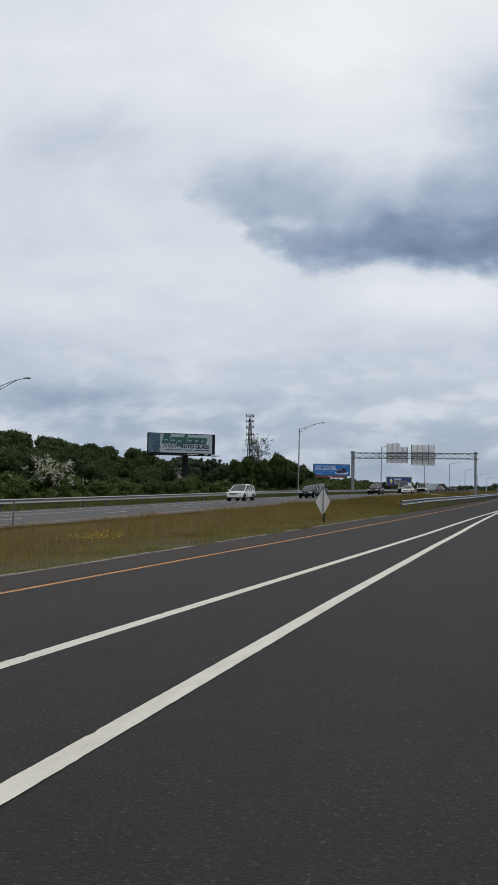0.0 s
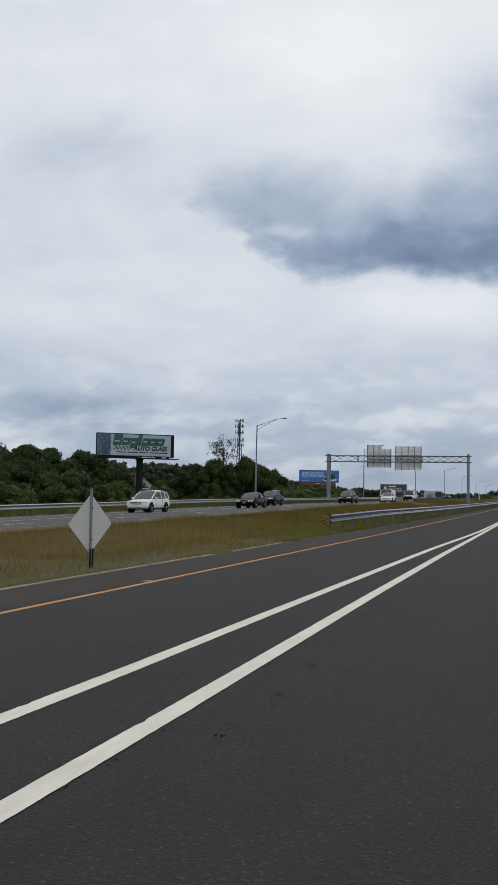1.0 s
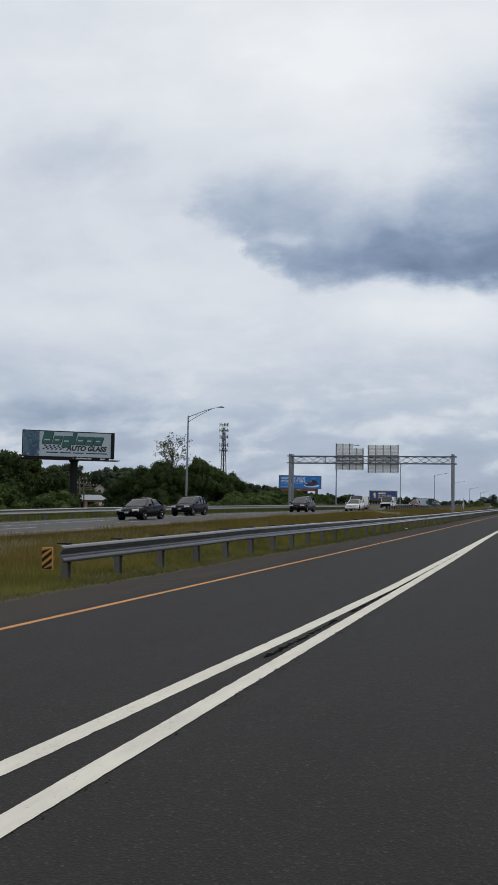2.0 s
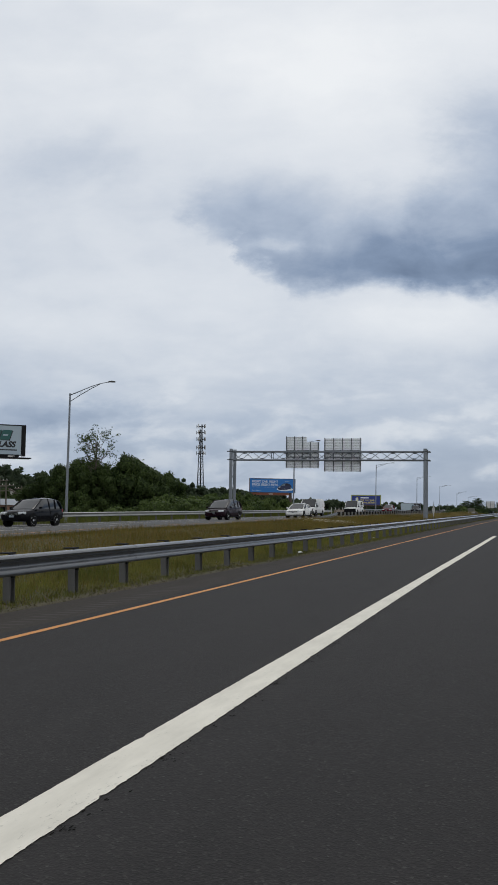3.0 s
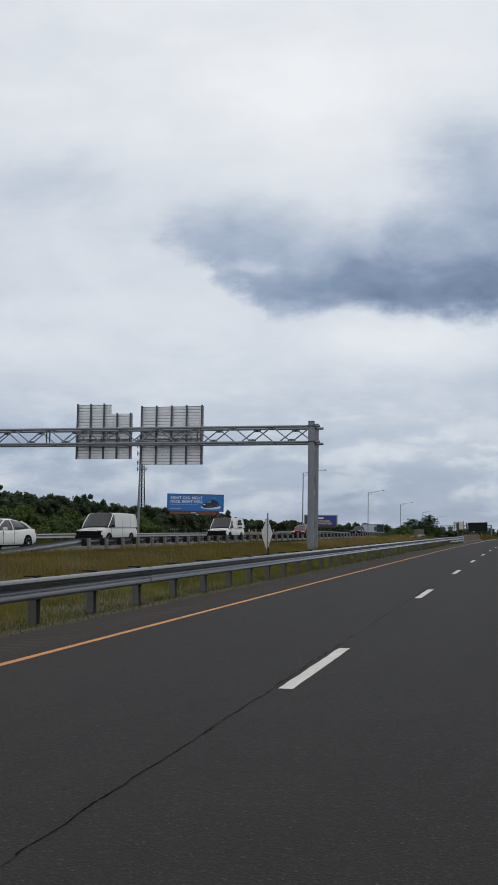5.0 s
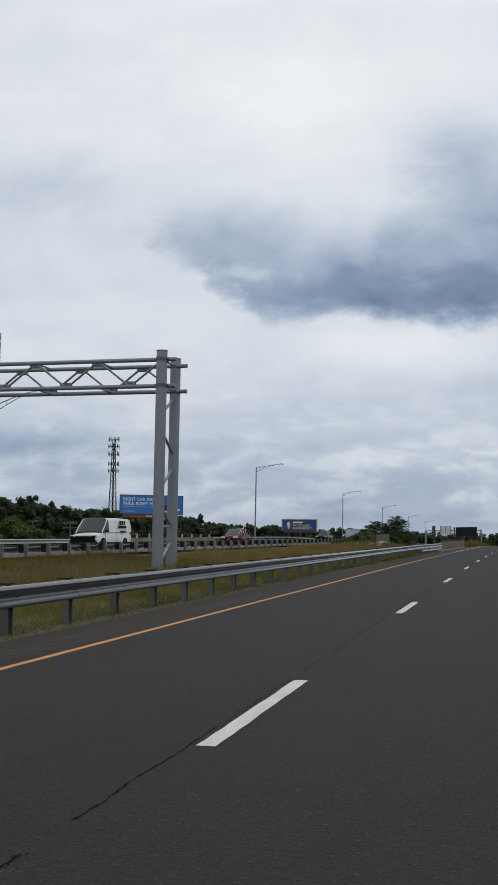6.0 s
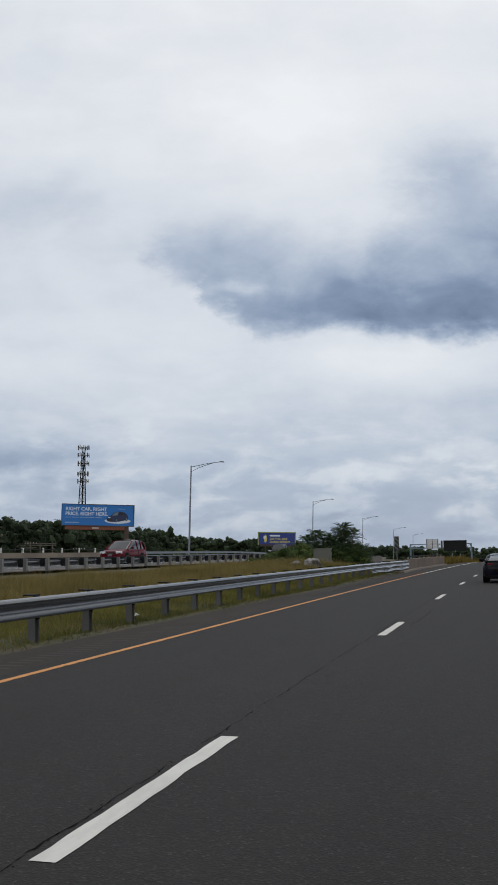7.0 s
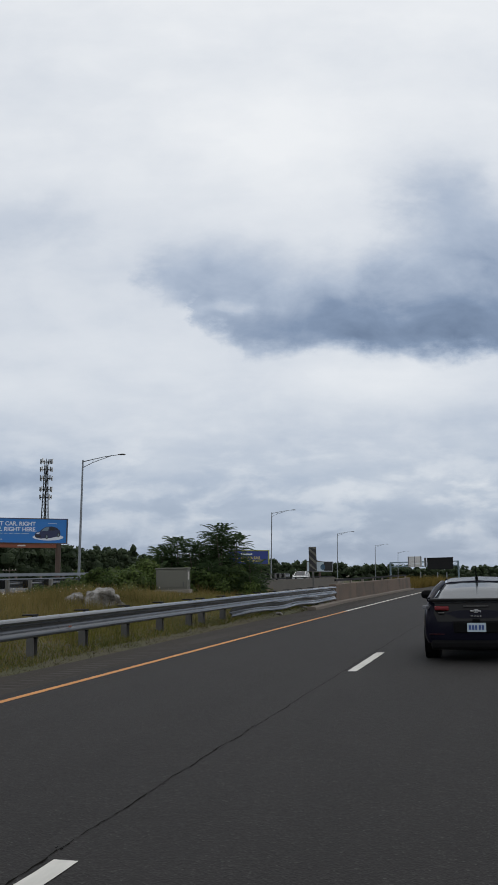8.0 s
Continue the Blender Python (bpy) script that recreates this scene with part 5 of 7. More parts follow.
def rock(x, y, z, sx, sy, sz, seed, label, group="", level=4):
    bm = bmesh.new()
    bmesh.ops.create_icosphere(bm, subdivisions=level, radius=1.0)
    off, rng = Vector((seed * 7.3, 0, 0)), random.Random(seed)
    cuts = [(Vector((rng.gauss(0, 1), rng.gauss(0, 1), rng.gauss(0.2, 1))).normalized(), rng.uniform(0.62, 0.95)) for _ in range(13)]
    for v in bm.verts:
        d = v.co.normalized()
        r = min([1.0] + [far / d.dot(n) for n, far in cuts if d.dot(n) > 0.2])
        c = d * (r + 0.16 * noise.noise(d * 2.5 + off) - 0.16 * abs(noise.noise(d * 5 + off)) - 0.08 * abs(noise.noise(d * 13 + off)))
        c.z = max(c.z, -0.8)
        v.co = Vector((c.x * sx, c.y * sy, c.z * sz))
    s = Shape()
    s.take(bm)
    ob = new("rock", s.mesh("rock", ROCK, True))
    ob.location = (x, y, z)
    tagged(ob, label, "rock", group)


def build_rubble():
    """Broken stones under the rail end by the bridge."""
    rng = random.Random(41)
    for k in range(16):
        y = rng.uniform(242, 253)
        x = between(y, [(242, -5.1), (253, -4.5)]) + rng.uniform(-0.25, 0.35)
        q = rng.uniform(0.05, 0.13)
        rock(x, y, 0.02 + q * 0.3, q * 1.4, q, q * 0.8, 10 + k, "broken grey stone under the end of the rail", "rubble under the rail", 2)


# ---- plants ----
def quads_mesh(name, quads, material):
    """A mesh of loose four-cornered leaves from an array (n, 4, 3)."""
    n = len(quads)
    me = bpy.data.meshes.new(name)
    me.vertices.add(4 * n)
    me.loops.add(4 * n)
    me.polygons.add(n)
    me.vertices.foreach_set("co", quads.reshape(-1).astype(np.float32))
    me.loops.foreach_set("vertex_index", np.arange(4 * n, dtype=np.int32))
    me.polygons.foreach_set("loop_start", np.arange(0, 4 * n, 4, dtype=np.int32))
    me.update(calc_edges=True)
    me.validate()
    me.materials.append(material)
    return me


def leaves(points, outward, size, rng, droop=0.3):
    """A leaf-shaped quad at each point, facing roughly outward."""
    n = len(points)
    d = outward + rng.normal(0, 0.65, (n, 3)) + np.array([0, 0, 0.35])
    d /= np.linalg.norm(d, axis=1, keepdims=True)
    a = np.cross(d, rng.normal(0, 1, (n, 3)))
    a /= np.linalg.norm(a, axis=1, keepdims=True)
    b = np.cross(d, a)
    s = (size * rng.uniform(0.55, 1.35, n))[:, None]
    return np.stack([points - a * s * 0.5, points + b * s * 0.32 - d * s * 0.06, points + a * s * 0.5, points - b * s * 0.32 - d * s * 0.06], 1)


def crown_points(rng, lumps, count, loose=1.22):
    """Points on the outside of a heap of lumps (centre, radius), and their outward ways."""
    c = np.array([l[:3] for l in lumps])
    r = np.array([l[3] for l in lumps])
    pick = rng.choice(len(lumps), count, p=r ** 2 / (r ** 2).sum())
    d = rng.normal(0, 1, (count, 3))
    d /= np.linalg.norm(d, axis=1, keepdims=True)
    p = c[pick] + d * (r[pick] * rng.uniform(0.72, loose, count))[:, None] * np.array([1, 1, 0.85])
    inside = (np.linalg.norm((p[:, None, :] - c[None]), axis=2) < 0.66 * r[None]).any(1)
    return p[~inside], d[~inside]


# filler lumps behind the leaves, so that no sky shows through
def core(lumps, shrink=0.80, level=1):
    s = Shape()
    bm = bmesh.new()
    bmesh.ops.create_icosphere(bm, subdivisions=level, radius=1.0)
    ball = [v.co.copy() for v in bm.verts]
    faces = [[v.index for v in f.verts] for f in bm.faces]
    bm.free()
    for x, y, z, r in lumps:
        c = Vector((x, y, z))
        s.add([c + v * r * shrink * (1 + 0.45 * noise.noise(v * 1.6 + c) + 0.30 * noise.noise(v * 4.0 + c * 2)) for v in ball], faces)
    return s


def make_tree(name, label, category, seed, tall, wide, leaf, count, material, low=0.12, group="", lumps_n=48):
    """A tapered trunk with limbs, and a crown of loose leaves over an uneven heap of lumps. Stands at the origin."""
    rng = np.random.default_rng(seed)
    t = thing(name, label, category, group=group)
    lumps = []
    for k in range(lumps_n):
        f = rng.uniform(low, 1.0) ** 0.85
        spread = wide * 0.5 * (0.55 + 0.45 * math.sin(math.pi * min(1, f * 1.1))) * math.sqrt(max(0.05, 1 - max(0, f - 0.35) ** 2 / 0.46))
        a = rng.uniform(0, 2 * math.pi)
        q = spread * math.sqrt(rng.uniform(0.02, 1)) * 0.85
        r = wide * rng.uniform(0.07, 0.15)
        lumps.append((q * math.cos(a), q * math.sin(a), max(r * 0.6, f * tall - r), r))
    s = Shape()
    s.tube([(0, 0, -0.5), (0.05, 0, tall * 0.12), (rng.uniform(-0.2, 0.2), 0.1, tall * 0.4), (0.1, -0.1, tall * 0.75)], [tall * 0.035, tall * 0.028, tall * 0.02, tall * 0.006], 8)
    for k in range(7):
        x, y, z, r = lumps[k * len(lumps) // 7]
        z0 = max(tall * 0.12, z * 0.5)
        s.tube([(0, 0, z0), (x * 0.5, y * 0.5, (z + z0) * 0.52), (x, y, z)], [tall * 0.012, tall * 0.008, tall * 0.003], 6)
    part("trunk", s, BARK, t, smooth=True)
    p, d = crown_points(rng, lumps, count)
    q = leaves(p, d, leaf, rng)
    crown = part("crown", quads_mesh("crown", q, material), None, t)
    # filler core, its dark tone standing in for shade between the leaves
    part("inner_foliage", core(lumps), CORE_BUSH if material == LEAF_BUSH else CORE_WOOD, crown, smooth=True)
    return t


def make_bare_tree(seed):
    """A thin tree with few leaves on open twigs."""
    rng = np.random.default_rng(seed)
    t = thing("sparse_tree", "thin half-bare tree standing above the thicket", "tree", (-57.2, 197, -0.6))
    s = Shape()
    zb = land(-56, 197)
    s.tube([(0, 0, zb - 0.4), (0.1, 0, 5), (0, 0.1, 9), (0.2, 0, 12.8)], [0.25, 0.2, 0.12, 0.03], 8)
    tips = []
    for k in range(34):
        z0 = rng.uniform(7.0, 12.0)
        a = rng.uniform(0, 2 * math.pi)
        reach = rng.uniform(0.8, 2.6) * (1 - 0.04 * (z0 - 7))
        tip = Vector((reach * math.cos(a), reach * math.sin(a), z0 + rng.uniform(0.6, 2.2)))
        mid = Vector((tip.x * 0.5, tip.y * 0.5, z0 + 0.3))
        s.tube([(0, 0, z0), mid, tip], [0.06, 0.04, 0.012], 5)
        for q in range(3):
            e = tip + Vector(rng.normal(0, 0.5, 3))
            s.tube([mid.lerp(tip, rng.uniform(0.3, 0.9)), e], [0.02, 0.008], 4)
            tips.append(e)
        tips.append(tip)
    part("trunk", s, BARK, t)
    pts = np.concatenate([np.array(e) + rng.normal(0, 0.22, (12, 3)) for e in tips])
    part("crown", quads_mesh("crown", leaves(pts, np.zeros_like(pts), 0.26, rng), LEAF_WOOD), None, t, "sparse leaves on open twigs")


def build_woods():
    tree_kinds = [
        make_tree("tree", "broad dark green roadside tree in full leaf", "tree", 11, 7.5, 8.0, 0.34, 9000, LEAF_WOOD, 0.1, "roadside trees"),
        make_tree("tree", "round dense green roadside tree", "tree", 12, 6.0, 7.6, 0.32, 9000, LEAF_WOOD, 0.05, "roadside trees"),
        make_tree("tree", "tall uneven dark green tree", "tree", 13, 9.5, 8.5, 0.36, 10500, LEAF_WOOD, 0.08, "roadside trees", 60),
    ]
    bush_kinds = [
        make_tree("bush", "loose bright green bush behind the guardrail", "bush", 21, 3.0, 4.6, 0.24, 4300, LEAF_BUSH, 0.03, "bushes behind the rail", 34),
        make_tree("bush", "low spreading green bush", "bush", 22, 2.2, 4.4, 0.23, 3900, LEAF_BUSH, 0.03, "bushes behind the rail", 30),
    ]
    rng = random.Random(31)
    used = set()

    def put(kinds, k, x, y, scale, sz=1.0):
        ob = kinds[k]
        m = Matrix.Translation((x, y, land(x, y) - 0.15)) @ Matrix.Rotation(rng.uniform(0, 6.28), 4, "Z") @ Matrix.Diagonal((scale, scale, scale * sz, 1))
        if ob.name in used:
            return copy_thing(ob, m)
        used.add(ob.name)
        ob.matrix_basis = m
        return ob

    light_kinds = [
        make_tree("tree", "dark green woodland tree in full leaf", "tree", 14, 8.0, 8.6, 0.48, 4600, LEAF_WOOD, 0.3, "woodland trees"),
        make_tree("tree", "rounded dark woodland tree", "tree", 15, 7.5, 9.0, 0.48, 4600, LEAF_WOOD, 0.3, "woodland trees"),
    ]
    tall_of = {tree_kinds[0].name: 7.5, tree_kinds[1].name: 6.0, tree_kinds[2].name: 9.5, light_kinds[0].name: 8.0, light_kinds[1].name: 7.5}

    def reach(kinds, k, x, y, top):
        """Puts a tree whose top comes to that height."""
        up = (top - land(x, y)) / tall_of[kinds[k].name]
        broad = min(max(up, 0.75), 1.15)
        put(kinds, k, x, y, broad, up / broad)

    # thicket along the near left stretch
    for y in np.arange(50, 135, 4.6):
        x = -40.5 - rng.uniform(0, 3) - 0.02 * (y - 52)
        put(bush_kinds, rng.randrange(2), x, y + rng.uniform(-2, 2), rng.uniform(0.9, 1.3))
    for y in np.arange(136.5, 152, 2.9):
        put(bush_kinds, rng.randrange(2), -38.5 - rng.uniform(0, 3), y, rng.uniform(0.34, 0.5))
    for y in np.arange(50, 142, 4.8):
        top = between(y, [(50, 8.0), (90, 6.9), (120, 5.9), (146, 4.6)])
        reach(tree_kinds, rng.randrange(2), -47 - rng.uniform(0, 4), y + rng.uniform(-2, 2), top - rng.uniform(0.0, 1.5))
    for y in np.arange(60, 150, 5.2):
        top = between(y, [(60, 10.6), (104, 9.3), (146, 7.6), (164, 5.4)])
        reach(light_kinds, rng.randrange(2), -60 - rng.uniform(0, 7), y + rng.uniform(-2, 2), top - rng.uniform(-0.1, 1.0))
    for y in np.arange(80, 199, 4.4):
        top = between(y, [(80, 14.4), (136, 12.5), (160, 11.4), (194, 10.4), (208, 7.0)])
        reach(light_kinds, rng.randrange(2), -80 - rng.uniform(0, 7), y + rng.uniform(-2, 2), top - rng.uniform(-0.1, 0.6))
    # scrub and small trees about the workshop and the houses
    for x, y, w in ((-80, 203, 0.8), (-81, 207.5, 0.6), (-79, 211, 0.75), (-82, 215, 0.55), (-80, 219.5, 0.7), (-78, 222, 0.8)):
        put(bush_kinds, rng.randrange(2), x, y, w)
    for x, y, top in ((-95, 233.5, 6.6), (-96, 241.0, 6.0), (-97, 247.3, 5.6), (-94, 250.2, 6.4), (-96, 256.5, 6.3), (-92, 243.5, 4.6), (-93, 236.5, 5.0)):
        reach(light_kinds, rng.randrange(2), x, y, top)
    # the large clump behind the lamp
    for x, y, top in ((-68.5, 198, 6.2), (-65.5, 197, 8.2), (-62.0, 196, 9.6), (-59.0, 195, 10.4), (-56.0, 197, 9.5), (-53.5, 199, 8.6), (-51.0, 200, 7.8), (-48.8, 203, 6.9), (-47.2, 204, 5.6), (-61, 204, 8.4), (-55, 205, 8.6), (-66, 205, 6.6), (-50, 206, 7.2)):
        reach(tree_kinds, rng.randrange(2), x, y, top + (1.0 if x < -52 else 0.3))
    make_bare_tree(8)
    # bushes behind the rail as far as the parapet
    for y in np.arange(150, 234, 3.6):
        s = between(y, [(150, 0.45), (165, 0.6), (178, 0.85), (195, 1.15), (222, 1.15), (236, 0.85)])
        put(bush_kinds, rng.randrange(2), -37.5 - rng.uniform(0, 2.5), y, s * rng.uniform(0.85, 1.15))
    for y in np.arange(188, 236, 5):
        put(bush_kinds, rng.randrange(2), -43 - rng.uniform(0, 4), y, rng.uniform(1.0, 1.35))
    for x, y, s in ((-39, 300, 0.6), (-46, 330, 0.9), (-50, 352, 1.0), (-44, 390, 1.0)):
        put(bush_kinds, 0, x, y, s)
    # low scrub in the median before the feathery shrubs
    for x, y, w in ((-11.4, 243.4, 0.42), (-12.4, 243.0, 0.36), (-10.7, 244.6, 0.46), (-13.3, 242.6, 0.3), (-11.9, 245.2, 0.5), (-10.9, 246.6, 0.55), (-9.0, 247.4, 0.5), (-7.7, 248.6, 0.5)):
        put(bush_kinds, rng.randrange(2), x, y, w, 0.95)
    # white-flowering shrub
    sh = make_tree("flowering_shrub", "tall shrub covered in white blossom", "shrub", 33, 4.6, 5.2, 0.24, 5600, LEAF_BUSH, 0.05)
    sh.matrix_basis = Matrix.Translation((-41.8, 84.5, land(-41.8, 84.5) - 0.1))
    r = np.random.default_rng(7)
    bunch = r.normal(0, 1, (95, 3)) * np.array([1.25, 1.1, 0.85]) + np.array([0.8, -1.1, 3.1])
    pts = (bunch[:, None, :] + r.normal(0, 0.15, (95, 13, 3))).reshape(-1, 3)
    part("blossom", quads_mesh("blossom", leaves(pts, np.tile(np.array([0.4, -0.8, 0.4]), (len(pts), 1)), 0.17, r), BLOSSOM), None, sh, "clusters of white blossom")

    # distant woods, one mass
    r = np.random.default_rng(17)
    lumps = []

    def belt(points, spread, rad, rows=3, vary=1.0):
        for (x0, y0, t0), (x1, y1, t1) in zip(points[:-1], points[1:]):
            n = int(math.hypot(x1 - x0, y1 - y0) / (rad * 0.85))
            for k in range(n):
                for row in range(rows):
                    f = (k + r.uniform(-0.5, 0.5)) / n
                    x, y = x0 + (x1 - x0) * f + r.uniform(-spread, spread), y0 + (y1 - y0) * f + r.uniform(0, spread * 1.5)
                    g = land(x, y)
                    top = t0 + (t1 - t0) * f - g + vary * (r.uniform(-1.6, 0.4) - (0.0 if row == 0 else r.uniform(0, 1.6)))
                    q = rad * r.uniform(0.6, 1.15)
                    for z in np.arange(q * 0.5, max(top - q * 0.7, q * 0.6), q * 1.5):
                        near_top = z + q * 1.5 > top - q * 0.7
                        for _ in range(3 if near_top else 1):
                            lumps.append((x + r.uniform(-1, 1) * q * 1.3, y + r.uniform(-1, 1) * q * 1.3, g + z + r.uniform(-0.35, 0.35) * q, q * (r.uniform(0.4, 0.75) if near_top else 1.0)))

    belt([(-112, 120, 13.0), (-112, 205, 12.6), (-113, 235, 11.9), (-114, 262, 13.8), (-114, 282, 13.2), (-116, 305, 14.0), (-116, 340, 13.3), (-116, 370, 12.6), (-116, 410, 11.2), (-118, 450, 11.7), (-118, 500, 11.2)], 5, 2.3, 4, 0.8)
    belt([(-180, 375, 19.0), (-180, 420, 18.0), (-200, 520, 17)], 8, 4.4)
    belt([(-330, 600, 19), (-240, 620, 15), (-150, 640, 11.5), (-82, 640, 6.6), (-40, 660, 4.4), (20, 690, 2.4), (70, 720, 1.6), (320, 760, 1.6)], 8, 2.9, 5, 0.45)
    ps, ds = [], []
    for i in range(0, len(lumps), 400):
        some = lumps[i:i + 400]
        a, b = crown_points(r, some, int((28 if some[0][1] < 520 else 18) * len(some)), 1.12)
        ps.append(a)
        ds.append(b)
    p, d = np.concatenate(ps), np.concatenate(ds)
    far = new("distant_woods", quads_mesh("distant_woods", leaves(p, d, 0.80, r), LEAF_FAR))
    tagged(far, "dark green belt of distant woodland", "woodland", kind="stuff")
    # filler behind the far leaves, with the woods' inner shade in its colour
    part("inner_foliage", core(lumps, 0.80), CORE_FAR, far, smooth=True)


def frond(base, way, length, rng, out):
    """A pinnate leaf: pairs of leaflets along an arching stalk."""
    base, way = np.array(base, float), np.array(way, float)
    way /= np.linalg.norm(way)
    side = np.cross(way, [0, 0, 1.0])
    side /= max(np.linalg.norm(side), 1e-6)
    n = 15
    for k in range(2, n + 1):
        f = k / n
        p = base + way * length * f + np.array([0, 0, -0.42 * length * f * f])
        w = 0.20 * length * (1 - 0.65 * abs(f - 0.45))
        for sgn in (1, -1):
            tip = p + side * sgn * w + way * 0.09 * length + np.array([0, 0, -0.03 - 0.45 * w])
            mid = (p + tip) / 2
            half = way * 0.016 * length
            out.append([p, mid - half, tip, mid + half])


def build_sumac():
    """A clump of tall shrubs with long feathery leaves beside the cabinet."""
    heads = [(-8.45, 248.8, 2.15, 30, 1.0), (-8.0, 249.3, 1.9, 24, 0.95), (-8.9, 249.4, 1.7, 24, 0.9), (-9.7, 249.2, 1.6, 26, 0.9), (-10.5, 249.2, 1.75, 28, 0.95), (-11.1, 248.9, 1.4, 24, 0.85),
             (-7.4, 249.4, 1.1, 24, 0.85), (-11.7, 249.3, 1.1, 22, 0.8), (-12.3, 249.2, 0.85, 22, 0.75), (-12.9, 249.6, 0.7, 20, 0.7), (-13.7, 249.6, 0.5, 18, 0.65), (-14.5, 250.0, 0.4, 16, 0.6), (-11.3, 247.6, 0.7, 20, 0.7),
             (-10.6, 247.4, 0.8, 20, 0.7), (-7.9, 248.2, 0.8, 22, 0.75), (-7.2, 248.6, 0.6, 18, 0.7), (-12.2, 248.0, 0.5, 18, 0.65), (-8.6, 248.0, 1.0, 20, 0.75), (-9.6, 250.6, 1.3, 22, 0.85), (-7.0, 249.6, 0.5, 16, 0.6)]
    for i, (x, y, h, n, length) in enumerate(heads):
        h *= 1.14 if h > 0.65 else 1.35
        rng = np.random.default_rng(100 + i)
        zb = land(x, y)
        t = thing("sumac_shrub", "feathery dark green sumac shrub beside the cabinet" if h > 1.2 else "low feathery sumac shoots in the grass", "shrub", (x, y, zb), group="sumac clump")
        s = Shape()
        out = []
        for k in range(3):
            a = rng.uniform(0, 6.28)
            lean = rng.uniform(0.1, 0.35)
            tip = Vector((lean * math.cos(a), lean * math.sin(a), h - rng.uniform(0, 0.5)))
            if k == 0:
                tip = Vector((0.05, 0, h))
            s.tube([(0, 0, -0.2), tip * 0.5 + Vector((0.05, 0, 0)), tip], [0.05, 0.035, 0.018], 6)
            for q in range(int(n * 2.2)):
                f = rng.uniform(0.12, 1.0) if q > n * 0.45 else 1.0
                b = rng.uniform(0, 6.28)
                up = rng.uniform(0.25, 1.6) if f == 1.0 else rng.uniform(0.1, 0.9)
                frond(tip * f, (math.cos(b), math.sin(b), up), length * rng.uniform(0.65, 1.1), rng, out)
        part("stem", s, BARK, t)
        part("foliage", quads_mesh("foliage", np.array(out), LEAF_SUMAC), None, t)


def lookup(make, x0, x1, y0, y1, dx, dy):
    """A table of make(x, y) over a stretch, read off by straight lines between."""
    xs, ys = np.arange(x0, x1 + dx, dx), np.arange(y0, y1 + dy, dy)
    grid = np.array([[make(a, b) for b in ys] for a in xs])

    def read(x, y):
        i, j = np.clip((x - x0) / dx, 0, len(xs) - 1.001), np.clip((y - y0) / dy, 0, len(ys) - 1.001)
        a, b = i.astype(int), j.astype(int)
        f, g = i - a, j - b
        return grid[a, b] * (1 - f) * (1 - g) + grid[a + 1, b] * f * (1 - g) + grid[a, b + 1] * (1 - f) * g + grid[a + 1, b + 1] * f * g
    return read


def blades_mesh(name, tris, material):
    n = len(tris)
    me = bpy.data.meshes.new(name)
    me.vertices.add(3 * n)
    me.loops.add(3 * n)
    me.polygons.add(n)
    me.vertices.foreach_set("co", tris.reshape(-1).astype(np.float32))
    me.loops.foreach_set("vertex_index", np.arange(3 * n, dtype=np.int32))
    me.polygons.foreach_set("loop_start", np.arange(0, 3 * n, 3, dtype=np.int32))
    me.update(calc_edges=True)
    me.materials.append(material)
    return me


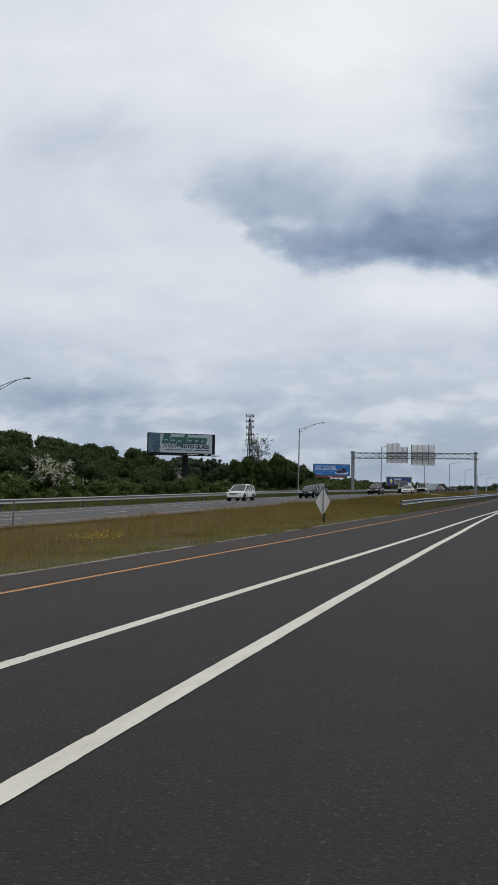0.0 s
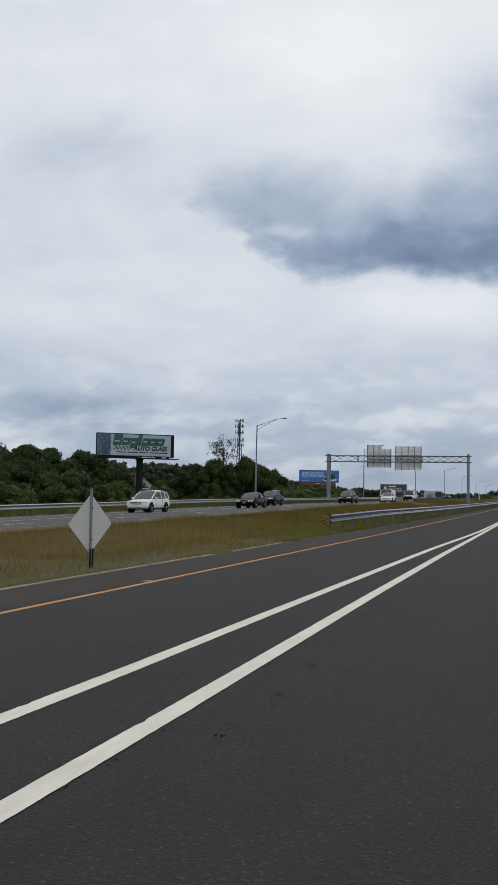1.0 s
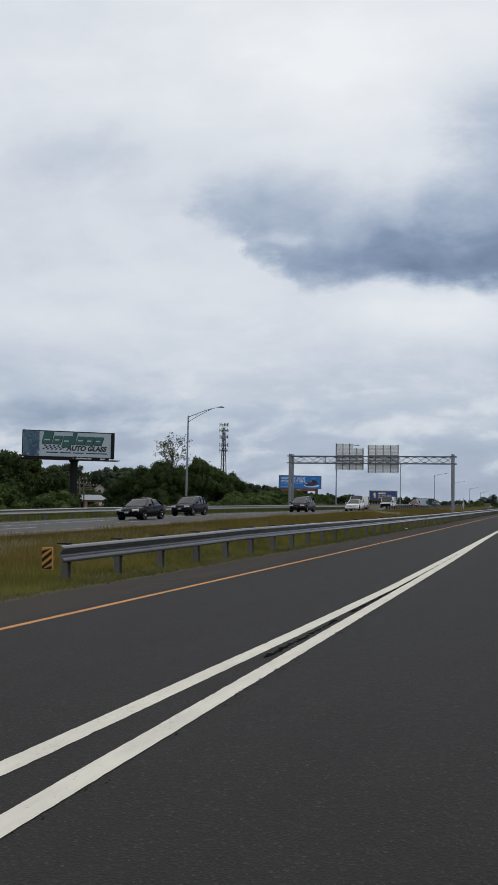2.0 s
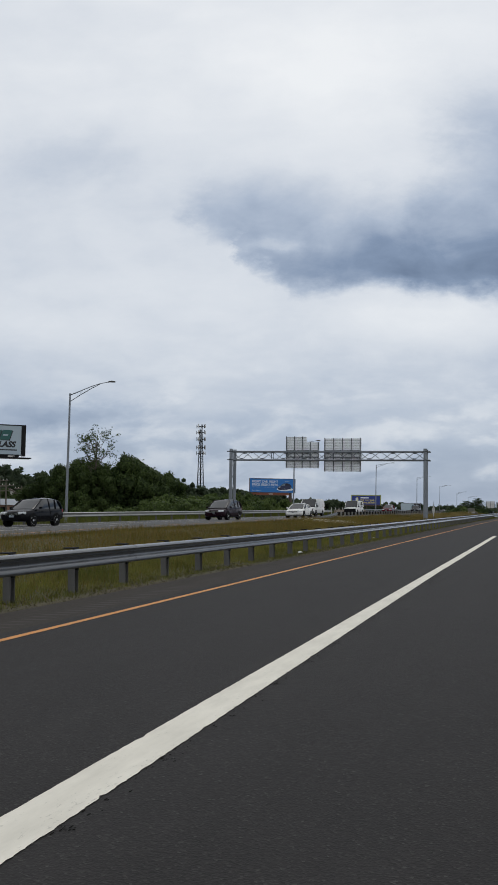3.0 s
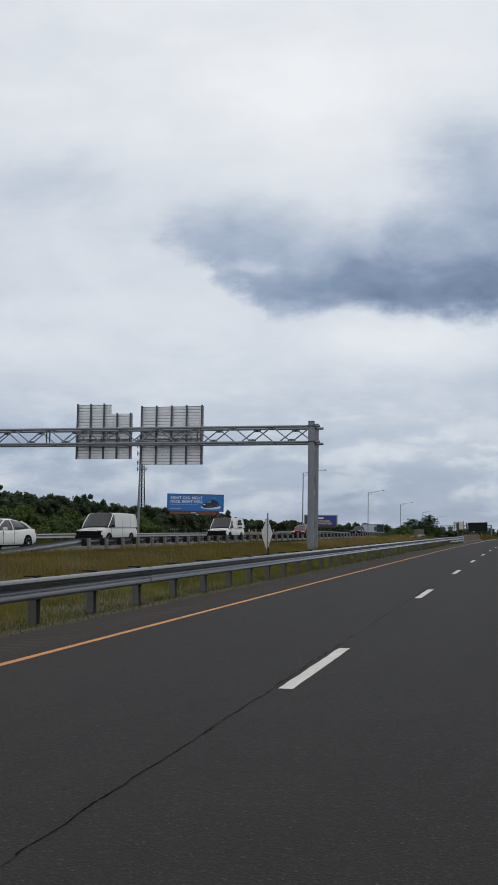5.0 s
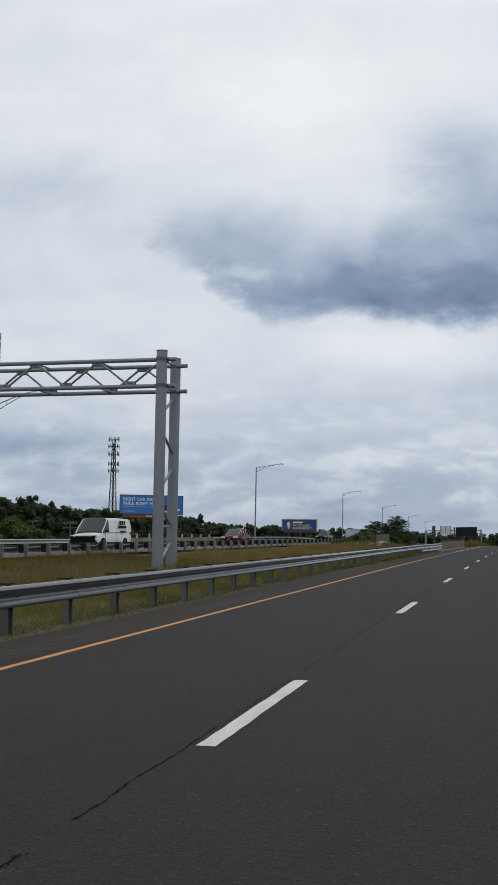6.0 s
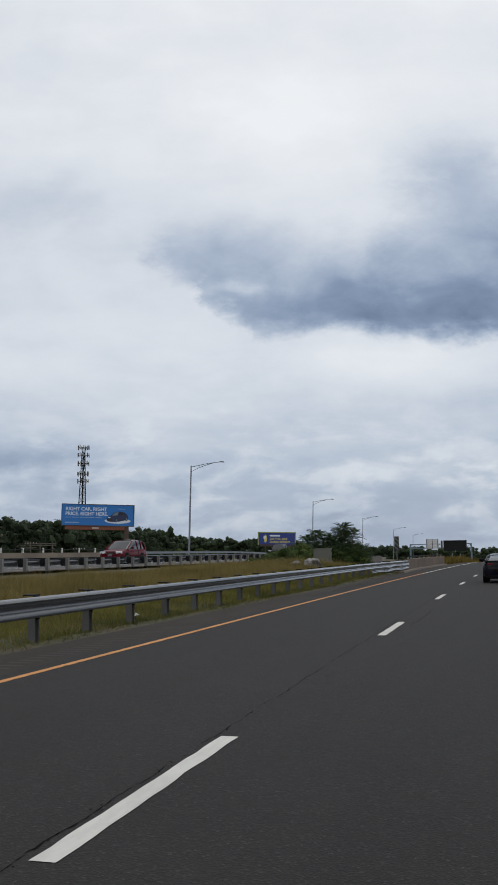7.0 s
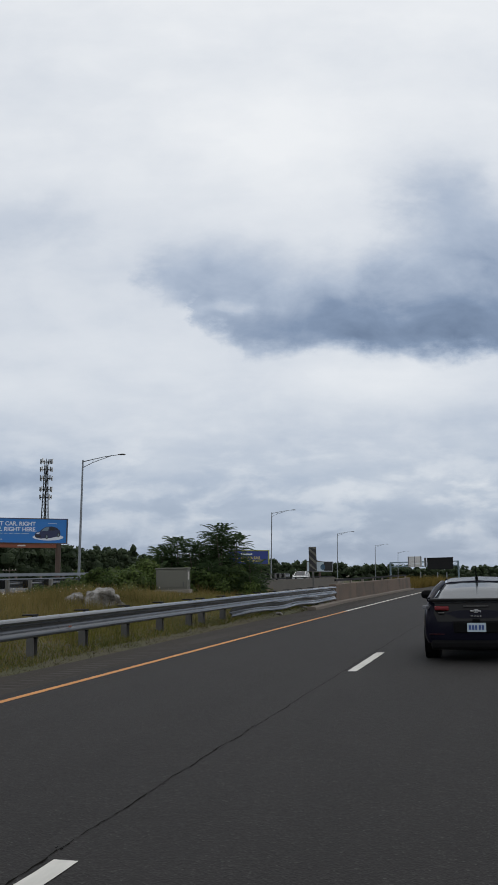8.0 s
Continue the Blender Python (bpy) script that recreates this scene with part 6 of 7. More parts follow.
def build_grass():
    height = lookup(land, -44, -0.5, 4, 334, 0.25, 3.0)
    tufts = lookup(lambda a, b: noise.noise(Vector((a * 0.45, b * 0.3, 1.7))) + 0.6 * noise.noise(Vector((a * 1.6, b * 1.3, 4.1))), -17, -3, 4, 300, 0.3, 0.4)
    y_at = np.arange(0, 340, 2.0)
    e_at = np.array([edge_x(v) for v in y_at])

    def grass_field(name, count, area, seed, tall, material, label, lean=0.35, stout=1.0):
        """Loose blades over a stretch of ground; area(rng, n) gives x, y and a height factor."""
        rng = np.random.default_rng(seed)
        x, y, f = area(rng, count)
        h = tall * f * rng.uniform(0.5, 1.25, len(x)) + 0.02
        a = rng.uniform(0, 2 * np.pi, len(x))
        w = rng.uniform(0.0035, 0.0085, len(x)) * stout
        b = rng.uniform(0, 2 * np.pi, len(x))
        l = h * lean * rng.uniform(0.2, 1.8, len(x))
        base = np.stack([x, y, height(x, y) - 0.02], 1)
        s = np.stack([np.cos(a) * w, np.sin(a) * w, 0 * w], 1)
        tip = base + np.stack([np.cos(b) * l, np.sin(b) * l, h], 1)
        return tagged(new(name, blades_mesh(name, np.stack([base - s, base + s, tip], 1), material)), label, "grass", kind="stuff")

    def median(y0, y1, x_far, short, power=1.25):
        def area(rng, n):
            y = rng.uniform(y0, y1, n)
            e = np.interp(y, y_at, e_at)
            t = rng.uniform(0, 1, n) ** power
            gap = np.where(y < 66, 0.13, 0.40 + 0.25 * np.clip(tufts(e - 0.3, y), -1, 1))
            x = e - gap - t * (e - gap - x_far - 0.02)
            rise = np.clip((e - x - 0.9) / 2.6, 0, 1)
            trodden = np.where((y > 240.5) & (y < 246.5) & (x > -11.5) & (x < -7.5), 0.4, 1.0)
            return x, y, np.clip((short + (1 - short) * rise) * (1 + 0.8 * tufts(x, y)), 0.06, 2) * trodden
        return area

    grass_field("dry_median_grass", 85000, median(10, 78, -16.5, 0.22, 1.05), 14, 0.28, GRASS_DRY, "dry ochre grass of the median before the guardrail")
    grass_field("median_grass", 140000, median(74, 200, -16.5, 0.16, 1.05), 1, 0.30, GRASS, "dry yellow-brown grass of the median")
    grass_field("kerb_side_grass", 26000, median(10, 78, -9.5, 0.5, 1.8), 15, 0.20, GRASS_EDGE, "pale yellow-green grass along the kerb")
    grass_field("median_green_grass", 115000, median(70, 200, -16.5, 0.30, 1.6), 2, 0.22, GRASS_GREEN, "green grass mixed into the median")
    grass_field("median_seed_heads", 9000, median(10, 255, -16.0, 0.1, 1.0), 7, 0.52, GRASS, "thin tall seed stalks above the grass", 0.15, 0.8)
    grass_field("bridge_end_grass", 130000, median(200, 255, -14.5, 0.15), 3, 0.32, GRASS_STRAW, "tall straw-coloured grass near the bridge")
    grass_field("bridge_end_green_grass", 50000, median(200, 255, -14.5, 0.4, 1.7), 4, 0.22, GRASS_GREEN, "green grass near the bridge")

    def edge_strip(rng, n):
        y = rng.uniform(66, 252, n)
        e = np.interp(y, y_at, e_at)
        t = rng.uniform(0, 1, n)
        x = e - 0.28 - t * 2.2
        return x, y, np.clip((0.16 + 1.1 * t ** 1.4) * (1 + 0.9 * tufts(x, y)), 0.05, 2)

    grass_field("edge_grass", 110000, edge_strip, 10, 0.24, GRASS_EDGE, "yellow-green grass under and behind the guardrail", 0.5)

    def thatch(rng, n):
        y = rng.uniform(62, 255, n)
        e = np.interp(y, y_at, e_at)
        return e + 0.06 - rng.uniform(0, 1, n) ** 0.9 * 1.0, y, rng.uniform(0.6, 1.4, n)

    grass_field("verge_thatch", 40000, thatch, 9, 0.045, THATCH, "flattened dead thatch along the edge of the shoulder", 1.2, 1.3)

    def verge(rng, n):
        y = rng.uniform(40, 270, n)
        return FAR_AWAY - 0.7 - rng.uniform(0, 1, n) ** 1.5 * 9, y, rng.uniform(0.6, 1.4, n)

    grass_field("far_verge_grass", 30000, verge, 5, 0.6, GRASS_GREEN, "rough green verge behind the far guardrail", stout=2.5)

    def beyond(rng, n):
        y = rng.uniform(284, 330, n)
        e = np.interp(y, y_at, e_at)
        return e - 0.2 - rng.uniform(0, 1, n) * np.where(y > 304, 6, 0.7), y, rng.uniform(0.7, 1.5, n)

    grass_field("beyond_bridge_grass", 16000, beyond, 6, 0.6, GRASS, "straw-coloured grass beyond the bridge wall", stout=2.0)
    # weed flowers
    r = np.random.default_rng(12)
    for name, cx, cy, sx, sy, n, mat, lab in (("white_weed_flowers", -13.4, 150.2, 1.0, 0.8, 560, FLOWER, "patch of small white weed flowers"), ("yellow_weed_flowers", -9.6, 32.0, 0.5, 0.9, 150, FLOWER_Y, "patch of small yellow weed flowers"),
                                              ("white_weed_flowers", -12.0, 241, 1.6, 3.0, 200, FLOWER, "scattered pale weed flowers")):
        x, y = r.normal(cx, sx, n), r.normal(cy, sy, n)
        z = np.array([land(a, b) for a, b in zip(x, y)]) + r.uniform(0.15, 0.36, n)
        p = np.stack([x, y, z], 1)
        tagged(new(name, quads_mesh(name, leaves(p, np.tile(np.array([0, -0.5, 0.6]), (n, 1)), 0.05, r), mat)), lab, "flowers", kind="stuff")


# ---- far buildings and poles ----
def build_far_things():
    p = thing("delineator_post", "thin dark leaning marker post at the edge of the median", "marker post", (-16.4, 37.9, far_z(37.9)))
    part("pole", Shape().tube([(0, 0, -0.3), (0.08, 0, 1.05)], 0.028, 6), POST_STEEL, p)
    for x, y, w, d, h, mat, lab in ((-104, 268, 12, 8, 3.4, BUILDING, "low pale industrial building with a flat roof"),
                                    (-103, 368, 8, 5, 3.4, BUILDING, "pale substation building among poles"), (-125, 455, 16, 9, 4.2, BRICKISH, "reddish low building under the trees")):
        zb = land(x, y)
        b = thing("building", lab, "building", (x, y, zb), 8)
        part("wall", Shape().box(-w / 2, w / 2, -d / 2, d / 2, -0.5, h, cut=0.03), mat, b)
        part("roof", Shape().box(-w / 2 - 0.25, w / 2 + 0.25, -d / 2 - 0.25, d / 2 + 0.25, h, h + 0.35, cut=0.03), BUILDING, b)
        part("roof_unit", Shape().box(-w / 4, -w / 4 + 1.6, -0.8, 0.8, h + 0.35, h + 1.3, cut=0.03), GALV, b)
        for k in range(4):
            u = -w / 2 + w * (k + 0.5) / 4
            win = part("window", Shape().box(u - 0.6, u + 0.6, -d / 2 - 0.05, -d / 2 - 0.01, 1.0, 2.2), TRIM, b)
            part("pane", Shape().box(u - 0.52, u + 0.52, -d / 2 - 0.062, -d / 2 - 0.052, 1.08, 2.12), GLASS, win)
            part("side_window", Shape().box(w / 2 + 0.01, w / 2 + 0.05, -d / 2 + d * (k + 0.2) / 4, -d / 2 + d * (k + 0.7) / 4, 1.0, 2.2), GLASS, b)
    # a long workshop and houses in the gap beside the thicket
    x, y = -87.5, 219.5
    shop = thing("workshop", "long low brick workshop with a dull metal roof", "building", (x, y, land(x, y)), 81)
    part("wall", Shape().box(-7.5, 7.5, -2.5, 2.5, -0.5, 2.7, cut=0.03), BRICKISH, shop)
    part("roof", Shape().add([(-7.9, -3.0, 2.62), (7.9, -3.0, 2.62), (7.9, 0, 3.75), (-7.9, 0, 3.75), (-7.9, 3.0, 2.62), (7.9, 3.0, 2.62)],
                             [(0, 1, 2, 3), (3, 2, 5, 4), (0, 3, 4), (1, 5, 2), (0, 4, 5, 1)]), GALV_PALE, shop, "dull sheet-metal roof")
    # flat black panels on the closed wall paint the bays' shaded insides
    for u in (-5.2, -1.8, 1.6):
        part("loading_door", Shape().box(u - 1.2, u + 1.2, -2.56, -2.505, -0.1, 2.3), TRIM, shop, "flat black panel standing in for a loading bay's shaded inside")
    part("window", Shape().box(4.2, 6.4, -2.55, -2.505, 1.0, 2.2), SIGN_PALE, shop, "pale window panel")
    for x, y, w, eave, ridge, label in ((-102, 246.2, 4.6, 5.2, 6.7, "pale clapboard house on the wooded rise"), (-103, 252.0, 3.4, 4.6, 6.2, "small white gabled house among trees"), (-101, 255.4, 4.2, 5.4, 7.2, "tall white gabled house on the wooded rise")):
        zb = land(x, y)
        h = thing("house", label, "house", (x, y, zb), 28, "houses under the trees")
        w2, e, g = w / 2, eave - zb, ridge - zb
        body = Shape().box(-w2, w2, -3, 3, -0.5, e)
        body.add([(-w2, -3, e), (w2, -3, e), (0, -3, g - 0.05), (-w2, 3, e), (w2, 3, e), (0, 3, g - 0.05)], [(0, 1, 2), (4, 3, 5)])
        part("wall", body, BUILDING, h)
        for sgn in (-1, 1):
            o = sgn * (w2 + 0.3)
            part("roof", Shape().add([(0, -3.3, g), (0, 3.3, g), (o, 3.3, e - 0.2), (o, -3.3, e - 0.2), (0, -3.3, g + 0.14), (0, 3.3, g + 0.14), (o, 3.3, e - 0.06), (o, -3.3, e - 0.06)],
                                     [(3, 2, 1, 0), (4, 5, 6, 7), (0, 4, 7, 3), (1, 2, 6, 5), (3, 7, 6, 2)]), BROWN, h)
        for u, z in ((-w / 4, 3.0), (w / 4, 3.0), (-w / 4, 1.0), (w / 4, 1.0), (0.0, e - 0.6)):
            part("window", Shape().box(u - 0.35, u + 0.35, -3.05, -3.005, z, z + 1.1), GLASS, h)
    rack = thing("substation_rack", "dark steel switch rack among the trees", "substation rack", (-110, 392, land(-110, 392)), 35)
    for u in (-4.5, -1.5, 1.5, 4.5):
        part("post", Shape().tube([(u, 0, -0.4), (u, 0, 8.2)], 0.14, 8), WOOD_POLE, rack)
    for z in (5.2, 7.6, 8.0):
        part("beam", Shape().box(-5.4, 5.4, -0.1, 0.1, z, z + 0.2), WOOD_POLE, rack)
    for x, y, h in ((-84, 214.5, 7.0), (-85, 218.0, 6.4), (-93, 236.0, 7.0), (-108, 358, 9.0), (-100, 372, 7.5), (-92, 380, 6.5), (-96, 420, 8.0), (-84, 330, 6.5), (-70, 440, 6.0)):
        zb = land(x, y)
        p = thing("utility_pole", "weathered wooden utility pole with cross-arms", "utility pole", (x, y, zb), 15, "utility poles")
        part("pole", Shape().tube([(0, 0, -0.5), (0, 0, h)], [0.17, 0.11], 8), WOOD_POLE, p)
        for dz in (0.5, 1.4):
            part("cross_arm", Shape().box(-1.4, 1.4, -0.07, 0.07, h - dz - 0.07, h - dz + 0.07), WOOD_POLE, p)
        for u in (-1.25, -0.6, 0.6, 1.25):
            part("insulator", Shape().tube([(u, 0, h - 0.43), (u, 0, h - 0.2)], 0.06, 6), SIGN_PALE, p)


# ---- vehicles ----
LENS_DULL = plain("dull_red_reflector", (0.07, 0.012, 0.014), 0.4, spec=0.2)


def paint(name, colour, rough=0.08, metal=0.0):
    return surface(name, colour, rough, metal, vary=0.10, size=1.2, fine=30, bump=0.0, spec=0.07)


def ring_of(y, hw, zb, zt, belt=0.0):
    """A rounded cross-section of a car body."""
    h = zt - zb
    half = [(0.0, zb), (hw * 0.80, zb), (hw * 0.93, zb + 0.05), (hw * 0.985, zb + 0.20 * h), (hw, zb + 0.45 * h), (hw * 0.985, zb + 0.68 * h), (hw * 0.955, zb + 0.84 * h), (hw * 0.90, zt - 0.05 * h), (hw * 0.80, zt - 0.01), (hw * 0.4, zt + 0.012)]
    right = [(x, y, z) for x, z in half]
    left = [(-x, y, z) for x, z in half[1:]][::-1]
    return right + [(0, y, zt + 0.016)] + left


def wheel(parent, x, y, r, wide, out):
    w = part("wheel", Shape().tube([(x - wide / 2, y, r), (x - wide / 2 + 0.03, y, r), (x + wide / 2 - 0.03, y, r), (x + wide / 2, y, r)], [r * 0.93, r, r, r * 0.93], 22), RUBBER, parent, "black tyre on a metal rim", True)
    e = x + out * (wide / 2 + 0.002)
    part("rim", Shape().tube([(e, y, r), (e + out * 0.012, y, r)], [r * 0.70, r * 0.66], 18), TRIM, w)
    for k in range(5):
        a = 2 * math.pi * k / 5 + 0.3
        s = Shape().box(-0.004, 0.014, -0.075, 0.075, 0.03, r * 0.68)
        s.moved(Matrix.Translation((e + out * 0.006, y, r)) @ Matrix.Rotation(a, 4, "X"))
        part("spoke", s, RIM, w)
    part("hub", Shape().tube([(e, y, r), (e + out * 0.02, y, r)], 0.07, 10), RIM, w)


STYLES = {
    # length, half width, body stations (y, half width, low, top), cabin (y, belt half width, roof half width, belt, roof), wheels (front, rear, radius)
    "sedan": (4.8, 0.91, [(-2.4, 0.70, 0.42, 0.86), (-2.3, 0.82, 0.30, 1.00), (-1.9, 0.89, 0.22, 1.04), (-0.6, 0.91, 0.19, 0.98), (0.7, 0.91, 0.19, 0.96), (1.3, 0.90, 0.20, 0.90), (2.05, 0.86, 0.22, 0.78), (2.3, 0.76, 0.28, 0.68), (2.4, 0.62, 0.34, 0.58)],
              [(-1.95, 0.72, 0.62, 1.02, 1.05), (-1.2, 0.79, 0.60, 0.99, 1.36), (-0.4, 0.82, 0.61, 0.97, 1.46), (0.25, 0.82, 0.60, 0.96, 1.43), (1.25, 0.76, 0.66, 0.90, 0.94)], (1.45, -1.38, 0.33)),
    "suv": (4.6, 0.92, [(-2.3, 0.78, 0.50, 1.00), (-2.22, 0.87, 0.38, 1.10), (-1.7, 0.91, 0.28, 1.10), (-0.4, 0.92, 0.26, 1.06), (0.8, 0.92, 0.26, 1.05), (1.2, 0.91, 0.27, 1.02), (1.95, 0.87, 0.30, 0.92), (2.2, 0.78, 0.36, 0.82), (2.3, 0.66, 0.42, 0.70)],
            [(-2.2, 0.80, 0.70, 1.08, 1.14), (-1.85, 0.81, 0.68, 1.07, 1.60), (-1.0, 0.84, 0.69, 1.05, 1.69), (0.05, 0.84, 0.68, 1.05, 1.66), (1.15, 0.78, 0.68, 1.01, 1.05)], (1.38, -1.35, 0.36)),
    "minivan": (5.1, 0.98, [(-2.55, 0.84, 0.48, 1.00), (-2.45, 0.93, 0.34, 1.10), (-1.8, 0.97, 0.24, 1.12), (-0.3, 0.98, 0.22, 1.10), (1.0, 0.98, 0.22, 1.06), (1.5, 0.96, 0.24, 1.00), (2.2, 0.90, 0.26, 0.88), (2.45, 0.80, 0.32, 0.76), (2.55, 0.66, 0.38, 0.64)],
                [(-2.45, 0.86, 0.74, 1.10, 1.18), (-2.15, 0.87, 0.72, 1.10, 1.66), (-1.0, 0.90, 0.74, 1.09, 1.75), (0.3, 0.90, 0.73, 1.06, 1.72), (1.6, 0.84, 0.72, 0.99, 1.04)], (1.5, -1.5, 0.35)),
    "van": (5.6, 1.0, [(-2.8, 0.95, 0.45, 1.20), (-2.75, 1.0, 0.36, 1.25), (-1.5, 1.0, 0.32, 1.25), (0.6, 1.0, 0.32, 1.25), (1.3, 1.0, 0.32, 1.22), (1.6, 0.98, 0.32, 1.18), (2.45, 0.94, 0.34, 1.05), (2.7, 0.88, 0.36, 0.98), (2.8, 0.80, 0.42, 0.86)],
            [(-2.75, 0.97, 0.86, 1.22, 2.02), (-2.6, 0.98, 0.88, 1.22, 2.09), (-1.0, 0.98, 0.89, 1.22, 2.12), (0.9, 0.98, 0.88, 1.22, 2.10), (1.85, 0.92, 0.82, 1.15, 1.22)], (1.75, -1.75, 0.37)),
    "pickup": (5.6, 0.98, [(-2.8, 0.90, 0.55, 1.12), (-2.75, 0.96, 0.46, 1.18), (-1.4, 0.98, 0.40, 1.18), (-0.6, 0.98, 0.38, 1.18), (0.9, 0.98, 0.38, 1.16), (1.3, 0.97, 0.38, 1.15), (2.4, 0.95, 0.40, 1.08), (2.7, 0.90, 0.44, 1.00), (2.8, 0.78, 0.50, 0.88)],
               [(-1.35, 0.86, 0.74, 1.16, 1.30), (-1.15, 0.87, 0.74, 1.16, 1.82), (-0.5, 0.88, 0.75, 1.16, 1.90), (0.35, 0.88, 0.74, 1.15, 1.86), (1.15, 0.84, 0.74, 1.13, 1.18)], (1.75, -1.75, 0.41)),
}


def cabin_ring(y, bw, rw, zb, zr):
    h = zr - zb
    half = [(0, zb - 0.04), (bw, zb - 0.04), (bw, zb), (bw + (rw - bw) * 0.45, zb + 0.45 * h), (bw + (rw - bw) * 0.85, zb + 0.82 * h), (rw * 0.95, zb + 0.93 * h), (rw * 0.80, zr - 0.01), (rw * 0.4, zr + 0.008)]
    right = [(x, y, z) for x, z in half]
    return right + [(0, y, zr + 0.012)] + [(-x, y, z) for x, z in half[1:]][::-1]


def fine_rings(stations, make, steps=4):
    """Rings smoothly between stations."""
    ys = [s[0] for s in stations]
    out = []
    for i in range(len(stations) - 1):
        for k in range(steps):
            f = k / steps
            out.append(make(*[a + (b - a) * f for a, b in zip(stations[i], stations[i + 1])]))
    out.append(make(*stations[-1]))
    return out


def make_car(style, coat, label, name=None, category="car", cargo=False):
    """A vehicle at the origin whose front looks along +y."""
    length, hw, body, cabin, (fy, ry, r) = STYLES[style]
    c = thing(name or {"sedan": "sedan_car", "suv": "suv_car", "minivan": "minivan", "van": "cargo_van", "pickup": "pickup_truck"}[style], label, category, group="oncoming traffic")
    part("body", Shape().loft(fine_rings(body, ring_of)), coat, c, smooth=True)
    # glass house, and the roof and pillars over it
    part("glazing", Shape().loft(fine_rings(cabin, cabin_ring)), GLASS, c, "dark tinted windows", True)
    inner = cabin[1:-1]
    ring = fine_rings(inner, lambda y, bw, rw, zb, zr: [(-rw * 0.98, y, zr - 0.10), (-rw * 0.97, y, zr - 0.04), (-rw * 0.8, y, zr + 0.006), (0, y, zr + 0.028), (rw * 0.8, y, zr + 0.006), (rw * 0.97, y, zr - 0.04), (rw * 0.98, y, zr - 0.10), (0, y, zr - 0.08)])
    part("roof", Shape().loft(ring), coat, c, smooth=True)

    def pillar(i, j, f0, f1, wide):
        for sgn in (1, -1):
            a, b = cabin[i], cabin[j]
            y0, bw0, zb0 = a[0] + (b[0] - a[0]) * f0, a[1] + (b[1] - a[1]) * f0, a[3] + (b[3] - a[3]) * f0
            y1, rw1, zr1 = a[0] + (b[0] - a[0]) * f1, a[2] + (b[2] - a[2]) * f1, a[4] + (b[4] - a[4]) * f1
            pts = [(sgn * (bw0 + 0.012), y0, zb0 - 0.02), (sgn * ((bw0 * 0.5 + rw1 * 0.5) + 0.022), (y0 + y1) / 2, (zb0 + zr1) / 2), (sgn * (rw1 * 0.97 + 0.01), y1, zr1 - 0.05)]
            part("pillar", Shape().tube(pts, wide, 6), coat, c, smooth=True)

    last = len(cabin) - 1
    pillar(last, last - 1, 0.0, 1.0, 0.035)
    pillar(2, 3, 0.35, 0.35, 0.035)
    pillar(0, 1, 0.15, 1.0, 0.06)
    if style in ("suv", "minivan", "van"):
        pillar(1, 2, 0.6, 0.5, 0.05)
    if cargo:
        # solid sides behind the front doors
        for sgn in (1, -1):
            s = Shape()
            rings = []
            for y, bw, rw, zb, zr in fine_rings([(a, b, d, e, f) for a, b, d, e, f in cabin[:4]], lambda *q: q):
                y = min(y, 0.82)
                rings.append([(sgn * (bw + 0.012), y, zb - 0.05), (sgn * (bw + (rw - bw) * 0.45 + 0.014), y, zb + 0.45 * (zr - zb)), (sgn * (bw + (rw - bw) * 0.85 + 0.014), y, zb + 0.82 * (zr - zb)), (sgn * rw * 0.96, y, zr - 0.02), (sgn * rw * 0.7, y, zr - 0.03), (sgn * bw * 0.8, y, zb)])
            part("side_panel", s.loft(rings), coat, c, smooth=True)
    if style == "van":
        part("front_bumper", Shape().box(-0.92, 0.92, 2.55, 2.86, 0.36, 0.66, cut=0.06), TRIM, c, "black front bumper")
        part("grille_surround", Shape().box(-0.86, 0.86, 2.5, 2.815, 0.62, 0.93, cut=0.04), TRIM, c, "wide black grille surround")
    if style == "pickup":
        part("bed_floor", Shape().box(-0.8, 0.8, -2.7, -1.45, 1.17, 1.2), TRIM, c)
    for y in (fy, ry):
        for sgn in (1, -1):
            x = sgn * (hw - 0.11)
            arch = Shape().tube([(sgn * (hw - 0.25), y, r + 0.02), (sgn * (hw + 0.004), y, r + 0.02)], r * 1.14, 20)
            part("wheel_arch", arch, TRIM, c)
            wheel(c, x, y, r, 0.22, sgn)
    front = body[-2][0]
    zt, wt_, zb_ = body[-3][3], body[-2][1], body[-2][2]
    part("grille", Shape().box(-wt_ * 0.55, wt_ * 0.55, front - 0.03, front + 0.09, zb_ + 0.26, zt - 0.12, cut=0.02), TRIM, c)
    for k in range(3):
        z = zb_ + 0.30 + (zt - 0.16 - zb_ - 0.30) * k / 2
        part("grille_bar", Shape().box(-wt_ * 0.52, wt_ * 0.52, front + 0.07, front + 0.10, z - 0.010, z + 0.010), CHROME if style != "van" else TRIM, c)
    part("bonnet_seam", Shape().box(-wt_ * 0.7, wt_ * 0.7, front - 0.02, front + 0.02, zt - 0.052, zt - 0.040), TRIM, c)
    for sgn in (1, -1):
        part("fog_lamp", Shape().tube([(sgn * wt_ * 0.82, front - 0.02, zb_ + 0.12), (sgn * wt_ * 0.82, front + 0.055, zb_ + 0.12)], 0.055, 10), LENS_CLEAR, c)
        for k in (-0.02, 1.02):
            y = cabin[2][0] + (cabin[3][0] - cabin[2][0]) * (0.35 if k < 0 else 1.0) + (0.0 if k < 0 else 0.55)
            part("door_gap", Shape().box(sgn * (hw - 0.004) - 0.006, sgn * (hw - 0.004) + 0.006, y - 0.007, y + 0.007, body[3][2] + 0.12, body[3][3] - 0.06), TRIM, c)
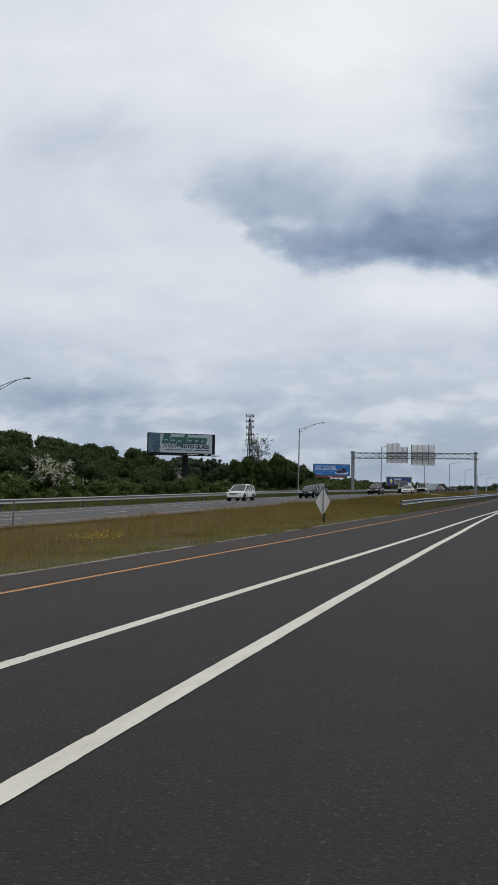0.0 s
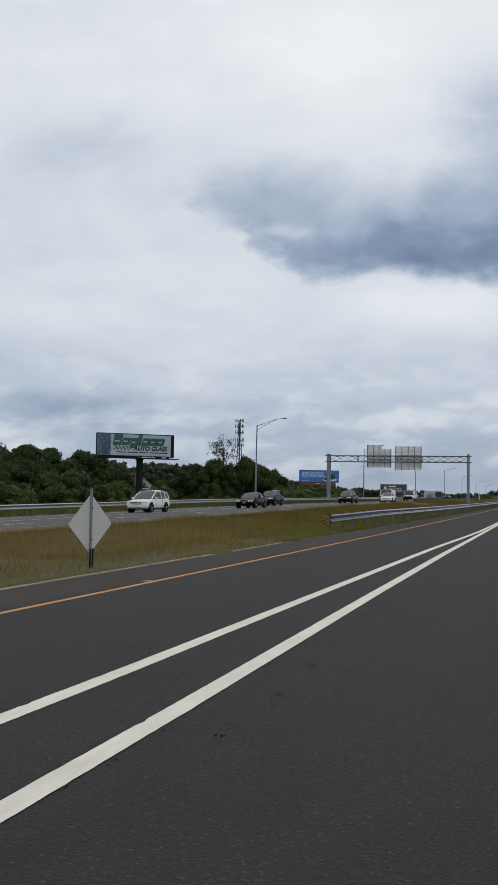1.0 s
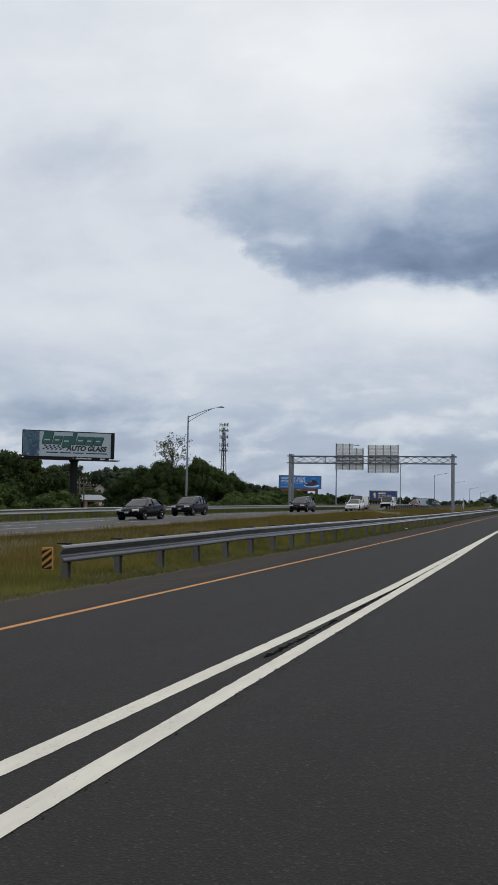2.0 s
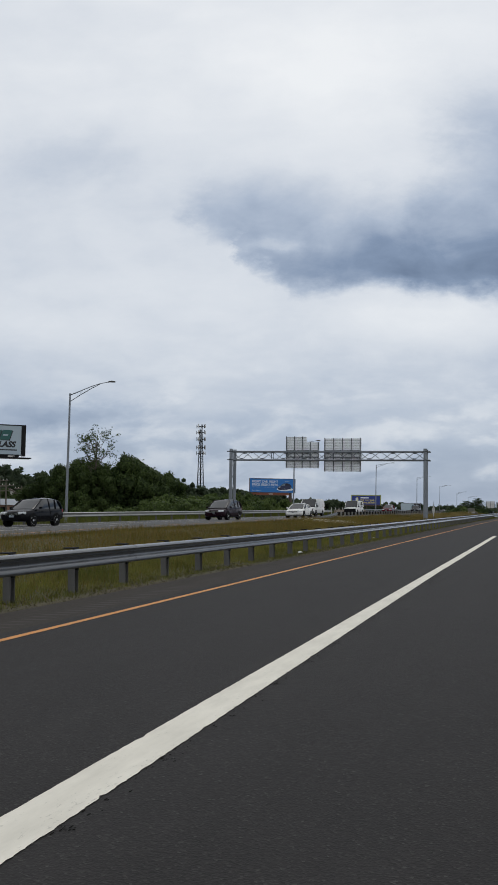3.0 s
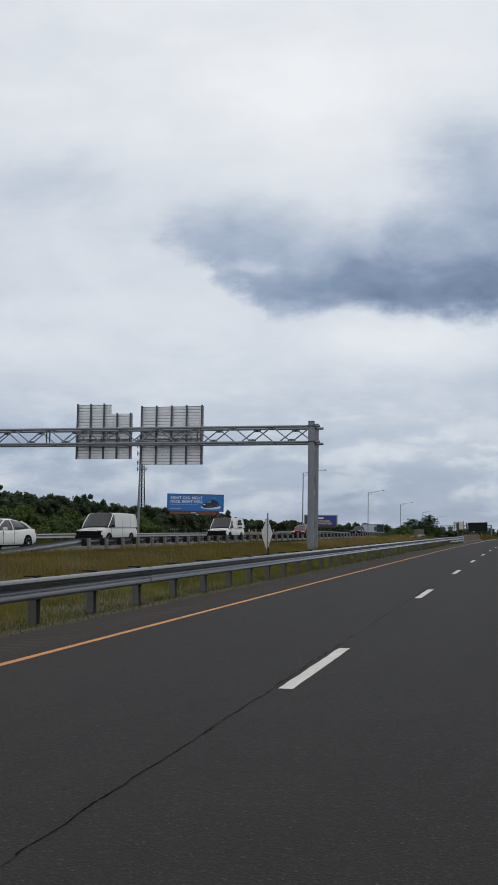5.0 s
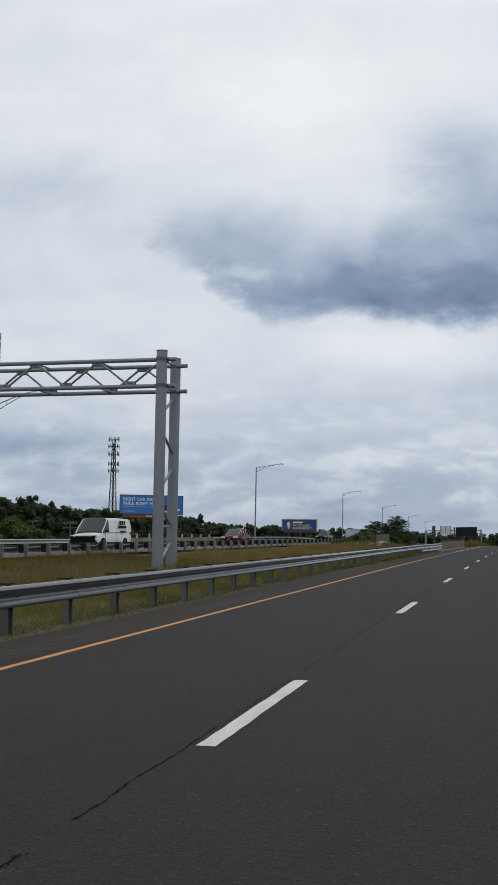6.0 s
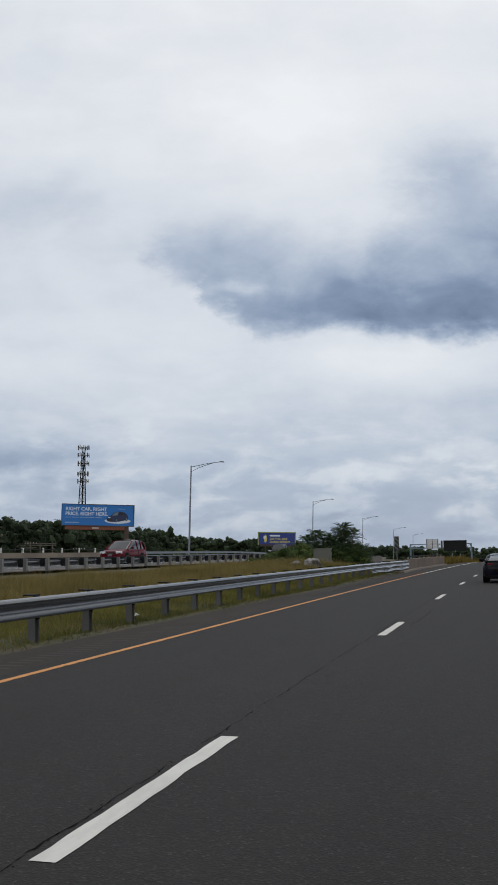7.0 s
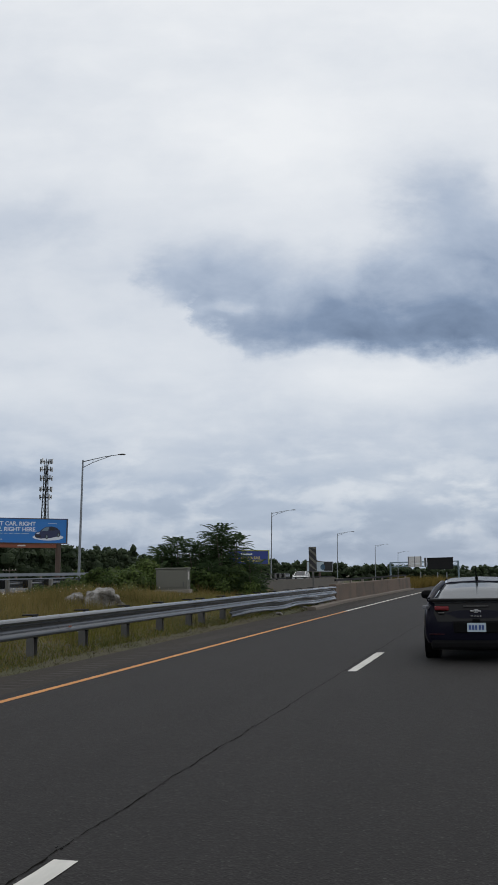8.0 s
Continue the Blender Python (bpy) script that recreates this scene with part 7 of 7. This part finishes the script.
    part("emblem", Shape().tube([(0, front + 0.085, zt - 0.22), (0, front + 0.105, zt - 0.22)], 0.055, 10), CHROME, c)
    part("lower_grille", Shape().box(-wt_ * 0.62, wt_ * 0.62, front - 0.05, front + 0.085, zb_ + 0.03, zb_ + 0.18, cut=0.02), TRIM, c)
    for sgn in (1, -1):
        h = Shape().box(-0.23, 0.23, -0.16, 0.06, -0.075, 0.080, cut=0.035)
        h.moved(Matrix.Translation((sgn * (wt_ * 0.80), front - 0.02, zt - 0.13)) @ Matrix.Rotation(-sgn * 0.5, 4, "Z"))
        part("headlight", h, LENS_CLEAR, c, "clear headlamp")
        m = Shape().box(-0.10, 0.10, -0.05, 0.06, -0.065, 0.065, cut=0.03)
        m.moved(Matrix.Translation((sgn * (hw + 0.09), cabin[-1][0] - 0.45, cabin[-1][3] + 0.10)))
        part("mirror", m, coat if style != "van" else TRIM, c)
        part("sill", Shape().box(sgn * hw - 0.03, sgn * hw + 0.004 if sgn > 0 else sgn * hw + 0.03, ry + r * 1.2, fy - r * 1.2, body[3][2] + 0.01, body[3][2] + 0.09), TRIM, c)
        back = body[1][0]
        part("tail_light", Shape().box(sgn * body[1][1] * 0.88 - 0.1, sgn * body[1][1] * 0.88 + 0.08, back - 0.07, back + 0.12, body[1][3] - 0.28, body[1][3] - 0.06, cut=0.03), LENS_RED, c)
        for y in ((cabin[2][0] + cabin[3][0]) / 2 - 0.3, (cabin[2][0] + cabin[3][0]) / 2 + 0.75):
            part("door_handle", Shape().box(sgn * (hw - 0.012) - 0.012, sgn * (hw - 0.012) + 0.02, y - 0.09, y + 0.09, body[3][3] - 0.17, body[3][3] - 0.14, cut=0.006), coat, c)
    part("number_plate", Shape().box(-0.16, 0.16, front + 0.09, front + 0.10, zb_ + 0.19, zb_ + 0.33), PLATE, c)
    return c


def build_traffic():
    white, black, red, navy = paint("white_car_paint", (0.70, 0.70, 0.68)), paint("black_car_paint", (0.0035, 0.0035, 0.004)), paint("red_car_paint", (0.10, 0.006, 0.012)), paint("dark_grey_car_paint", (0.0055, 0.006, 0.008))
    plum = paint("dark_plum_car_paint", (0.014, 0.006, 0.009))
    rows = [
        ("suv", white, "white SUV driving on the opposite road", -27.0, 96.6),
        ("sedan", black, "black sedan on the opposite road", -23.9, 113.0),
        ("suv", navy, "dark grey boxy SUV on the opposite road", -27.2, 130.0),
        ("minivan", plum, "dark plum minivan on the opposite road", -24.0, 156.2),
        ("sedan", white, "white sedan in the lane beside the median", -20.9, 170.5),
        ("van", white, "white cargo van on the opposite road", -24.4, 190.0),
        ("van", white, "white service van with dark lettering bars", -24.4, 216.3),
        ("suv", red, "red SUV on the opposite road", -24.0, 246.6),
        ("pickup", black, "black pickup truck on the opposite road", -26.8, 306.0),
        ("suv", white, "white SUV far along the opposite road", -24.0, 340.0),
    ]
    for style, coat, label, x, y in rows:
        c = make_car(style, coat, label, cargo=style == "van")
        tilt = math.degrees(math.atan2(far_z(y + 2) - far_z(y - 2), 4))
        c.matrix_basis = pose(x, y, far_z(y) + 0.005, -tilt, 0, 180)
        if "service" in label:
            for k, (u0, u1, z0, z1) in enumerate(((-1.9, -0.6, 1.45, 1.62), (-1.9, -0.9, 1.15, 1.28), (-1.7, -1.45, 1.68, 1.95), (-1.35, -1.1, 1.68, 1.95), (-1.0, -0.75, 1.68, 1.95))):
                part("lettering_bar", Shape().box(-1.03, -1.012, u0, u1, z0, z1), DARK_STEEL, c)


def build_lead_car():
    """The dark hatchback ahead, seen from behind. Local origin under its tail; y runs forward."""
    coat = paint("dark_plum_grey_paint", (0.008, 0.008, 0.015), 0.2, 0.0)
    c = thing("hatchback_car", "dark plum-grey hatchback driving ahead in the lane", "car", (2.15, 227.45, 0.0), -0.9)
    c.matrix_basis = c.matrix_basis @ Matrix.Diagonal((0.965, 0.965, 0.955, 1))
    body = [(0.0, 0.62, 0.36, 0.70), (0.03, 0.76, 0.31, 0.80), (0.10, 0.83, 0.27, 0.93), (0.25, 0.865, 0.24, 1.02), (0.7, 0.89, 0.21, 1.02), (1.6, 0.895, 0.19, 0.99), (2.6, 0.895, 0.19, 0.97), (3.3, 0.88, 0.20, 0.92), (4.1, 0.84, 0.22, 0.78), (4.4, 0.72, 0.28, 0.66), (4.5, 0.58, 0.34, 0.56)]
    part("body", Shape().loft(fine_rings(body, ring_of)), coat, c, smooth=True)
    cabin = [(0.12, 0.70, 0.56, 1.00, 1.02), (0.55, 0.75, 0.56, 1.02, 1.17), (1.15, 0.79, 0.58, 1.00, 1.29), (2.0, 0.80, 0.60, 0.98, 1.345), (2.5, 0.80, 0.59, 0.97, 1.32), (3.45, 0.74, 0.62, 0.92, 0.95)]
    part("glazing", Shape().loft(fine_rings(cabin, cabin_ring)), plain("pale_rear_glass", (0.055, 0.065, 0.075), 0.04, spec=0.8), c, "sloping rear window reflecting the sky", True)
    ring = fine_rings([(1.1, 0.79, 0.585, 1.0, 1.285)] + cabin[3:5], lambda y, bw, rw, zb, zr: [(-rw * 0.98, y, zr - 0.10), (-rw * 0.97, y, zr - 0.03), (-rw * 0.8, y, zr + 0.008), (0, y, zr + 0.03), (rw * 0.8, y, zr + 0.008), (rw * 0.97, y, zr - 0.03), (rw * 0.98, y, zr - 0.10), (0, y, zr - 0.08)])
    part("roof", Shape().loft(ring), coat, c, smooth=True)
    for sgn in (1, -1):
        for pts, w in (([(0.74, 0.20, 1.01), (0.665, 0.62, 1.17), (0.575, 1.15, 1.275)], 0.05), ([(0.82, 1.35, 1.0), (0.71, 1.4, 1.15), (0.585, 1.5, 1.29)], 0.04), ([(0.75, 3.4, 0.94), (0.69, 2.95, 1.14), (0.595, 2.5, 1.30)], 0.035)):
            part("pillar", Shape().tube([(sgn * (a + 0.012), b, z) for a, b, z in pts], w, 8), coat, c, smooth=True)
        # side glass stays dark under the pillars
        h = Shape().box(-0.13, 0.13, -0.08, 0.12, -0.085, 0.085, cut=0.075)
        h.moved(Matrix.Translation((sgn * 1.02, 2.95, 1.03)))
        part("mirror", h, TRIM, c, "black wing mirror")
        part("mirror_stalk", Shape().tube([(sgn * 0.86, 3.0, 0.98), (sgn * 0.97, 2.98, 1.0)], 0.025, 6), TRIM, c)
        lamp = Shape().box(-0.115, 0.115, -0.05, 0.08, -0.035, 0.035, cut=0.02)
        lamp.moved(Matrix.Translation((sgn * 0.55, 0.035, 0.875)) @ Matrix.Rotation(-sgn * 0.28, 4, "Z") @ Matrix.Rotation(-sgn * 0.05, 4, "Y"))
        tail = part("tail_light", lamp, LENS_RED, c, "red tail lamp")
        clear = Shape().box(-0.13, 0.13, -0.02, 0.05, -0.03, 0.03, cut=0.012)
        clear.moved(Matrix.Translation((sgn * 0.755, 0.13, 0.895)) @ Matrix.Rotation(-sgn * 0.95, 4, "Z"))
        part("clear_lens", clear, plain("smoked_lens", (0.16, 0.165, 0.18), 0.25, spec=0.3), tail, "pale side lens")
        part("badge", Shape().box(sgn * 0.56 - 0.05, sgn * 0.56 + 0.05, -0.02, 0.01, 0.795, 0.812), POST_STEEL, c)
        part("reflector", Shape().box(sgn * 0.64 - 0.12, sgn * 0.64 + 0.12, -0.006, 0.06, 0.450, 0.460, cut=0.003), LENS_DULL, c, "thin red bumper reflector")
        for y in (0.92, 3.6):
            part("wheel_arch", Shape().tube([(sgn * 0.66, y, 0.34), (sgn * 0.90, y, 0.34)], 0.37, 20), TRIM, c)
            wheel(c, sgn * 0.785, y, 0.325, 0.215, sgn)
    # tail panel, spoiler lip, bumper
    panel = [(-0.62, 0.66), (0.62, 0.66), (0.68, 0.80), (0.66, 0.955), (-0.66, 0.955), (-0.68, 0.80)]
    n = len(panel)
    vs = [(a, -0.016 + 0.10 * (z - 0.66) / 0.3, z) for a, z in panel] + [(a, 0.12 + 0.10 * (z - 0.66) / 0.3, z) for a, z in panel]
    part("tail_panel", Shape().add(vs, [tuple(range(n)), tuple(range(2 * n - 1, n - 1, -1))] + [(k, n + k, n + (k + 1) % n, (k + 1) % n) for k in range(n)]), plain("gloss_black", (0.006, 0.006, 0.007), 0.25, spec=0.2), c, "gloss black tail panel")
    part("spoiler_lip", Shape().box(-0.76, 0.76, 0.02, 0.26, 0.985, 1.035, cut=0.02), plain("black_lip", (0.008, 0.008, 0.009), 0.45, spec=0.2), c, "black spoiler lip across the hatch")
    part("lower_bumper", Shape().box(-0.74, 0.74, -0.03, 0.3, 0.20, 0.36, cut=0.05), TRIM, c, "black lower bumper")
    recess = part("plate_recess", Shape().box(-0.37, 0.37, -0.02, 0.06, 0.47, 0.655, cut=0.02), TRIM, c)
    plate = part("number_plate", Shape().box(-0.15, 0.15, -0.032, -0.022, 0.49, 0.635, cut=0.003), PLATE, recess, "pale number plate")
    for k, (a, b) in enumerate(((-0.125, -0.085), (-0.075, -0.035), (-0.025, 0.01), (0.035, 0.07), (0.08, 0.12))):
        part("plate_bar", Shape().box(a, b, -0.0345, -0.0325, 0.525, 0.60), PLATE_INK, recess)
    bow = Shape().box(-0.085, 0.085, -0.006, 0.012, -0.014, 0.014, cut=0.003)
    bow.box(-0.032, 0.032, -0.006, 0.012, -0.028, 0.028, cut=0.003)
    bow.moved(Matrix.Translation((0, 0.012, 0.825)))
    part("emblem", bow, CHROME, c, "chrome emblem shape")
    for k in range(4):
        part("name_bar", Shape().box(-0.085 + k * 0.048, -0.055 + k * 0.048, -0.02, 0.004, 0.735, 0.757), CHROME, c)
    part("latch", Shape().box(-0.06, 0.06, -0.03, 0.05, 0.655, 0.70, cut=0.01), TRIM, c)
    part("light_strip", Shape().box(-0.2, 0.2, 0.03, 0.06, 0.90, 0.915), POST_STEEL, c)
    part("aerial", Shape().tube([(0, 1.2, 1.30), (0, 1.05, 1.38), (0, 0.85, 1.56)], [0.022, 0.010, 0.004], 6), TRIM, c)
    part("aerial_fin", Shape().box(-0.022, 0.022, 1.10, 1.26, 1.29, 1.38, cut=0.01), TRIM, c)
    for sgn in (1, -1):
        part("head_rest", Shape().box(sgn * 0.36 - 0.12, sgn * 0.36 + 0.12, 1.45, 1.55, 1.02, 1.2, cut=0.04), TRIM, c)


def build_rubbish():
    """Scraps in the grass under the rail."""
    rng = random.Random(77)
    for x, y in ((-6.0, 128.5), (-6.1, 205.5), (-6.3, 231), (-5.7, 112.0)):
        s = Shape()
        n = 7
        vs = [(0.10 * math.cos(6.28 * k / n) * rng.uniform(0.6, 1.2), 0.12 * math.sin(6.28 * k / n), rng.uniform(0.0, 0.04)) for k in range(n)]
        s.add(vs + [(0, 0, 0.07)], [(k, (k + 1) % n, n) for k in range(n)])
        ob = new("litter", s.mesh("litter", SIGN_PALE))
        ob.location = (x, y, land(x, y) + 0.02)
        tagged(ob, "crumpled scrap of pale litter in the grass", "litter", "litter under the rail")


build_ground()
build_roads()
build_gantry()
build_far_gantry()
build_lamps()
build_glass_billboard()
build_car_billboard()
build_money_billboard()
build_pale_billboard()
build_tower()
build_small_signs()
rock(-8.12, 236.4, 0.70, 0.70, 0.48, 0.60, 5, "pale boulder lying in the tall grass")
rock(-9.2, 236.9, 0.68, 0.40, 0.34, 0.32, 2, "small pale boulder half hidden by grass")
build_rubble()
build_far_things()
build_lead_car()
build_traffic()
build_sumac()
build_woods()
build_rubbish()
build_grass()
build_kerb()
build_median_rail()
build_bridge_parapet()
build_far_rail()
build_guardrail()
